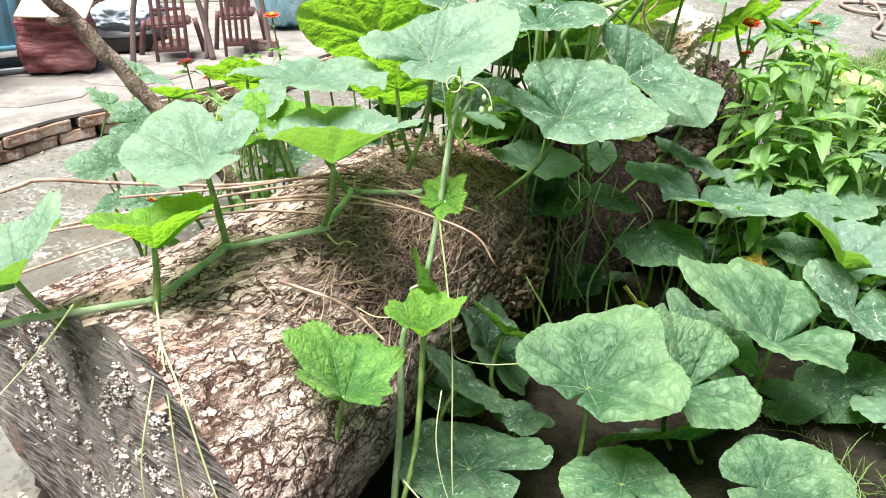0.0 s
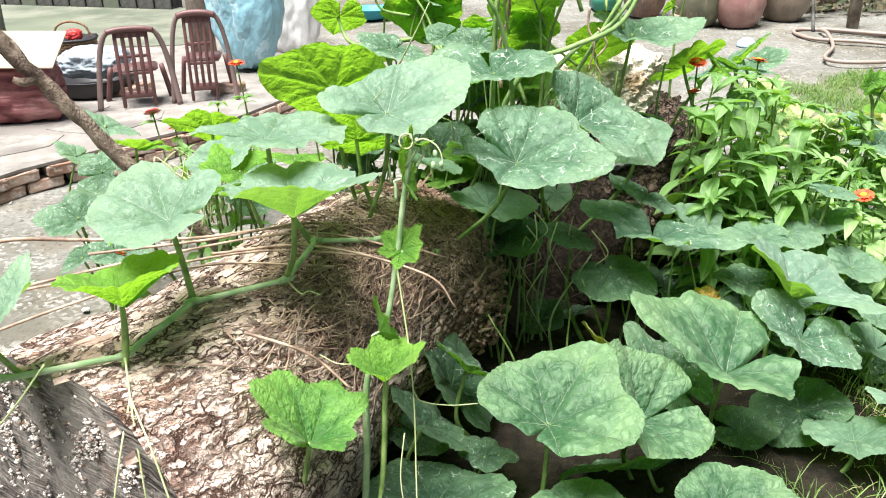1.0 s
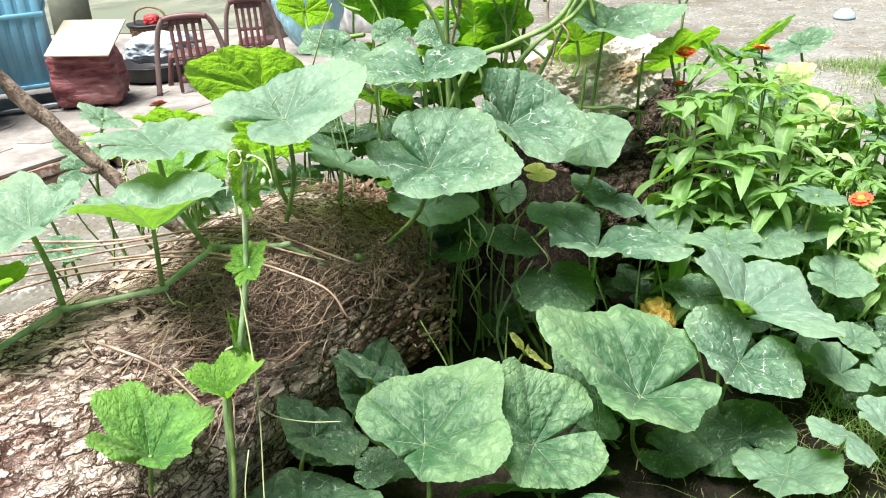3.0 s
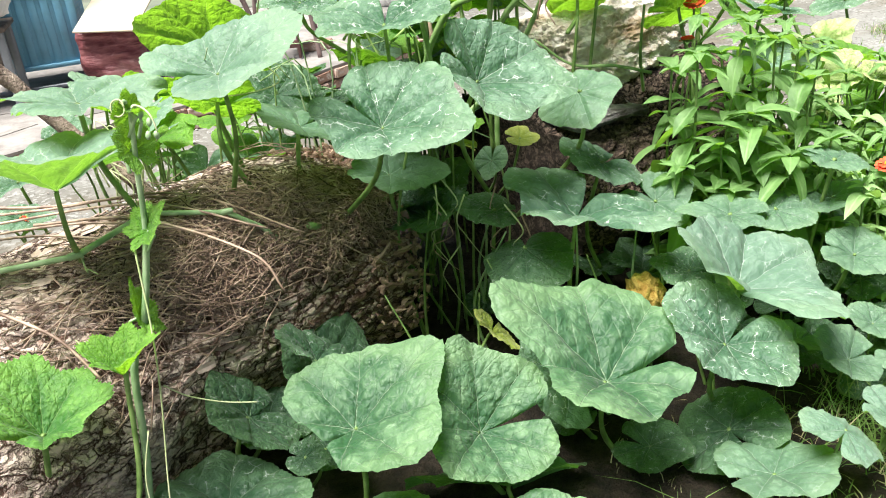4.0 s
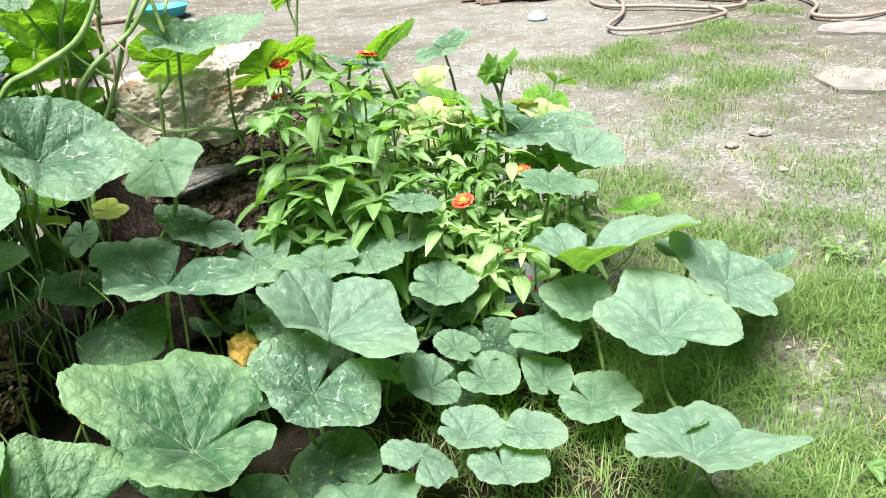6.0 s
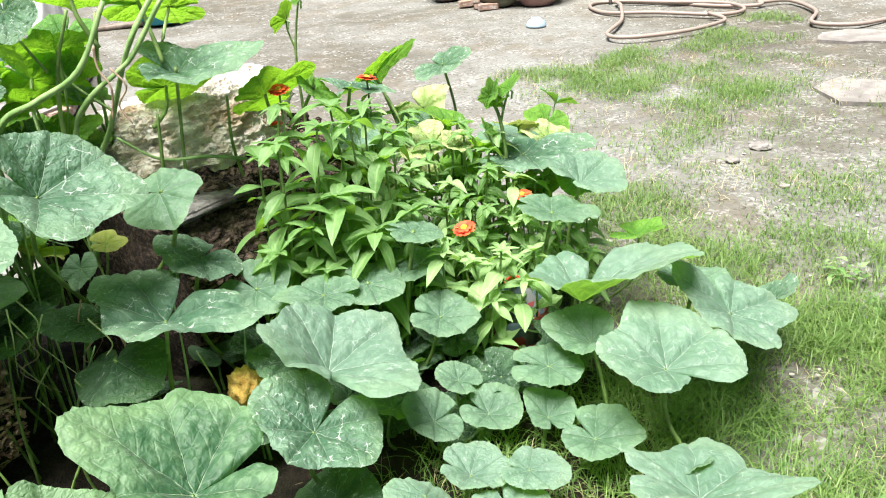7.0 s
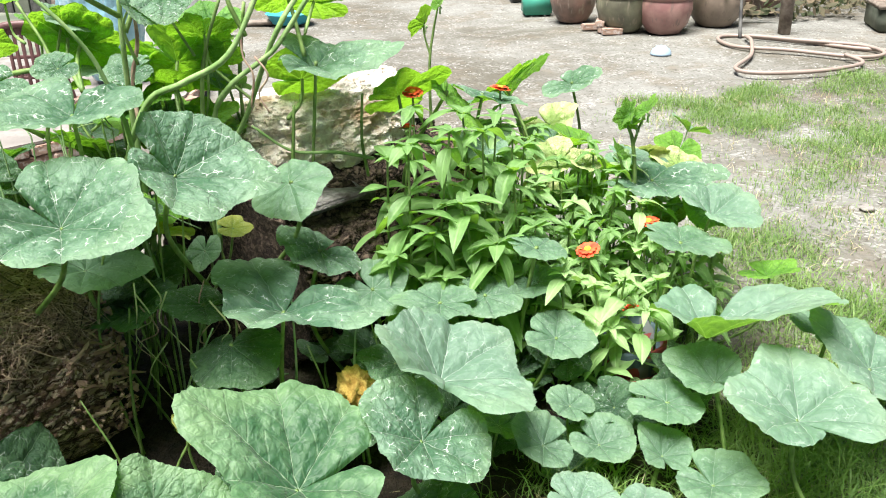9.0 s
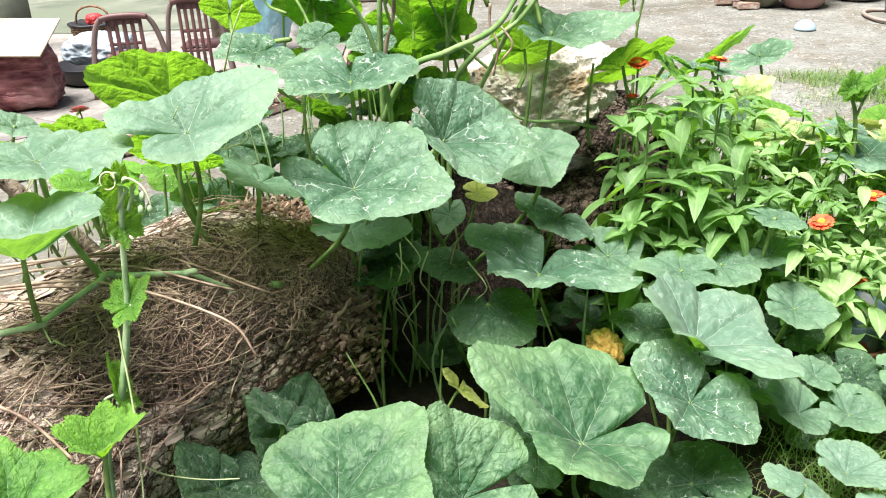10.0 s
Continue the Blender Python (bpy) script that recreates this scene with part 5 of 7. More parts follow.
# splinters round the trunk's broken end
def build_splinters():
    """Splinters and lifted scales of bark where the trunk has broken off."""
    rng = random.Random(51)
    verts, faces = [], []
    for i in range(210):
        ang, a = rng.uniform(-1.2, 2.2), LOG[1] + rng.uniform(-0.12, 0.0)
        p, d = log_skin(a, ang, rng.uniform(-0.05, 0.004)), AX * rng.uniform(0.02, 0.09) + Vector((rng.gauss(0, 0.014), rng.gauss(0, 0.014), rng.gauss(0, 0.016)))
        w = rng.uniform(0.003, 0.010)
        v, f = tube_arrays([p, p + d * 0.5 + Vector((0, 0, rng.gauss(0, 0.004))), p + d], w, w * 0.12, 4, 0.2, len(verts))
        verts += v
        faces += f
    for i in range(620):
        ang, a = rng.uniform(-0.7, 2.2), LOG[1] + 0.04 - 0.16 * rng.random() ** 1.6
        p = log_skin(a, ang, rng.uniform(-0.03, 0.010))
        out = (p - on_log(a, LOG[2], LOG[3])).normalized()
        out = (out + AX * rng.uniform(0.0, 0.9) + Vector((rng.gauss(0, 0.25), rng.gauss(0, 0.25), rng.gauss(0, 0.25)))).normalized()
        t = (AX * rng.uniform(-1, 1) + Vector((0, 0, rng.uniform(0.3, 1.0)))).normalized()
        t = (t - out * t.dot(out)).normalized()
        q = out.cross(t)
        l, w, h, base = 0.004 + 0.013 * rng.random() ** 2, 0.003 + 0.008 * rng.random() ** 2, rng.uniform(0.0015, 0.004), len(verts)
        ring = [(-l, -w * 0.6), (-l * 0.3, -w), (l * 0.7, -w * 0.8), (l, w * 0.2), (l * 0.3, w), (-l * 0.8, w * 0.7)]
        for side in (-h, h):
            verts += [p + t * (u * rng.uniform(0.8, 1.2)) + q * (k * rng.uniform(0.8, 1.2)) + out * (side + 4 * h * (u / l) ** 2 * 0.5) for u, k in ring]
        faces += [tuple(base + k for k in range(5, -1, -1)), tuple(base + 6 + k for k in range(6))]
        faces += [(base + k, base + (k + 1) % 6, base + 6 + (k + 1) % 6, base + 6 + k) for k in range(6)]
    ob = part_mesh("splinters", from_arrays("splinters", verts, faces), M["splinter"], None, "", False)
    tagged(ob, "brown splinters and bark scales round the log's broken end", "splinters", kind="stuff")


build_splinters()

# the broken pale wood on the rotting log
bm = bmesh.new()
bmesh.ops.create_icosphere(bm, subdivisions=6, radius=1)
for v in bm.verts:
    d = v.co.copy()
    q = d / max(abs(d.x), abs(d.y), abs(d.z)) * 0.35 + d * 0.65
    g = Vector((d.x * 2.5, d.y * 9, d.z * 9))
    q *= 1 + 0.16 * noise.noise(d * 2.2) - 0.09 * abs(noise.noise(d * 4.5)) + 0.03 * noise.noise(g) + 0.06 * noise.noise(d * 9) + 0.04 * noise.noise(d * 20) + 0.025 * noise.noise(d * 45)
    v.co = AX * (q.x * 0.36) + SIDE * (q.y * 0.20) + Vector((0, 0, q.z * 0.165))
chunk = part("wood_block", bm, M["pale_wood"], None, "", False)
chunk.location = on_log(2.92, -1.42, 0.66)
tagged(chunk, "crumbling block of pale split wood on the dark log", "wood")
bm = box_bm(0.34, 0.15, 0.03, 0.008, 2)
bmesh.ops.subdivide_edges(bm, edges=bm.edges[:], cuts=3)
rough_up(bm, 0.018, 14, 2.0)
slabw = part("wood_slab", bm, M["grey_wood"])
slabw.matrix_basis = Matrix.Translation(on_log(2.60, -1.14, 0.535)) @ Matrix.Rotation(radians(52), 4, "Z") @ Matrix.Rotation(radians(8), 4, "Y")
tagged(slabw, "weathered slab of grey wood lying on the dark log", "wood")

# ---- leaning pole ----
M["pole"] = speckled("bare_branch", (0.13, 0.092, 0.07), (0.46, 0.37, 0.29), 34.0, 0.88, (0.085, 0.058, 0.045), 1.0, 0.012)
pole = thing("wooden_pole", "knotty bare branch leaning up from behind the log", "pole", (0, 0, 0))
lo, hi = Vector((-0.40, 2.66, 0.0)), Vector((-1.36, 2.18, 1.52))
line = [lo.lerp(hi, k / 7) + Vector((rng.uniform(-0.012, 0.012), rng.uniform(-0.01, 0.01), 0)) for k in range(8)]
v, f = tube_arrays(glide(line, 8), 0.020, 0.024, 10)
v = [Vector(q) + noise.noise_vector(Vector(q) * 16) * 0.011 + noise.noise_vector(Vector(q) * 55) * 0.004 for q in v]
part_mesh("branch", from_arrays("branch", v, f), M["pole"], pole)
for k in (0.42, 0.62):
    c = lo.lerp(hi, k)
    tube("knot", [c, c + Vector((-0.03, -0.02, -0.01)), c + Vector((-0.055, -0.03, 0.0))], 0.017, 0.008, M["pole"], pole, 4, 8)

# ---- zinnias ----
def thin_leaf_material(name, a, b, backlit, share=0.38):
    n = Net(name, 0.5, 0.4)
    uv = n.coord("UV")
    o = n.coord()
    sep = n.nodes.new("ShaderNodeSeparateXYZ")
    n.links.new(uv, sep.inputs[0])
    rib = n.ramp(n.math("ABSOLUTE", sep.outputs[0]), 0.01, 0.05, 1.0, 0.0)
    c = n.mix(n.ramp(n.noise(uv, 3.0, 4.0), 0.3, 0.7), a, b)
    c = n.mix(n.math("MULTIPLY", n.chance(), 0.7), c, b)
    c = n.mix(n.math("MULTIPLY", rib, 0.22), c, tuple(min(1, v * 1.7 + 0.05) for v in b))
    nrm = n.bump(n.math("ADD", n.math("MULTIPLY", rib, -1.0), n.noise(uv, 14.0, 3.0)), 0.4, 0.004)
    n.colour(c)
    n.glow_through(backlit, share, nrm)
    return n.mat


M["zin"] = thin_leaf_material("zinnia_leaf", (0.048, 0.125, 0.030), (0.200, 0.345, 0.120), (0.30, 0.58, 0.05))
M["zin_pale"] = thin_leaf_material("zinnia_leaf_pale", (0.17, 0.33, 0.10), (0.34, 0.50, 0.22), (0.38, 0.64, 0.10))
M["petal"] = speckled("zinnia_petal", (0.62, 0.035, 0.015), (0.85, 0.13, 0.04), 30.0, 0.6, None, 0.2)
M["petal_pink"] = speckled("zinnia_petal_pink", (0.62, 0.13, 0.13), (0.80, 0.30, 0.27), 30.0, 0.6, None, 0.2)
M["disc"] = speckled("zinnia_disc", (0.55, 0.30, 0.02), (0.85, 0.60, 0.06), 300.0, 0.8)


def lance_mesh(seed):
    rng = random.Random(seed)
    droop, fold, side = rng.uniform(0.25, 0.8), rng.uniform(0.1, 0.3), rng.uniform(-0.12, 0.12)
    wide = rng.uniform(0.24, 0.34)
    verts, faces, uvs = [], [], []
    n = 9
    for i in range(n):
        t = i / (n - 1)
        w = wide * math.sin(math.pi * min(1, t * 0.94 + 0.06)) ** 0.8 * (1 - 0.35 * t)
        for k in (-1, -0.5, 0, 0.5, 1):
            verts.append((k * w + side * t * t, t, 0.10 * t - droop * t * t + fold * abs(k) * w + 0.015 * math.sin(9 * t + 2 * k + seed)))
            uvs.append((k * w, t))
    for i in range(n - 1):
        for k in range(4):
            o = i * 5 + k
            faces.append((o, o + 1, o + 6, o + 5))
    me = from_arrays("leaf", verts, faces)
    layer = me.uv_layers.new(name="UVMap")
    idx = np.empty(len(me.loops), int)
    me.loops.foreach_get("vertex_index", idx)
    layer.data.foreach_set("uv", np.array(uvs, np.float32)[idx].ravel())
    return me


LANCES = {}
for kind in ("zin", "zin_pale"):
    LANCES[kind] = [lance_mesh(s) for s in range(8)]
    for me in LANCES[kind]:
        me.materials.append(M[kind])
        me.shade_smooth()


def petal_ring(size, mat_name, rows=2):
    rng = random.Random(int(size * 1e5))
    verts, faces = [], []
    for row in range(rows):
        cnt = 15 - 3 * row
        for k in range(cnt):
            w = 2 * math.pi * (k + 0.5 * row) / cnt + rng.uniform(-0.08, 0.08)
            l, wd, lift = size * (1 - 0.25 * row), size * 0.17, 0.12 + 0.25 * row + rng.uniform(-0.08, 0.08)
            base = len(verts)
            for i, (t, ww) in enumerate(((0.15, 0.5), (0.5, 1.0), (0.85, 1.0), (1.0, 0.55))):
                for s in (-1, 0, 1):
                    r, q = t * l, s * ww * wd
                    verts.append((r * math.cos(w) - q * math.sin(w), r * math.sin(w) + q * math.cos(w), lift * r - 0.5 * lift * r * t + abs(s) * 0.1 * wd + 0.004 * row))
            for i in range(3):
                for s in range(2):
                    o = base + i * 3 + s
                    faces.append((o, o + 1, o + 4, o + 3))
    return from_arrays("petals", verts, faces)


def zinnia(at, top, pairs, size, kind="zin", bloom=None, seed=0, bloom_size=0.03):
    rng = random.Random(seed)
    label = {"zin": "leafy green zinnia plant beside the logs", "zin_pale": "pale young zinnia plant among the flowers"}[kind]
    if bloom:
        label = "zinnia plant with an orange-red flower"
    root = thing("zinnia", label, "flower plant", at, "zinnias")
    base, tip = Vector((0, 0, 0)), Vector(top) - Vector(at)
    mid = base.lerp(tip, 0.5) + Vector((rng.uniform(-0.03, 0.03), rng.uniform(-0.03, 0.03), 0))
    line = glide([base, mid, tip], 8)
    v, f = tube_arrays(line, 0.005, 0.003, 6)
    part_mesh("stem", from_arrays("stem", v, f), M["stem_dark"], root)
    turn = rng.uniform(0, 3)
    for i in range(pairs):
        t = 0.22 + 0.78 * (i + 0.5) / pairs
        c = Vector(line[min(len(line) - 1, int(t * len(line)))])
        turn += 1.45 + rng.uniform(-0.3, 0.3)
        s = size * (1.0 if t < 0.75 else 0.7) * rng.uniform(0.65, 1.15)
        for k in range(2):
            ob = new("leaf", LANCES[kind][rng.randrange(8)])
            ob.parent = root
            ob.matrix_basis = Matrix.Translation(c) @ Matrix.Rotation(turn + math.pi * k, 4, "Z") @ Matrix.Rotation(rng.uniform(-0.5, 0.45), 4, "X") @ Matrix.Rotation(rng.uniform(-0.3, 0.3), 4, "Y") @ Matrix.Diagonal((s, s, s, 1))
    for k in range(5):
        s = size * rng.uniform(0.3, 0.5)
        ob = new("leaf", LANCES[kind][rng.randrange(8)])
        ob.parent = root
        ob.matrix_basis = Matrix.Translation(tip - Vector((0, 0, 0.008))) @ Matrix.Rotation(turn + 1.256 * k, 4, "Z") @ Matrix.Rotation(rng.uniform(0.2, 0.9), 4, "X") @ Matrix.Diagonal((s, s, s, 1))
    if bloom:
        fl = part_mesh("flower", petal_ring(bloom_size, bloom), M[bloom], root)
        fl.matrix_basis = Matrix.Translation(tip) @ Matrix.Rotation(rng.uniform(-0.5, 0.3), 4, "X") @ Matrix.Rotation(rng.uniform(-0.4, 0.4), 4, "Y")
        bm = bmesh.new()
        bmesh.ops.create_icosphere(bm, subdivisions=2, radius=bloom_size * 0.32)
        for q in bm.verts:
            q.co.z = q.co.z * 0.7 + bloom_size * 0.15
        part("disc", bm, M["disc"], fl, "yellow flower disc")
    return root


rng = random.Random(77)
BIG = ((0.93, 2.60, 0.72), (0.99, 2.52, 0.78), (1.10, 2.56, 0.80), (1.13, 2.50, 0.62), (1.19, 2.62, 0.78), (1.27, 2.58, 0.68), (1.05, 2.46, 0.55), (1.22, 2.46, 0.52), (1.00, 2.66, 0.84), (1.31, 2.68, 0.72), (0.95, 2.44, 0.50), (1.14, 2.74, 0.80), (1.33, 2.52, 0.54), (1.24, 2.78, 0.78), (1.08, 2.42, 0.44), (1.06, 2.66, 0.74))
for i, p in enumerate(BIG):
    zinnia((p[0] + rng.uniform(-0.05, 0.05), p[1] + 0.05, 0), p, 9 + i % 4, 0.125 + 0.012 * (i % 4), "zin", None, 100 + i)
MIDDLE = ((1.40, 2.85, 0.56), (1.48, 2.80, 0.50), (1.55, 2.90, 0.62), (1.62, 2.84, 0.58), (1.68, 2.78, 0.50), (1.45, 2.70, 0.46), (1.58, 2.72, 0.44), (1.66, 2.95, 0.60), (1.38, 2.98, 0.66), (1.30, 2.90, 0.68), (1.36, 2.75, 0.58), (1.52, 2.98, 0.58), (1.72, 2.88, 0.46), (1.42, 2.62, 0.40), (1.50, 2.66, 0.50), (1.60, 2.78, 0.54), (1.70, 2.70, 0.40), (1.44, 2.92, 0.60), (1.34, 2.66, 0.52), (1.76, 2.80, 0.38), (1.56, 3.04, 0.62), (1.40, 3.08, 0.66), (1.26, 3.0, 0.70))
for i, p in enumerate(MIDDLE):
    zinnia((p[0] + rng.uniform(-0.04, 0.04), p[1] + 0.03, 0), p, 11, 0.105, "zin_pale" if i % 3 == 1 else "zin", None, 200 + i)
LOWER = ((1.52, 2.72, 0.36), (1.60, 2.66, 0.32), (1.70, 2.64, 0.30), (1.80, 2.74, 0.34), (1.86, 2.86, 0.36), (1.66, 2.82, 0.42), (1.78, 2.92, 0.42), (1.48, 2.60, 0.34), (1.40, 2.74, 0.44), (1.90, 2.68, 0.26), (1.56, 2.90, 0.48), (1.96, 2.92, 0.30), (1.84, 3.02, 0.40), (1.44, 2.98, 0.52))
for i, p in enumerate(LOWER):
    zinnia((p[0] + rng.uniform(-0.04, 0.04), p[1] + 0.02, 0), p, 8, 0.095, "zin_pale" if i % 2 else "zin", None, 240 + i)
for i, p in enumerate(((1.39, 2.40, 0.46), (1.56, 2.42, 0.43), (1.48, 2.44, 0.40), (1.60, 2.50, 0.36), (1.34, 2.46, 0.40), (1.62, 2.40, 0.34), (1.52, 2.38, 0.30), (1.66, 2.46, 0.40))):
    zinnia((p[0], p[1] + 0.04, 0.1 if i in (1, 2, 3) else 0), p, 4, 0.115, "zin_pale", None, 300 + i)
for i, (p, c, s) in enumerate((((1.0, 2.85, 0.834), "petal", 0.032), ((1.268, 3.0, 0.804), "petal", 0.034), ((1.475, 2.52, 0.462), "petal", 0.034), ((1.699, 2.75, 0.446), "petal", 0.033), ((0.98, 2.80, 0.745), "petal", 0.024), ((1.614, 2.55, 0.26), "petal", 0.025),
                                ((-0.835, 3.05, 0.604), "petal_pink", 0.034), ((-0.652, 2.70, 0.572), "petal_pink", 0.032), ((-0.985, 3.30, 0.595), "petal_pink", 0.036), ((-0.72, 3.70, 0.70), "petal", 0.036), ((-0.754, 2.10, 0.516), "petal", 0.022))):
    zinnia((p[0] + 0.02, p[1] + 0.04, 0.1 if 2 < i < 4 else 0), p, 4, 0.075, "zin", c, 400 + i, s)
for i, p in enumerate(((-0.70, 2.72, 0.58), (-0.60, 2.62, 0.60), (-0.78, 2.95, 0.55), (-0.52, 2.50, 0.62), (-0.66, 3.5, 0.6), (-0.80, 3.62, 0.55))):
    zinnia((p[0], p[1] + 0.03, 0), p, 8, 0.10, "zin", None, 500 + i)

def weed(at, size, seed):
    root = thing("weed", "small pale green weed growing in the grass", "weed", at, "weeds in the grass")
    rng = random.Random(seed)
    for k in range(26):
        turn, h = rng.uniform(0, 6.283), rng.uniform(0.01, 0.7) * size
        c = Vector((math.cos(turn), math.sin(turn), 0)) * rng.uniform(0.0, 0.7) * size + Vector((0, 0, h))
        if k < 7:
            v, f = tube_arrays([(0, 0, 0), c * 0.6 + Vector((0, 0, 0.02)), c], 0.0022, 0.0012, 5)
            part_mesh("stem", from_arrays("stem", v, f), M["stem_dark"], root)
        ob = new("leaf", LANCES["zin_pale" if k % 4 == 0 else "zin"][rng.randrange(8)])
        ob.parent = root
        q = size * rng.uniform(0.30, 0.50)
        ob.matrix_basis = Matrix.Translation(c) @ Matrix.Rotation(turn + rng.uniform(-0.8, 0.8), 4, "Z") @ Matrix.Rotation(rng.uniform(-0.2, 0.6), 4, "X") @ Matrix.Diagonal((q, q, q, 1))


for i, (x, y, q) in enumerate(((2.30, 1.62, 0.12), (2.42, 1.70, 0.09), (2.86, 2.45, 0.15), (3.0, 2.62, 0.12), (2.80, 2.70, 0.10), (2.45, 1.35, 0.10))):
    weed((x, y, 0), q, 700 + i)

# ---- the painted pot among the zinnias ----
M["clay"] = speckled("old_clay", (0.20, 0.085, 0.05), (0.38, 0.19, 0.12), 25.0, 0.85, (0.14, 0.09, 0.07))


def print_material():
    n = Net("printed_cloth", 0.75)
    o = n.coord()
    k = n.cells(o, 26.0, "F1", "Color")
    sep = n.nodes.new("ShaderNodeSeparateColor")
    n.links.new(k, sep.inputs[0])
    c = n.mix(n.ramp(sep.outputs[0], 0.5, 0.55), (0.05, 0.08, 0.10), (0.11, 0.12, 0.12))
    c = n.mix(n.ramp(sep.outputs[1], 0.72, 0.76), c, (0.20, 0.03, 0.03))
    return n.colour(c)


M["print"] = print_material()
pot = thing("flower_pot", "reddish clay pot with a faded blue and red printed wrap", "pot", (1.60, 2.54, -0.03))
part("body", rough_up(lathe_bm([(0.10, 0), (0.115, 0.03), (0.125, 0.10), (0.13, 0.13), (0.115, 0.13), (0.11, 0.11), (0.0, 0.11)], 36), 0.006, 18), M["clay"], pot)
part("wrap", rough_up(lathe_bm([(0.112, 0.12), (0.118, 0.16), (0.120, 0.21), (0.116, 0.215), (0.108, 0.21), (0.10, 0.14), (0.0, 0.14)], 36), 0.008, 22), M["print"], pot, "faded printed cloth wrap")


# ---- grass and litter ----
def grass_material(name, a, b, backlit, share):
    n = Net(name, 0.5, 0.4)
    r = n.island()
    c = n.mix(r, a, b)
    c = n.mix(n.ramp(n.noise(n.coord(), 3.0, 3.0), 0.4, 0.7, 0.0, 0.5), c, b)
    n.colour(c)
    n.glow_through(backlit, share)
    return n.mat


M["grass"] = grass_material("grass_blade", (0.055, 0.135, 0.028), (0.20, 0.30, 0.085), (0.22, 0.40, 0.05), 0.3)
M["straw"] = grass_material("dry_grass_blade", (0.30, 0.25, 0.13), (0.52, 0.46, 0.28), (0.4, 0.38, 0.15), 0.2)


def grass_field(name, spots, tufts, per_tuft, height, label, mat, seed, width, spread, bare):
    """Tufts of bent blades, thinning out towards the rim of each patch."""
    rng = random.Random(seed)
    verts, faces = [], []
    total = sum(s[4] for s in spots)
    for x, y, rx, ry, weight in spots:
        for _ in range(int(tufts * weight / total)):
            w, r = rng.uniform(0, 6.283), math.sqrt(rng.random())
            cx, cy = x + rx * r * math.cos(w), y + ry * r * math.sin(w)
            k = noise.noise(Vector((cx * 2.3, cy * 2.3, seed))) + 0.6 * noise.noise(Vector((cx * 7, cy * 7, seed)))
            if k + rng.gauss(0, 0.22) < bare + 1.0 * (r - 0.5):
                continue
            tall = height * (0.55 + 0.7 * max(0.0, min(1.0, k + 0.4))) * rng.uniform(0.7, 1.3)
            low = max(0.0, soil_height(cx, cy)) if cx < 1.9 and cy < 3.5 else 0.0
            for _ in range(per_tuft):
                px, py = cx + rng.gauss(0, spread), cy + rng.gauss(0, spread)
                h, a, bend = tall * rng.uniform(0.35, 1.25), rng.uniform(0, 6.283), rng.uniform(0.3, 1.7)
                dx, dy = math.cos(a), math.sin(a)
                base, wd = len(verts), width * rng.uniform(0.6, 1.2)
                for t in (0, 0.4, 0.75):
                    lx, ly = px + dx * h * bend * t * t, py + dy * h * bend * t * t
                    wv = wd * (1 - 0.55 * t)
                    z = low + h * t * (1.1 - 0.3 * bend * t) - 0.006
                    verts.append((lx - dy * wv, ly + dx * wv, z))
                    verts.append((lx + dy * wv, ly - dx * wv, z))
                verts.append((px + dx * h * bend, py + dy * h * bend, low + max(0.004, h * (1.0 - 0.34 * bend))))
                faces += [(base, base + 1, base + 3, base + 2), (base + 2, base + 3, base + 5, base + 4), (base + 4, base + 5, base + 6)]
    ob = part_mesh(name, from_arrays(name, verts, faces), M[mat])
    tagged(ob, label, "grass", kind="stuff")


NEAR_GRASS = ((2.40, 1.95, 0.75, 0.60, 4.0), (1.80, 1.75, 0.55, 0.5, 1.0), (2.1, 2.75, 0.7, 0.5, 1.6), (2.7, 2.6, 0.5, 0.5, 1.0), (1.55, 2.1, 0.4, 0.35, 0.5), (2.3, 1.3, 0.7, 0.5, 1.6), (2.0, 3.2, 0.4, 0.35, 0.6), (1.35, 1.45, 0.5, 0.4, 0.35), (1.80, 1.35, 0.6, 0.4, 0.9), (2.55, 2.15, 0.6, 0.5, 2.0))
FAR_GRASS = ((3.35, 5.6, 1.0, 0.75, 3.4), (3.2, 4.9, 0.7, 0.6, 2.0), (4.0, 6.2, 0.8, 0.5, 1.6), (2.75, 5.9, 0.45, 0.4, 0.6), (2.6, 3.6, 0.5, 0.4, 0.8), (3.2, 3.4, 0.7, 0.5, 0.9), (2.95, 4.2, 0.5, 0.3, 0.4), (4.75, 7.0, 0.35, 0.35, 0.6), (3.4, 2.9, 0.7, 0.6, 1.0), (3.2, 4.4, 1.5, 2.0, 1.6), (3.0, 3.0, 1.2, 0.9, 1.0))
grass_field("grass", NEAR_GRASS, 5200, 7, 0.080, "tangled green grass among the pumpkin leaves", "grass", 1, 0.0019, 0.028, -0.50)
grass_field("grass", FAR_GRASS, 12500, 7, 0.034, "patchy green grass in the sandy yard", "grass", 2, 0.0019, 0.045, -0.06)
grass_field("dry_grass", ((2.3, 2.2, 0.9, 0.9, 2.0), (3.2, 5.2, 1.3, 1.1, 2.0), (2.7, 3.7, 0.8, 0.7, 1.0), (1.5, 1.7, 0.8, 0.5, 1.6)), 1100, 5, 0.05, "dry straw-coloured grass between the green", "straw", 3, 0.0016, 0.03, -0.2)


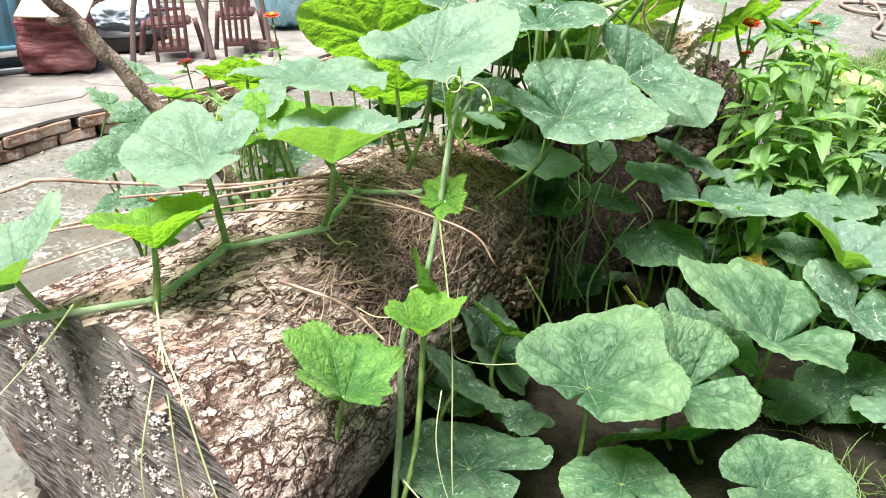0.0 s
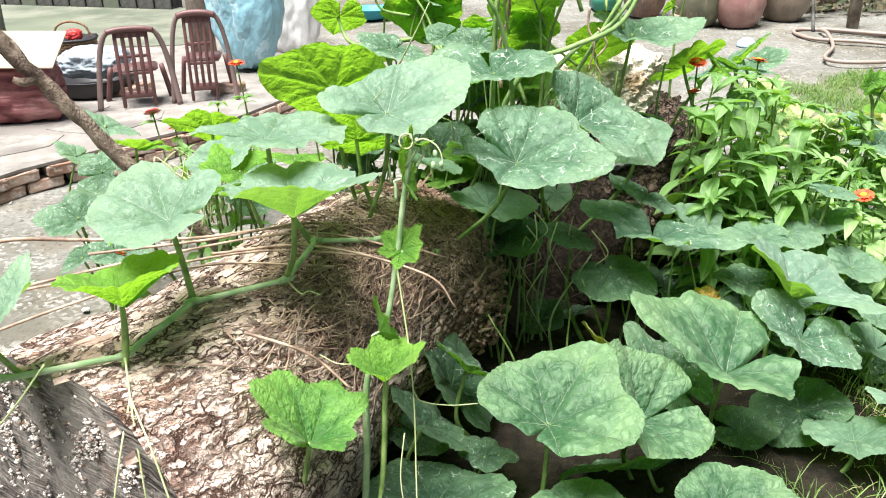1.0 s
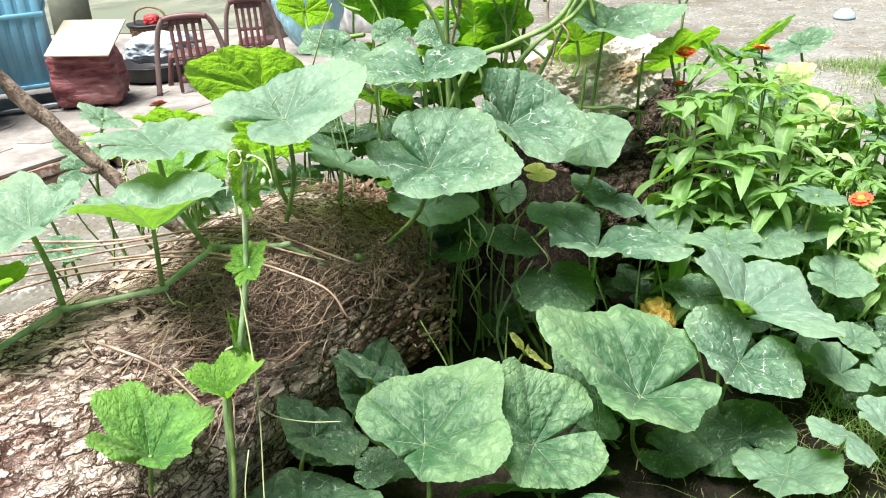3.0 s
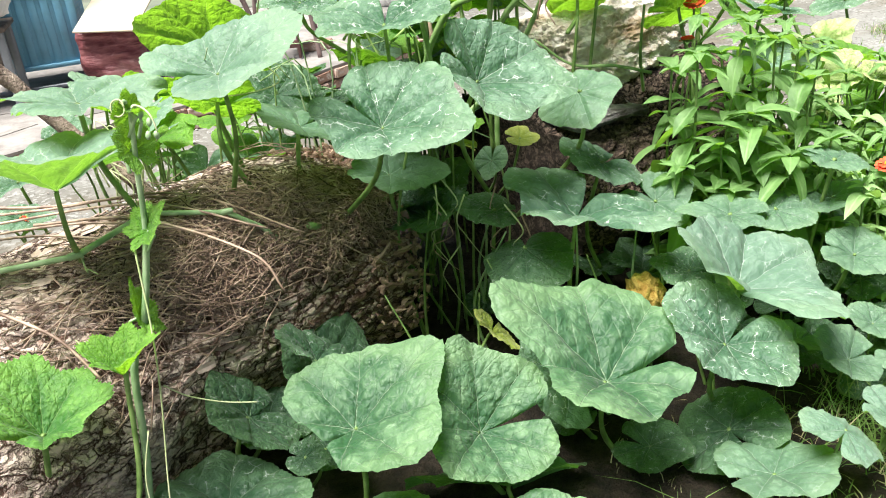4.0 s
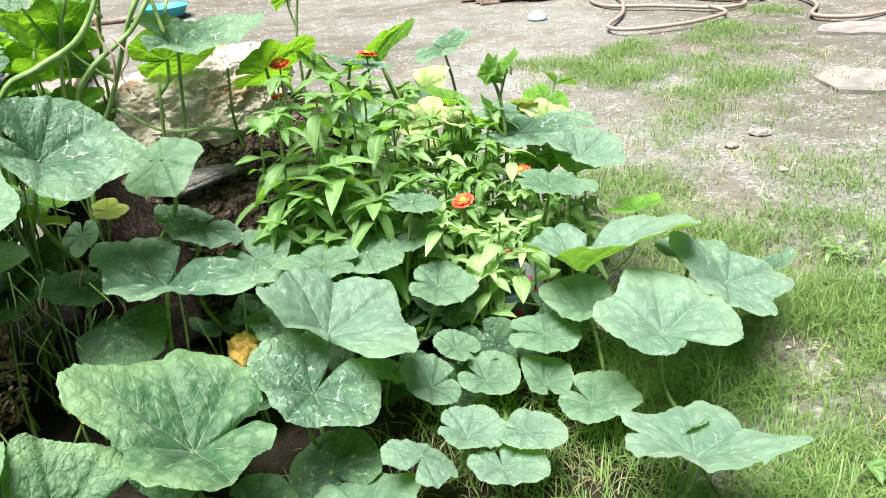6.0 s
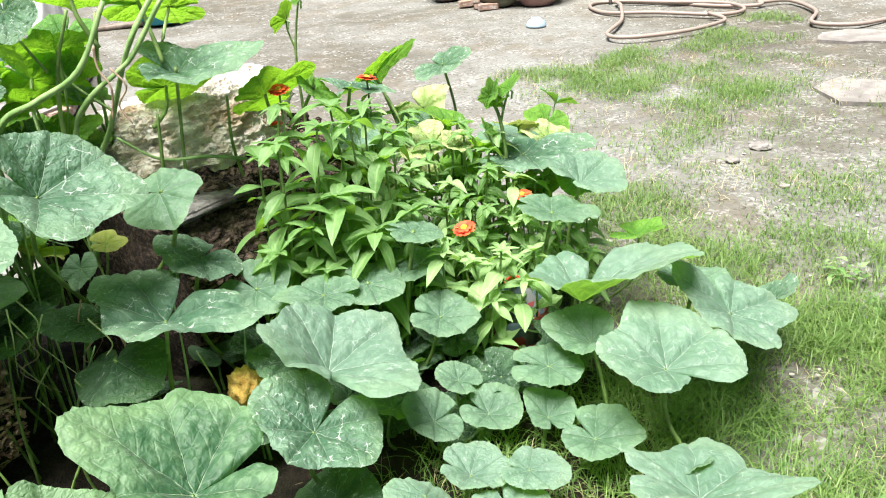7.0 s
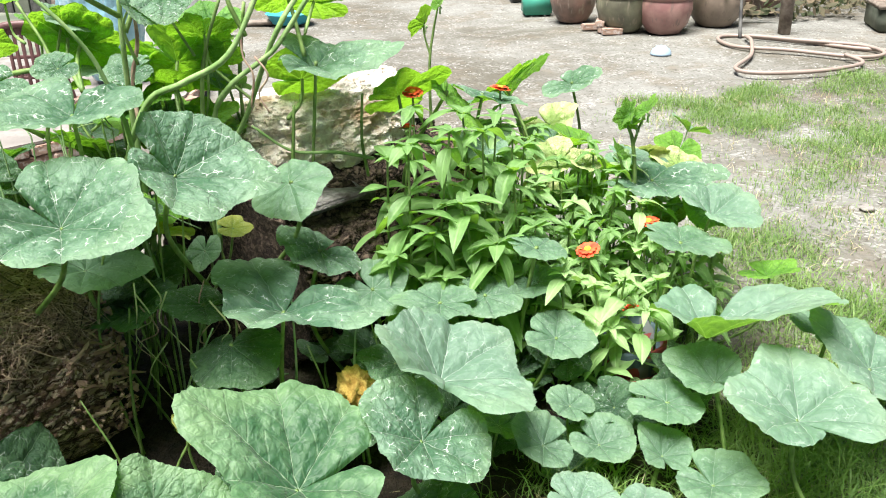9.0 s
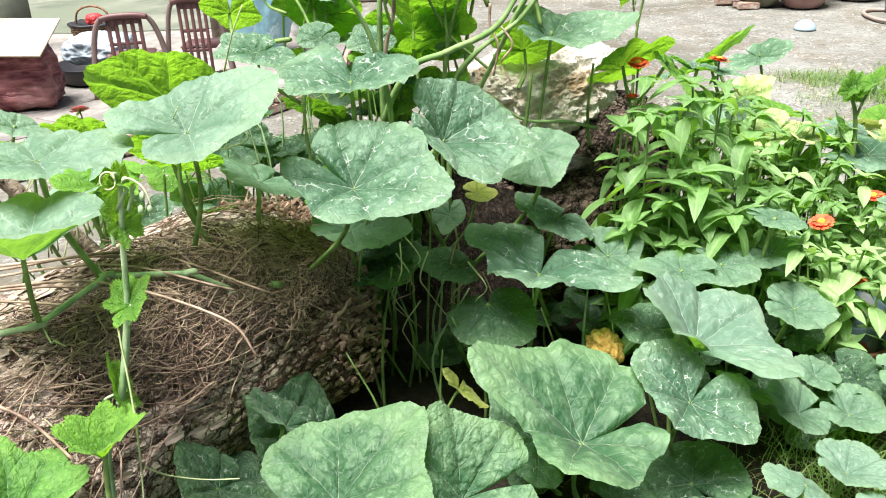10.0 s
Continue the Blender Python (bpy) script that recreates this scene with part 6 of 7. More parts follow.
def build_pebbles():
    rng = random.Random(41)
    ico = bmesh.new()
    bmesh.ops.create_icosphere(ico, subdivisions=1, radius=1)
    iv = [v.co.copy() for v in ico.verts]
    ifc = [[v.index for v in f.verts] for f in ico.faces]
    ico.free()
    verts, faces = [], []
    for i in range(2600):
        x, y = rng.uniform(-3.0, 6.0), 2.2 + 8.0 * rng.random() ** 1.4
        r = rng.uniform(0.003, 0.008) * (2.4 if rng.random() < 0.02 else 1)
        base = len(verts)
        c = Vector((x, y, r * 0.05))
        for v in iv:
            verts.append(c + Vector((v.x * rng.uniform(0.8, 1.3), v.y * rng.uniform(0.8, 1.3), v.z * 0.45)) * r)
        faces += [[base + k for k in f] for f in ifc]
    ob = part_mesh("pebbles", from_arrays("pebbles", verts, faces), M["pebble"], None, "", False)
    tagged(ob, "scattered pale pebbles on the sandy ground", "pebbles", kind="stuff")


def pebble_material():
    n = Net("pebble", 0.9)
    return n.colour(n.mix(n.island(), (0.22, 0.20, 0.17), (0.52, 0.50, 0.46)))


M["pebble"] = pebble_material()
build_pebbles()


# ---- the raised concrete floor and its brick edge ----
FLOOR_Z = 0.13


def slab_bm(outline, z0, z1):
    bm = bmesh.new()
    lo = [bm.verts.new((x, y, z0)) for x, y in outline]
    hi = [bm.verts.new((x, y, z1)) for x, y in outline]
    n = len(outline)
    bm.faces.new(hi)
    bm.faces.new(lo[::-1])
    for i in range(n):
        bm.faces.new((lo[i], lo[(i + 1) % n], hi[(i + 1) % n], hi[i]))
    return bm


EDGE = ((-5.2, 2.55), (-2.45, 3.42), (-2.12, 3.78), (-1.92, 4.10), (-1.62, 4.42), (-1.05, 4.95), (-0.55, 5.9), (-0.7, 7.4))
tagged(part("floor", slab_bm(((-5.2, 2.62), (-2.50, 3.48), (-2.20, 3.84), (-1.99, 4.16), (-1.69, 4.47), (-1.10, 5.02), (-0.60, 5.95), (-0.75, 7.4), (-1.2, 9.2), (-9, 12), (-9, 3.2)), -0.05, FLOOR_Z - 0.016), M["concrete"], None, "", False),
       "concrete base of the raised floor", "floor", kind="structure")
tagged(part("floor_screed", slab_bm(((-5.2, 2.54), *[(x + 0.012, y - 0.012) for x, y in EDGE[1:]], (-1.2, 9.2), (-9, 12), (-9, 3.2)), FLOOR_Z - 0.015, FLOOR_Z), M["concrete"], None, "", False),
       "cracked pale concrete floor raised on brick", "floor", kind="structure")
brick_me = bpy.data.meshes.new("brick")
bm = box_bm(0.185, 0.085, 0.055, 0.006, 2)
bmesh.ops.subdivide_edges(bm, edges=bm.edges[:], cuts=1)
rough_up(bm, 0.005, 30)
bm.to_mesh(brick_me)
bm.free()


def brick_mat():
    n = Net("edge_brick", 0.9)
    o = n.coord()
    c = n.mix(n.chance(), (0.22, 0.13, 0.09), (0.46, 0.33, 0.26))
    c = n.mix(n.ramp(n.noise(o, 26.0, 5.0), 0.5, 0.7), c, (0.50, 0.46, 0.42))
    n.bump(n.noise(o, 90.0, 5.0), 0.7, 0.006)
    return n.colour(c)


brick_me.materials.append(brick_mat())
edge = thing("brick_edging", "two courses of worn bricks along the concrete floor", "kerb", (0, 0, 0), "", "structure")
rng = random.Random(9)
for (x0, y0), (x1, y1) in zip(EDGE[1:], EDGE[2:]):
    d = Vector((x1 - x0, y1 - y0, 0))
    cnt = max(1, round(d.length / 0.195))
    for i in range(cnt):
        for c in range(2):
            ob = new("brick", brick_me)
            ob.parent = edge
            p = Vector((x0, y0, 0)) + d * ((i + 0.5 + 0.45 * c) / cnt)
            ob.matrix_basis = pose(p.x + rng.uniform(-0.012, 0.012), p.y + rng.uniform(-0.012, 0.012), c * 0.060 - 0.004, rng.uniform(-3, 3), rng.uniform(-3, 3), math.degrees(math.atan2(d.y, d.x)) + rng.uniform(-5, 5))

# plates of broken screed on the floor
M["screed"] = speckled("pale_screed", (0.17, 0.158, 0.143), (0.30, 0.28, 0.257), 8.0, 0.9, (0.14, 0.13, 0.12))
plates_root = thing("screed", "broken plates of pale screed on the concrete floor", "floor", (0, 0, 0), "", "structure")
for x, y, sx, sy, t in ((-2.62, 4.05, 0.62, 0.42, 25), (-3.2, 3.7, 0.7, 0.5, 10), (-2.15, 4.5, 0.55, 0.45, 38), (-2.9, 4.6, 0.9, 0.6, 12), (-1.75, 4.95, 0.6, 0.5, 40), (-3.9, 4.3, 0.8, 0.8, 5), (-2.3, 5.15, 0.8, 0.5, 20), (-3.9, 3.5, 0.6, 0.4, 12)):
    bm = bmesh.new()
    n = 9
    ring = [bm.verts.new((sx / 2 * math.cos(6.283 * k / n) * rng.uniform(0.8, 1.2), sy / 2 * math.sin(6.283 * k / n) * rng.uniform(0.8, 1.2), 0)) for k in range(n)]
    face = bm.faces.new(ring)
    ext = bmesh.ops.extrude_face_region(bm, geom=[face])
    bmesh.ops.translate(bm, verts=[g for g in ext["geom"] if isinstance(g, bmesh.types.BMVert)], vec=(0, 0, 0.006))
    bmesh.ops.recalc_face_normals(bm, faces=bm.faces[:])
    ob = part("plate", bm, M["screed"], plates_root, "", False)
    ob.matrix_basis = pose(x, y, FLOOR_Z - 0.002, 0, 0, t)

# ---- things on the concrete floor ----
def plain(name, c, rough=0.55, spec=0.4, wear=0.25, metal=0.0, scale=14.0):
    n = Net(name, rough, spec)
    o = n.coord()
    n.bsdf.inputs["Metallic"].default_value = metal
    n.bump(n.noise(o, scale * 5, 4.0), 0.2, 0.004)
    return n.colour(n.mix(n.math("MULTIPLY", n.ramp(n.noise(o, scale, 5.0), 0.4, 0.75), wear), c, tuple(v * 0.35 + 0.05 for v in c)))


def net_wrap():
    """Thin net pulled tight in creases, with pinkish highlights painted into its colour."""
    n = Net("maroon_net", 0.5, 0.5)
    o = n.coord("Object", (1, 1, 5), (25, 10, 0))
    band = n.noise(o, 5.0, 5.0, 0.6)
    c = n.mix(n.ramp(band, 0.35, 0.7), (0.13, 0.022, 0.03), (0.34, 0.13, 0.13))
    c = n.mix(n.math("MULTIPLY", n.ramp(n.noise(n.coord(), 4.0, 3.0), 0.5, 0.7), 0.5), c, (0.42, 0.24, 0.22))
    n.bump(band, 0.9, 0.03)
    return n.colour(c)


def creased(name, c, pale):
    """Thin crumpled sheet plastic, the highlights along its creases painted pale."""
    n = Net(name, 0.45, 0.5)
    o = n.coord("Object", (1, 1, 0.6), (20, 15, 0))
    ridge = n.math("ABSOLUTE", n.math("SUBTRACT", n.noise(o, 5.0, 3.0), 0.5))
    small = n.math("ABSOLUTE", n.math("SUBTRACT", n.noise(o, 15.0, 3.0), 0.5))
    h = n.math("ADD", ridge, n.math("MULTIPLY", small, 0.4))
    n.bump(h, 0.8, 0.06)
    return n.colour(n.mix(n.ramp(ridge, 0.0, 0.035, 0.6, 0.0), c, pale))


M["blue_paint"] = plain("blue_enamel", (0.16, 0.40, 0.55), 0.45, 0.5, 0.3)
M["grey_metal"] = plain("grey_metal", (0.26, 0.28, 0.30), 0.5, 0.5, 0.5, 0.3)
M["white_sack"] = plain("white_sack", (0.74, 0.74, 0.73), 0.7, 0.3, 0.3)
M["maroon"] = plain("maroon_plastic", (0.115, 0.050, 0.048), 0.5, 0.5, 0.3)
M["maroon_wrap"] = net_wrap()
M["card"] = plain("cardboard", (0.46, 0.40, 0.30), 0.85, 0.2, 0.1)
M["black"] = plain("black_plastic", (0.025, 0.025, 0.028), 0.45)
M["blue_bag"] = creased("light_blue_plastic", (0.25, 0.47, 0.56), (0.55, 0.68, 0.72))
M["clear_bag"] = creased("crumpled_plastic", (0.30, 0.36, 0.41), (0.46, 0.51, 0.56))
M["red"] = plain("red_plastic", (0.55, 0.04, 0.04), 0.45)
M["teal"] = plain("teal_plastic", (0.06, 0.40, 0.52), 0.4)
M["green_plastic"] = plain("green_plastic", (0.05, 0.28, 0.20), 0.45)
M["wicker"] = speckled("brown_wicker", (0.10, 0.06, 0.035), (0.30, 0.20, 0.12), 40.0, 0.8)
M["hose"] = plain("faded_hose", (0.30, 0.235, 0.20), 0.5, 0.4, 0.3)
M["old_wood"] = speckled("old_timber", (0.11, 0.085, 0.068), (0.27, 0.23, 0.19), 10.0, 0.85)
M["dark_wood"] = speckled("dark_timber", (0.035, 0.035, 0.035), (0.12, 0.12, 0.11), 8.0, 0.85)


def bar(name, a, b, w, mat, parent, depth=None):
    """A straight bar of square section between two points."""
    a, b = Vector(a), Vector(b)
    d = b - a
    bm = box_bm(w, depth or w, d.length, min(w, depth or w) * 0.2, 1)
    ob = part(name, bm, mat, parent, "", False)
    ob.matrix_basis = Matrix.Translation(a) @ d.to_track_quat("Z", "Y").to_matrix().to_4x4()
    return ob


def blue_cage():
    root = thing("blue_cabinet", "blue slatted metal cabinet on a grey steel stand", "cabinet", (-2.79, 5.06, FLOOR_Z), "", "", 28)
    w, d, z0, z1 = 0.62, 0.50, 0.14, 0.98
    for x in (-w / 2, w / 2):
        for y in (-d / 2, d / 2):
            bar("leg", (x, y, 0), (x, y, z0), 0.04, M["grey_metal"], root)
    bar("rail", (-w / 2, -d / 2, 0.03), (w / 2, -d / 2, 0.03), 0.025, M["grey_metal"], root)
    bar("rail", (-w / 2, d / 2, 0.08), (w / 2, d / 2, 0.08), 0.025, M["grey_metal"], root)
    bar("rail", (w / 2, -d / 2, 0.08), (w / 2, d / 2, 0.08), 0.025, M["grey_metal"], root)
    body = part("body", box_bm(w - 0.03, d - 0.03, z1 - z0, 0.006, 1, (0, 0, z0)), M["blue_paint"], root)
    for k in range(9):
        x = -w / 2 + 0.03 + k * (w - 0.06) / 8
        part("slat", box_bm(0.045, 0.014, z1 - z0 - 0.03, 0.003, 1, (x, -d / 2 + 0.012, z0 + 0.015)), M["blue_paint"], root)
    for k in range(7):
        y = -d / 2 + 0.04 + k * (d - 0.08) / 6
        part("slat", box_bm(0.014, 0.045, z1 - z0 - 0.03, 0.003, 1, (w / 2 - 0.012, y, z0 + 0.015)), M["blue_paint"], root)
    for z in (z0, z0 + 0.42, z1 - 0.02):
        part("band", box_bm(w + 0.014, d + 0.014, 0.028, 0.004, 1, (0, 0, z)), M["blue_paint"], root)


blue_cage()


def side_table():
    root = thing("work_table", "grey metal table with a stained top", "table", (-2.88, 4.52, FLOOR_Z), "", "", 28)
    for x in (-0.25, 0.25):
        for y in (-0.14, 0.14):
            bar("leg", (x, y, 0), (x, y, 0.44), 0.045, M["grey_metal"], root)
    part("side_panel", box_bm(0.46, 0.24, 0.20, 0.008, 1, (0, 0, 0.23)), M["old_wood"], root)
    part("tabletop", box_bm(0.58, 0.36, 0.03, 0.006, 1, (0, 0, 0.44)), M["old_wood"], root)


side_table()


def sack(name, at, size, mat, label, seed, folds=9, category="sack", turn=0, crease=1.0, narrow=0.0, square=3):
    """A slumped, creased bag."""
    bm = bmesh.new()
    bmesh.ops.create_icosphere(bm, subdivisions=5, radius=1)
    for v in bm.verts:
        d = v.co.copy()
        sq = (abs(d.x) ** square + abs(d.y) ** square + abs(d.z) ** square) ** (1 / square)
        d = d / sq
        k = 0.10 * noise.noise(d * 2.0 + Vector((seed, 0, 0))) - 0.16 * crease * abs(noise.noise(Vector((d.x * 2.4, d.y * 2.4, d.z * folds * 0.25 + seed)))) - 0.09 * crease * abs(noise.noise(d * 5.5 + Vector((0, seed, 0)))) + 0.03 * noise.noise(d * 14)
        d *= 1 + k
        d.x *= 1 - narrow * (0.5 - 0.5 * d.z)
        d.y *= 1 - narrow * (0.5 - 0.5 * d.z)
        v.co = Vector((d.x * size[0] / 2, d.y * size[1] / 2, max(-1.0, d.z) * size[2] / 2 + size[2] / 2))
    ob = part(name, bm, mat)
    ob.matrix_basis = pose(*at, 0, 0, turn)
    return tagged(ob, label, category)


sack("sack", (-2.80, 4.52, FLOOR_Z + 0.47), (0.60, 0.38, 0.54), M["white_sack"], "bulging white woven sack lying on the table", 1.0, 14)
sack("wrapped_bale", (-2.25, 5.08, FLOOR_Z), (0.40, 0.34, 0.38), M["maroon_wrap"], "maroon net-wrapped bale on the concrete floor", 4.0, 9, "bale", 12, 0.8, -0.10, 6)
card = part("cardboard_sheet", box_bm(0.39, 0.36, 0.012, 0.003, 1), M["card"])
card.matrix_basis = pose(-2.17, 5.00, FLOOR_Z + 0.415, 24, 2, 3)
tagged(card, "flat sheet of pale cardboard leaning on the bale", "cardboard")
sack("plastic_bag", (-2.05, 5.72, FLOOR_Z + 0.10), (0.46, 0.36, 0.20), M["clear_bag"], "crumpled bluish plastic bag in a black tub", 7.0, 12, "bag")
tub = thing("tub", "low black rubber tub on the concrete floor", "tub", (-2.08, 5.72, FLOOR_Z))
part("body", lathe_bm([(0.20, 0), (0.25, 0.02), (0.27, 0.10), (0.28, 0.115), (0.265, 0.115), (0.24, 0.03), (0.0, 0.03)], 40), M["black"], tub)


BASKET = (-2.51, 6.63, FLOOR_Z)


def basket():
    root = thing("wicker_basket", "round brown wicker basket lined with a black bag", "basket", BASKET)
    for k in range(10):
        z = 0.02 + k * 0.028
        r = 0.19 + 0.04 * k / 9
        pts = [((r + 0.006 * (1 if (j + k) % 2 else -1)) * math.cos(6.2832 * j / 28), (r + 0.006 * (1 if (j + k) % 2 else -1)) * math.sin(6.2832 * j / 28), z) for j in range(29)]
        v, f = tube_arrays([Vector(p) for p in pts], 0.015, 0.015, 6)
        part_mesh("strand", from_arrays("strand", v, f), M["wicker"], root)
    part("base", lathe_bm([(0.18, 0), (0.185, 0.02), (0.0, 0.021)], 28), M["wicker"], root)
    part("liner", rough_up(lathe_bm([(0.20, 0.05), (0.235, 0.28), (0.265, 0.30), (0.22, 0.31), (0.15, 0.27), (0.0, 0.26)], 40), 0.015, 12), M["black"], root, "black plastic liner")
    tube("handle", [(-0.2, 0, 0.28), (-0.15, 0, 0.42), (0, 0, 0.47), (0.15, 0, 0.42), (0.2, 0, 0.28)], 0.012, 0.012, M["wicker"], root, 6, 8)
    root.matrix_basis = pose(*BASKET) @ Matrix.Scale(0.70, 4)


basket()
sack("red_bag", (BASKET[0] + 0.02, BASKET[1] - 0.02, FLOOR_Z + 0.19), (0.12, 0.10, 0.09), M["red"], "small red bag lying in the basket", 9.0, 8, "bag")


def child_chair():
    root = thing("plastic_chair", "small dusty maroon plastic chair with a slotted back", "chair", (0, 0, 0), "maroon plastic chairs")
    w, h, seat = 0.30, 0.56, 0.25
    part("seat", box_bm(w - 0.04, 0.26, 0.022, 0.01, 2, (0, -0.12, seat)), M["maroon"], root)
    for s in (-1, 1):
        v, f = tube_arrays(glide([(s * 0.23, 0.05, 0.0), (s * 0.215, 0.035, 0.16), (s * 0.195, 0.03, 0.33), (s * 0.165, 0.045, 0.47), (s * 0.125, 0.055, 0.545), (s * 0.06, 0.058, h)], 6), 0.018, 0.016, 8)
        part_mesh("arm", from_arrays("arm", [Vector((q[0], q[1] * 0.75, q[2])) for q in v], f), M["maroon_dusty"], root, "dusty greyed outer arm")
        tube("leg", [(s * 0.19, -0.25, 0), (s * 0.15, -0.22, seat)], 0.018, 0.016, M["maroon"], root, 4, 8)
        part("stile", box_bm(0.022, 0.018, h - 0.02, 0.005, 1, (s * 0.088, 0.045, 0.01)), M["maroon"], root)
    tube("top_rail", [(-0.13, 0.055, h - 0.016), (-0.06, 0.058, h), (0.06, 0.058, h), (0.13, 0.055, h - 0.016)], 0.021, 0.021, M["maroon"], root, 6, 8)
    for k in range(3):
        part("slat", box_bm(0.024, 0.012, h - 0.13, 0.004, 1, (-0.045 + 0.045 * k, 0.045, 0.10)), M["maroon"], root)
    for z, t in ((0.075, 0.05), (0.24, 0.022), (0.36, 0.022), (h - 0.06, 0.05)):
        part("cross_rail", box_bm(0.18, 0.012, t, 0.004, 1, (0, 0.044, z)), M["maroon"], root)
    return root


M["maroon_dusty"] = plain("dusty_maroon_plastic", (0.19, 0.135, 0.125), 0.6, 0.4, 0.4)
chair = child_chair()
chair.matrix_basis = pose(-1.66, 5.30, FLOOR_Z, 0, 0, 196) @ Matrix.Diagonal((1.02, 0.9, 0.86, 1))
copy_thing(chair, pose(-1.28, 5.42, FLOOR_Z, 0, 0, 188) @ Matrix.Diagonal((0.84, 1.0, 1.14, 1)))
sack("blue_bag", (-1.14, 6.32, FLOOR_Z), (0.62, 0.48, 0.98), M["blue_bag"], "tall light-blue plastic sack standing by the post", 12.0, 4, "sack", 0, 0.7, 0.30)
sack("white_bag", (-0.92, 7.1, 0), (0.45, 0.4, 1.05), M["white_sack"], "upright white printed sack behind the blue one", 14.0, 7)
post = part("wooden_post", rough_up(lathe_bm([(0.10, 0), (0.095, 0.5), (0.10, 1.2), (0.09, 2.4)], 18), 0.012, 5), M["old_wood"])
post.location = (-1.62, 6.95, FLOOR_Z)
tagged(post, "thick weathered timber post on the concrete floor", "post")
for x, y, t in ((-1.86, 5.62, 10), (-1.80, 5.70, 40), (-1.20, 5.62, 12), (-1.17, 5.66, 5)):
    ob = new("loose_brick", brick_me)
    ob.matrix_basis = pose(x, y, FLOOR_Z, 0, 0, t)
    tagged(ob, "loose red brick lying on the concrete floor", "brick", "loose bricks")
# old machine panel behind the bale
panel = part("panel", rough_up(box_bm(0.30, 0.03, 0.80, 0.012, 2), 0.01, 6), M["moss_concrete"])
panel.matrix_basis = pose(-3.14, 6.6, FLOOR_Z, -10, 0, 25)
tagged(panel, "curved grey-green plastic panel leaning on the wall", "panel")

# the shed's far wall, with its plank face and dark doorway
wall = thing("wall", "dark weathered plank wall behind the concrete floor", "wall", (0, 0, 0), "", "structure")
part("core", slab_bm(((-9.5, 11.9), (-2.5, 9.55), (-2.45, 9.72), (-9.45, 12.1)), 0, 2.6), M["dark_wood"], wall, "", False)
a, b = Vector((-9.45, 11.84, 0)), Vector((-2.5, 9.5, 0))
for i in range(34):
    p = a.lerp(b, (i + 0.5) / 34)
    ob = part("plank", box_bm(0.195, 0.022, 2.45 + rng.uniform(-0.1, 0.1), 0.004, 1), M["moss_concrete"] if i % 5 == 0 else M["dark_wood"], wall, "", False)
    ob.matrix_basis = pose(p.x, p.y, 0.10, 0, 0, math.degrees(math.atan2(b.y - a.y, b.x - a.x)))
tagged(part("ramp", slab_bm(((-9, 8.2), (-2.9, 7.3), (-1.8, 7.4), (-2.3, 9.6), (-9, 11.9)), 0.05, FLOOR_Z + 0.008), M["moss_concrete"], None, "", False), "mossy grey concrete apron before the wall", "floor", kind="structure")

# fence and clutter across the yard's far end
fence = thing("fence", "rusty mesh fence on timber posts at the yard's end", "fence", (0, 0, 0))
M["wire"] = plain("rusty_wire", (0.20, 0.19, 0.18), 0.6, 0.4, 0.5, 0.4)
for k in range(7):
    x = -2.3 + k * 0.75
    bar("post", (x, 13.2 + 0.1 * k, 0), (x, 13.2 + 0.1 * k, 1.5), 0.08, M["old_wood"], fence)
v, f = [], []
for k in range(56):
    x0 = -2.3 + k * 0.08
    for s in (1, -1):
        vv, ff = tube_arrays([Vector((x0, 13.2 + 0.133 * (x0 + 2.3), 0.05)), Vector((x0 + s * 0.7, 13.2 + 0.133 * (x0 + s * 0.7 + 2.3), 1.4))], 0.004, 0.004, 3, 0, len(v))
        v += vv
        f += ff
part_mesh("mesh", from_arrays("mesh", v, f), M["wire"], fence)
basin = thing("basin", "shallow turquoise plastic basin on the sandy ground", "basin", (-0.40, 9.55, 0))
part("body", lathe_bm([(0.17, 0), (0.19, 0.01), (0.235, 0.10), (0.25, 0.105), (0.225, 0.098), (0.18, 0.02), (0.0, 0.02)], 40), M["teal"], basin)
plank = part("plank", box_bm(1.1, 0.14, 0.04, 0.006, 1), M["old_wood"])
plank.matrix_basis = pose(-0.95, 9.45, 0.0, 0, 0, 12)
tagged(plank, "weathered plank lying on the ground by the basin", "plank")
tyre = thing("tyre", "black tyre lying flat at the yard's far end", "tyre", (0.30, 12.6, 0))
part("rubber", lathe_bm([(0.20, 0.02), (0.30, 0.0), (0.36, 0.05), (0.36, 0.12), (0.30, 0.17), (0.20, 0.15), (0.2, 0.02)], 40), M["black"], tyre)

# ---- pots, hose and timber on the far side ----
def glazed(name, a, b, c):
    n = Net(name, 0.42, 0.5)
    o = n.coord()
    col = n.mix(n.ramp(n.noise(o, 4.0, 5.0), 0.35, 0.65), a, b)
    col = n.mix(n.math("MULTIPLY", n.ramp(n.noise(n.coord("Object", (3, 3, 0.6)), 9.0, 4.0), 0.55, 0.7), 0.7), col, c)
    n.feed(n.bsdf.inputs["Roughness"], n.ramp(n.noise(o, 12.0, 3.0), 0.3, 0.7, 0.3, 0.65))
    return n.colour(col)


GLAZE = [glazed("brown_glaze", (0.10, 0.075, 0.06), (0.27, 0.16, 0.13), (0.33, 0.27, 0.22)), glazed("green_glaze", (0.085, 0.08, 0.055), (0.17, 0.17, 0.11), (0.26, 0.22, 0.16)),
         glazed("rose_glaze", (0.24, 0.12, 0.11), (0.38, 0.23, 0.20), (0.18, 0.13, 0.11)), glazed("olive_glaze", (0.17, 0.13, 0.10), (0.29, 0.23, 0.18), (0.12, 0.10, 0.07))]
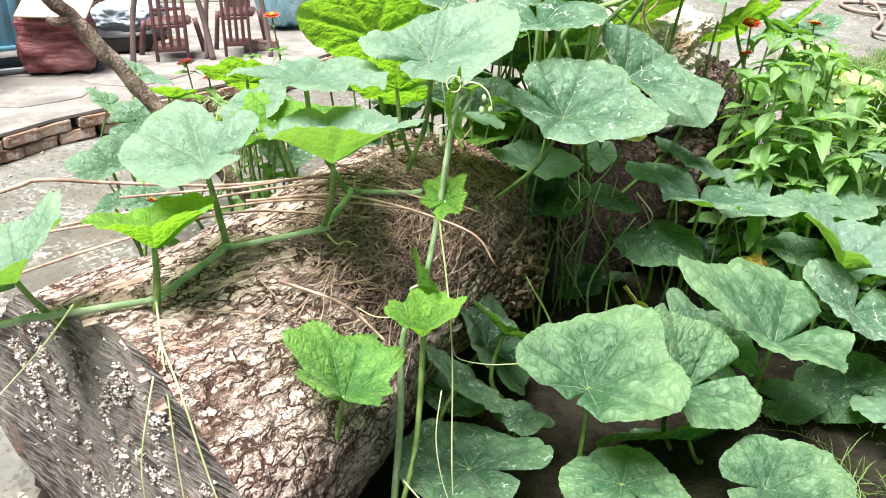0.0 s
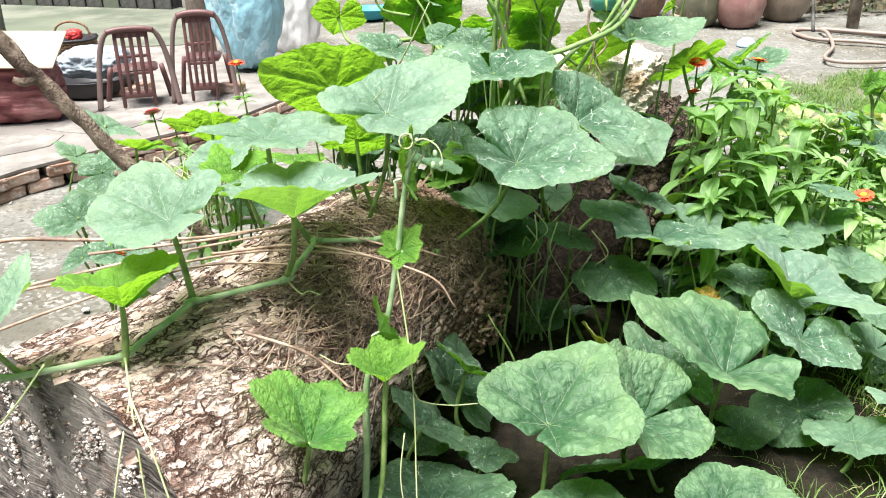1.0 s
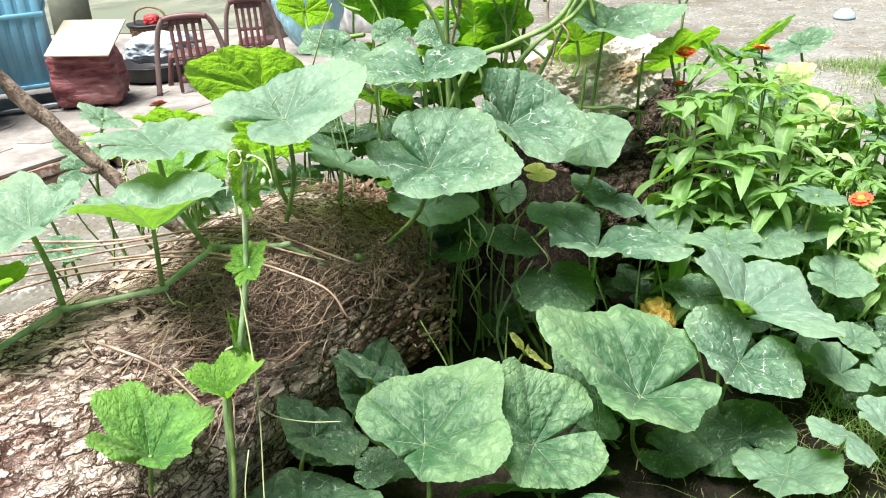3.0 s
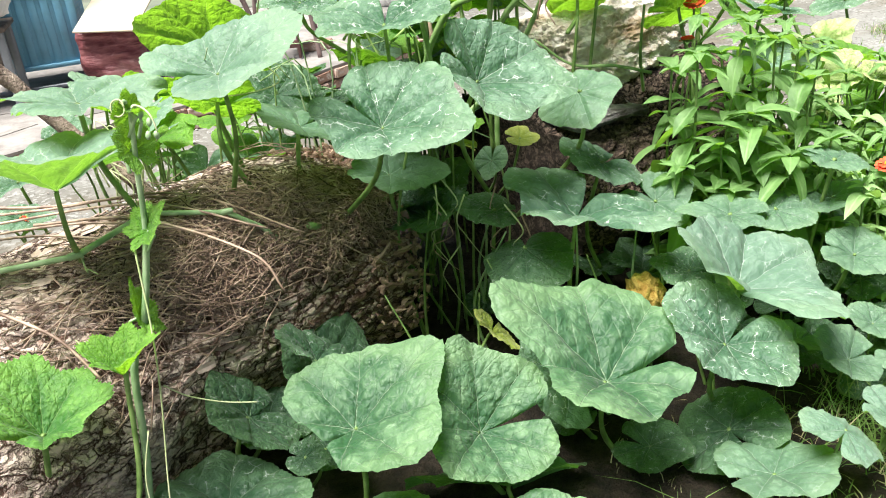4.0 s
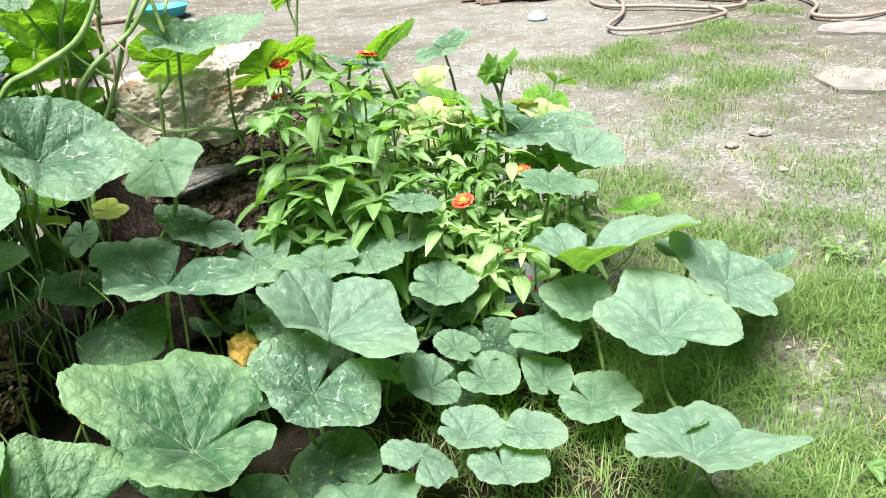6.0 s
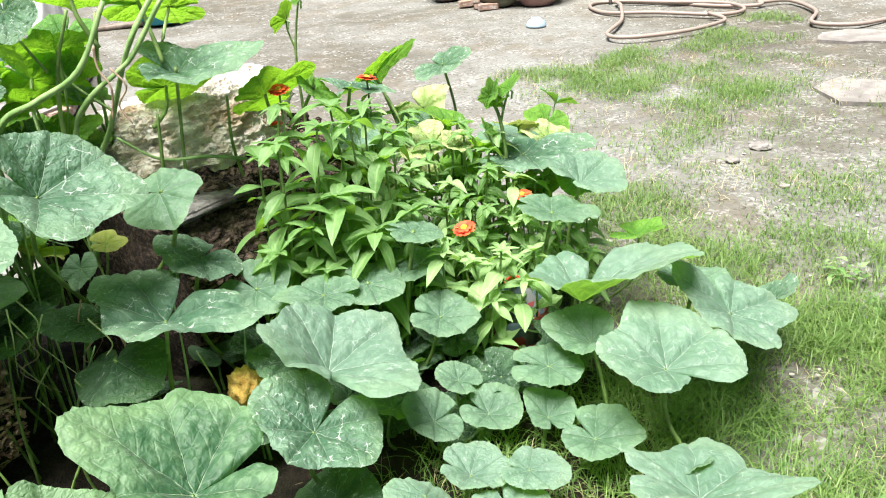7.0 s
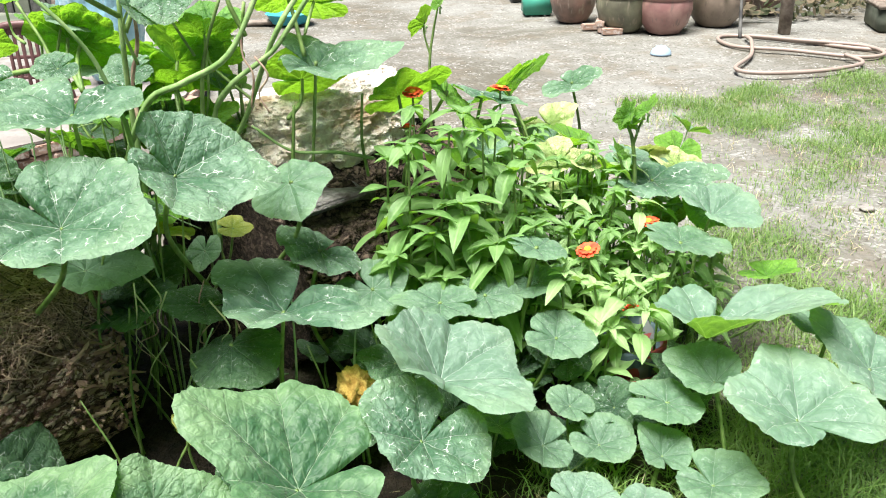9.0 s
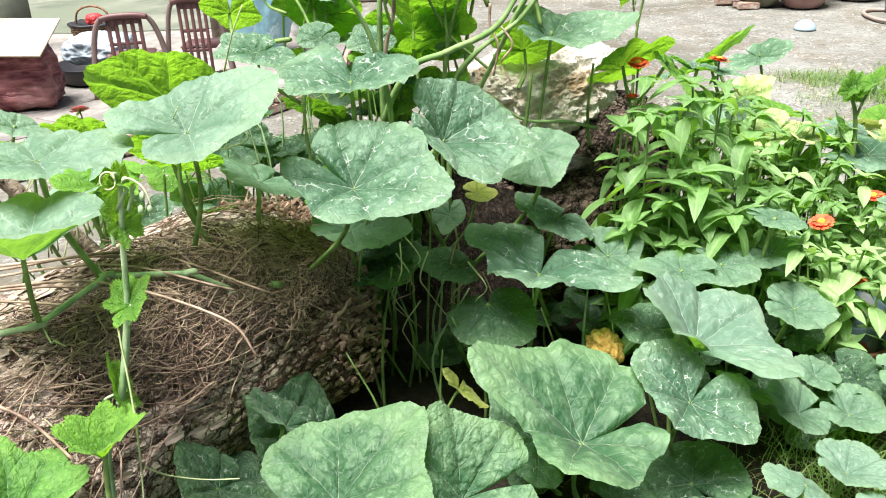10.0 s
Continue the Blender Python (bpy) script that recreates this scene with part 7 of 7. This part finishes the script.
M["soil"] = speckled("dark_soil", (0.04, 0.03, 0.022), (0.11, 0.08, 0.06), 40.0, 0.95)


def big_pot(x, y, r, h, glaze, label, seed):
    root = thing("glazed_pot", label, "pot", (x, y, 0), "glazed pots in a row")
    part("body", lathe_bm([(r * 0.55, 0), (r * 0.62, 0.01), (r * 0.86, h * 0.30), (r * 0.98, h * 0.62), (r * 0.97, h * 0.84), (r * 0.92, h * 0.90), (r * 1.0, h * 0.94), (r * 1.01, h), (r * 0.90, h), (r * 0.86, h * 0.9), (0, h * 0.88)], 48), glaze, root)
    part("soil", lathe_bm([(r * 0.80, h * 0.885), (r * 0.82, h * 0.90), (0, h * 0.915)], 28), M["soil"], root, "dark soil")
    rng = random.Random(seed)
    plant = thing("potted_plant", "green leafy plant growing in a glazed pot", "plant", (x, y, h * 0.9), "potted plants")
    for k in range(90):
        a, l = rng.uniform(0, 6.283), rng.uniform(0.08, 0.20)
        d = Vector((math.cos(a), math.sin(a), 0)) * rng.uniform(0.2, 1.2) + Vector((0, 0, rng.uniform(0.2, 1.0)))
        d.normalize()
        c = Vector((math.cos(a), math.sin(a), 0)) * rng.uniform(0, r * 0.8) + Vector((0, 0, 0.34 * rng.random() ** 1.5))
        ob = new("leaf", LANCES["zin"][rng.randrange(8)])
        ob.parent = plant
        ob.matrix_basis = Matrix.Translation(c) @ d.to_track_quat("Y", "Z").to_matrix().to_4x4() @ Matrix.Diagonal((l * 0.7, l, l, 1))
    for k in range(7):
        a, h = rng.uniform(0, 6.283), rng.uniform(0.18, 0.36)
        q = Vector((math.cos(a), math.sin(a), 0)) * r * 0.4
        tube("stem", [q * 0.4, q * 0.7 + Vector((0, 0, h * 0.5)), q + Vector((0, 0, h))], 0.005, 0.002, M["stem_dark"], plant, 4, 5)


big_pot(2.50, 9.25, 0.235, 0.33, GLAZE[0], "brown glazed garden pot with drip marks", 1)
big_pot(2.87, 8.62, 0.255, 0.35, GLAZE[1], "dark green glazed garden pot", 2)
big_pot(3.23, 8.48, 0.25, 0.34, GLAZE[2], "rose-brown glazed bowl-shaped pot", 3)
big_pot(3.80, 8.80, 0.27, 0.34, GLAZE[3], "olive-brown glazed bowl-shaped pot", 4)
big_pot(4.45, 9.55, 0.30, 0.42, GLAZE[0], "brown glazed garden pot in the shade", 5)
tub2 = thing("crate", "green plastic crate half hidden by the pots", "crate", (2.20, 9.80, 0))
part("body", box_bm(0.30, 0.30, 0.24, 0.02, 2), M["green_plastic"], tub2)
for x, y, t, z in ((2.60, 8.72, 8, 0), (2.68, 8.60, 80, 0), (2.74, 8.44, 5, 0), (2.66, 8.60, 75, 0.055)):
    ob = new("loose_brick", brick_me)
    ob.matrix_basis = pose(x, y, z, 0, 0, t)
    tagged(ob, "loose worn brick lying by the glazed pots", "brick", "loose bricks by the pots")
cup = thing("bowl", "upturned pale blue bowl on the sandy ground", "bowl", (2.95, 7.46, 0))
part("body", lathe_bm([(0.085, 0), (0.085, 0.012), (0.07, 0.045), (0.045, 0.062), (0.04, 0.07), (0.0, 0.07)], 32), plain("pale_blue_plastic", (0.34, 0.47, 0.58), 0.45), cup)
pst = part("wooden_post", rough_up(lathe_bm([(0.055, 0), (0.06, 0.4), (0.052, 1.0), (0.055, 2.2)], 14), 0.008, 6), M["old_wood"])
pst.location = (4.27, 8.26, 0)
tagged(pst, "round pale timber post standing in the yard", "post")
stick = tube("stick", [(3.80, 8.05, 0.0), (3.88, 8.35, 0.35), (3.95, 8.6, 0.8)], 0.016, 0.012, M["dark_wood"], None, 5, 7)
tagged(stick, "thin dark stick leaning by the pots", "stick")
HOSE = ([(4.95, 7.75, 0.30), (5.02, 7.62, 0.20), (4.90, 7.45, 0.06), (4.86, 7.30, 0.02), (4.55, 7.42, 0.02), (4.15, 7.85, 0.02), (3.75, 8.12, 0.02), (3.58, 7.97, 0.02), (3.62, 7.62, 0.02), (3.95, 7.38, 0.03), (4.40, 7.08, 0.02), (4.66, 7.18, 0.02), (4.60, 7.42, 0.04),
         (4.2, 7.72, 0.04), (3.85, 7.98, 0.04), (3.78, 7.72, 0.05), (3.62, 7.25, 0.02), (3.34, 6.78, 0.02), (3.48, 6.60, 0.02), (3.9, 6.62, 0.02), (4.25, 6.78, 0.02), (4.36, 6.92, 0.02), (4.30, 7.08, 0.04)],
        [(4.86, 7.34, 0.03), (5.15, 7.35, 0.02), (5.10, 6.85, 0.02), (4.85, 6.45, 0.02), (5.1, 6.25, 0.02), (5.6, 6.4, 0.02)])
hose = thing("garden_hose", "faded pinkish-brown garden hose in loose loops on the ground", "hose", (0, 0, 0))
for pts in HOSE:
    tube("hose_length", pts, 0.016, 0.016, M["hose"], hose, 8, 8)
step = thing("step", "low dark timber-edged concrete step", "step", (5.75, 8.35, 0), "", "", -12)
part("block", box_bm(1.2, 0.55, 0.20, 0.015, 2), M["moss_concrete"], step)
part("tread", box_bm(1.26, 0.60, 0.05, 0.012, 2, (0, 0, 0.20)), M["old_wood"], step)
for x, y, sx, sy, t in ((4.95, 5.95, 0.6, 0.45, -15), (4.18, 4.74, 0.52, 0.50, 20)):
    bm = bmesh.new()
    n = 11
    ring = [bm.verts.new((sx / 2 * math.cos(6.283 * k / n) * rng.uniform(0.75, 1.2), sy / 2 * math.sin(6.283 * k / n) * rng.uniform(0.75, 1.2), 0)) for k in range(n)]
    face = bm.faces.new(ring)
    ext = bmesh.ops.extrude_face_region(bm, geom=[face])
    bmesh.ops.translate(bm, verts=[g for g in ext["geom"] if isinstance(g, bmesh.types.BMVert)], vec=(0, 0, 0.03))
    bmesh.ops.recalc_face_normals(bm, faces=bm.faces[:])
    ob = part("paving_slab", bm, M["concrete"], None, "", False)
    ob.matrix_basis = pose(x, y, -0.022, 0, 0, t)
    tagged(ob, "broken pale concrete slab set in the ground", "paving", kind="structure")


for x, y, q in ((2.99, 3.92, 0.035), (3.20, 4.05, 0.05), (3.05, 3.55, 0.025)):
    bm = bmesh.new()
    bmesh.ops.create_icosphere(bm, subdivisions=3, radius=q)
    for v in bm.verts:
        v.co.z *= 0.35
        v.co += noise.noise_vector(v.co * 40 + Vector((x, y, 0))) * q * 0.3
    ob = part("stone", bm, M["screed"], None, "", False)
    ob.location = (x, y, 0.006)
    tagged(ob, "pale flat chip of stone on the sandy ground", "stone", "stone chips")


# brush and dead leaves under the hedge behind the pots
def build_brush():
    rng = random.Random(61)
    verts, faces = [], []
    for i in range(2600):
        x, y = rng.uniform(3.9, 8.0), rng.uniform(8.9, 11.0)
        z = abs(rng.gauss(0, 0.28)) * (1 if y > 9.6 else 0.5)
        s = rng.uniform(0.03, 0.09)
        d = Vector((rng.gauss(0, 1), rng.gauss(0, 1), rng.gauss(0, 0.6))).normalized()
        e = d.orthogonal().normalized()
        base, c = len(verts), Vector((x, y, z + 0.03))
        verts += [c - d * s, c + e * s * 0.4, c + d * s, c - e * s * 0.4]
        faces.append((base, base + 1, base + 2, base + 3))
    ob = part_mesh("brush", from_arrays("brush", verts, faces), M["brush"], None, "", False)
    tagged(ob, "dark heap of brush and fallen leaves behind the pots", "brush", kind="stuff")


def brush_material():
    n = Net("brush_leaf", 0.8)
    c = n.mix(n.island(), (0.03, 0.05, 0.02), (0.20, 0.15, 0.10))
    n.colour(c)
    n.glow_through((0.1, 0.16, 0.03), 0.2)
    return n.mat


M["brush"] = brush_material()
build_brush()
back = thing("wall", "dark plank wall closing the yard's far side", "wall", (0, 0, 0), "", "structure")
part("core", slab_bm(((2.0, 10.6), (9.5, 10.9), (9.5, 11.1), (2.0, 10.8)), 0, 2.2), M["dark_wood"], back, "", False)
for i in range(36):
    x = 2.1 + i * 0.205
    ob = part("plank", box_bm(0.19, 0.022, 2.1 + rng.uniform(-0.1, 0.1), 0.004, 1), M["old_wood"] if i % 3 else M["dark_wood"], back, "", False)
    ob.matrix_basis = pose(x, 10.575 + 0.04 * (x - 2.1), 0.05, 0, 0, 2.3)
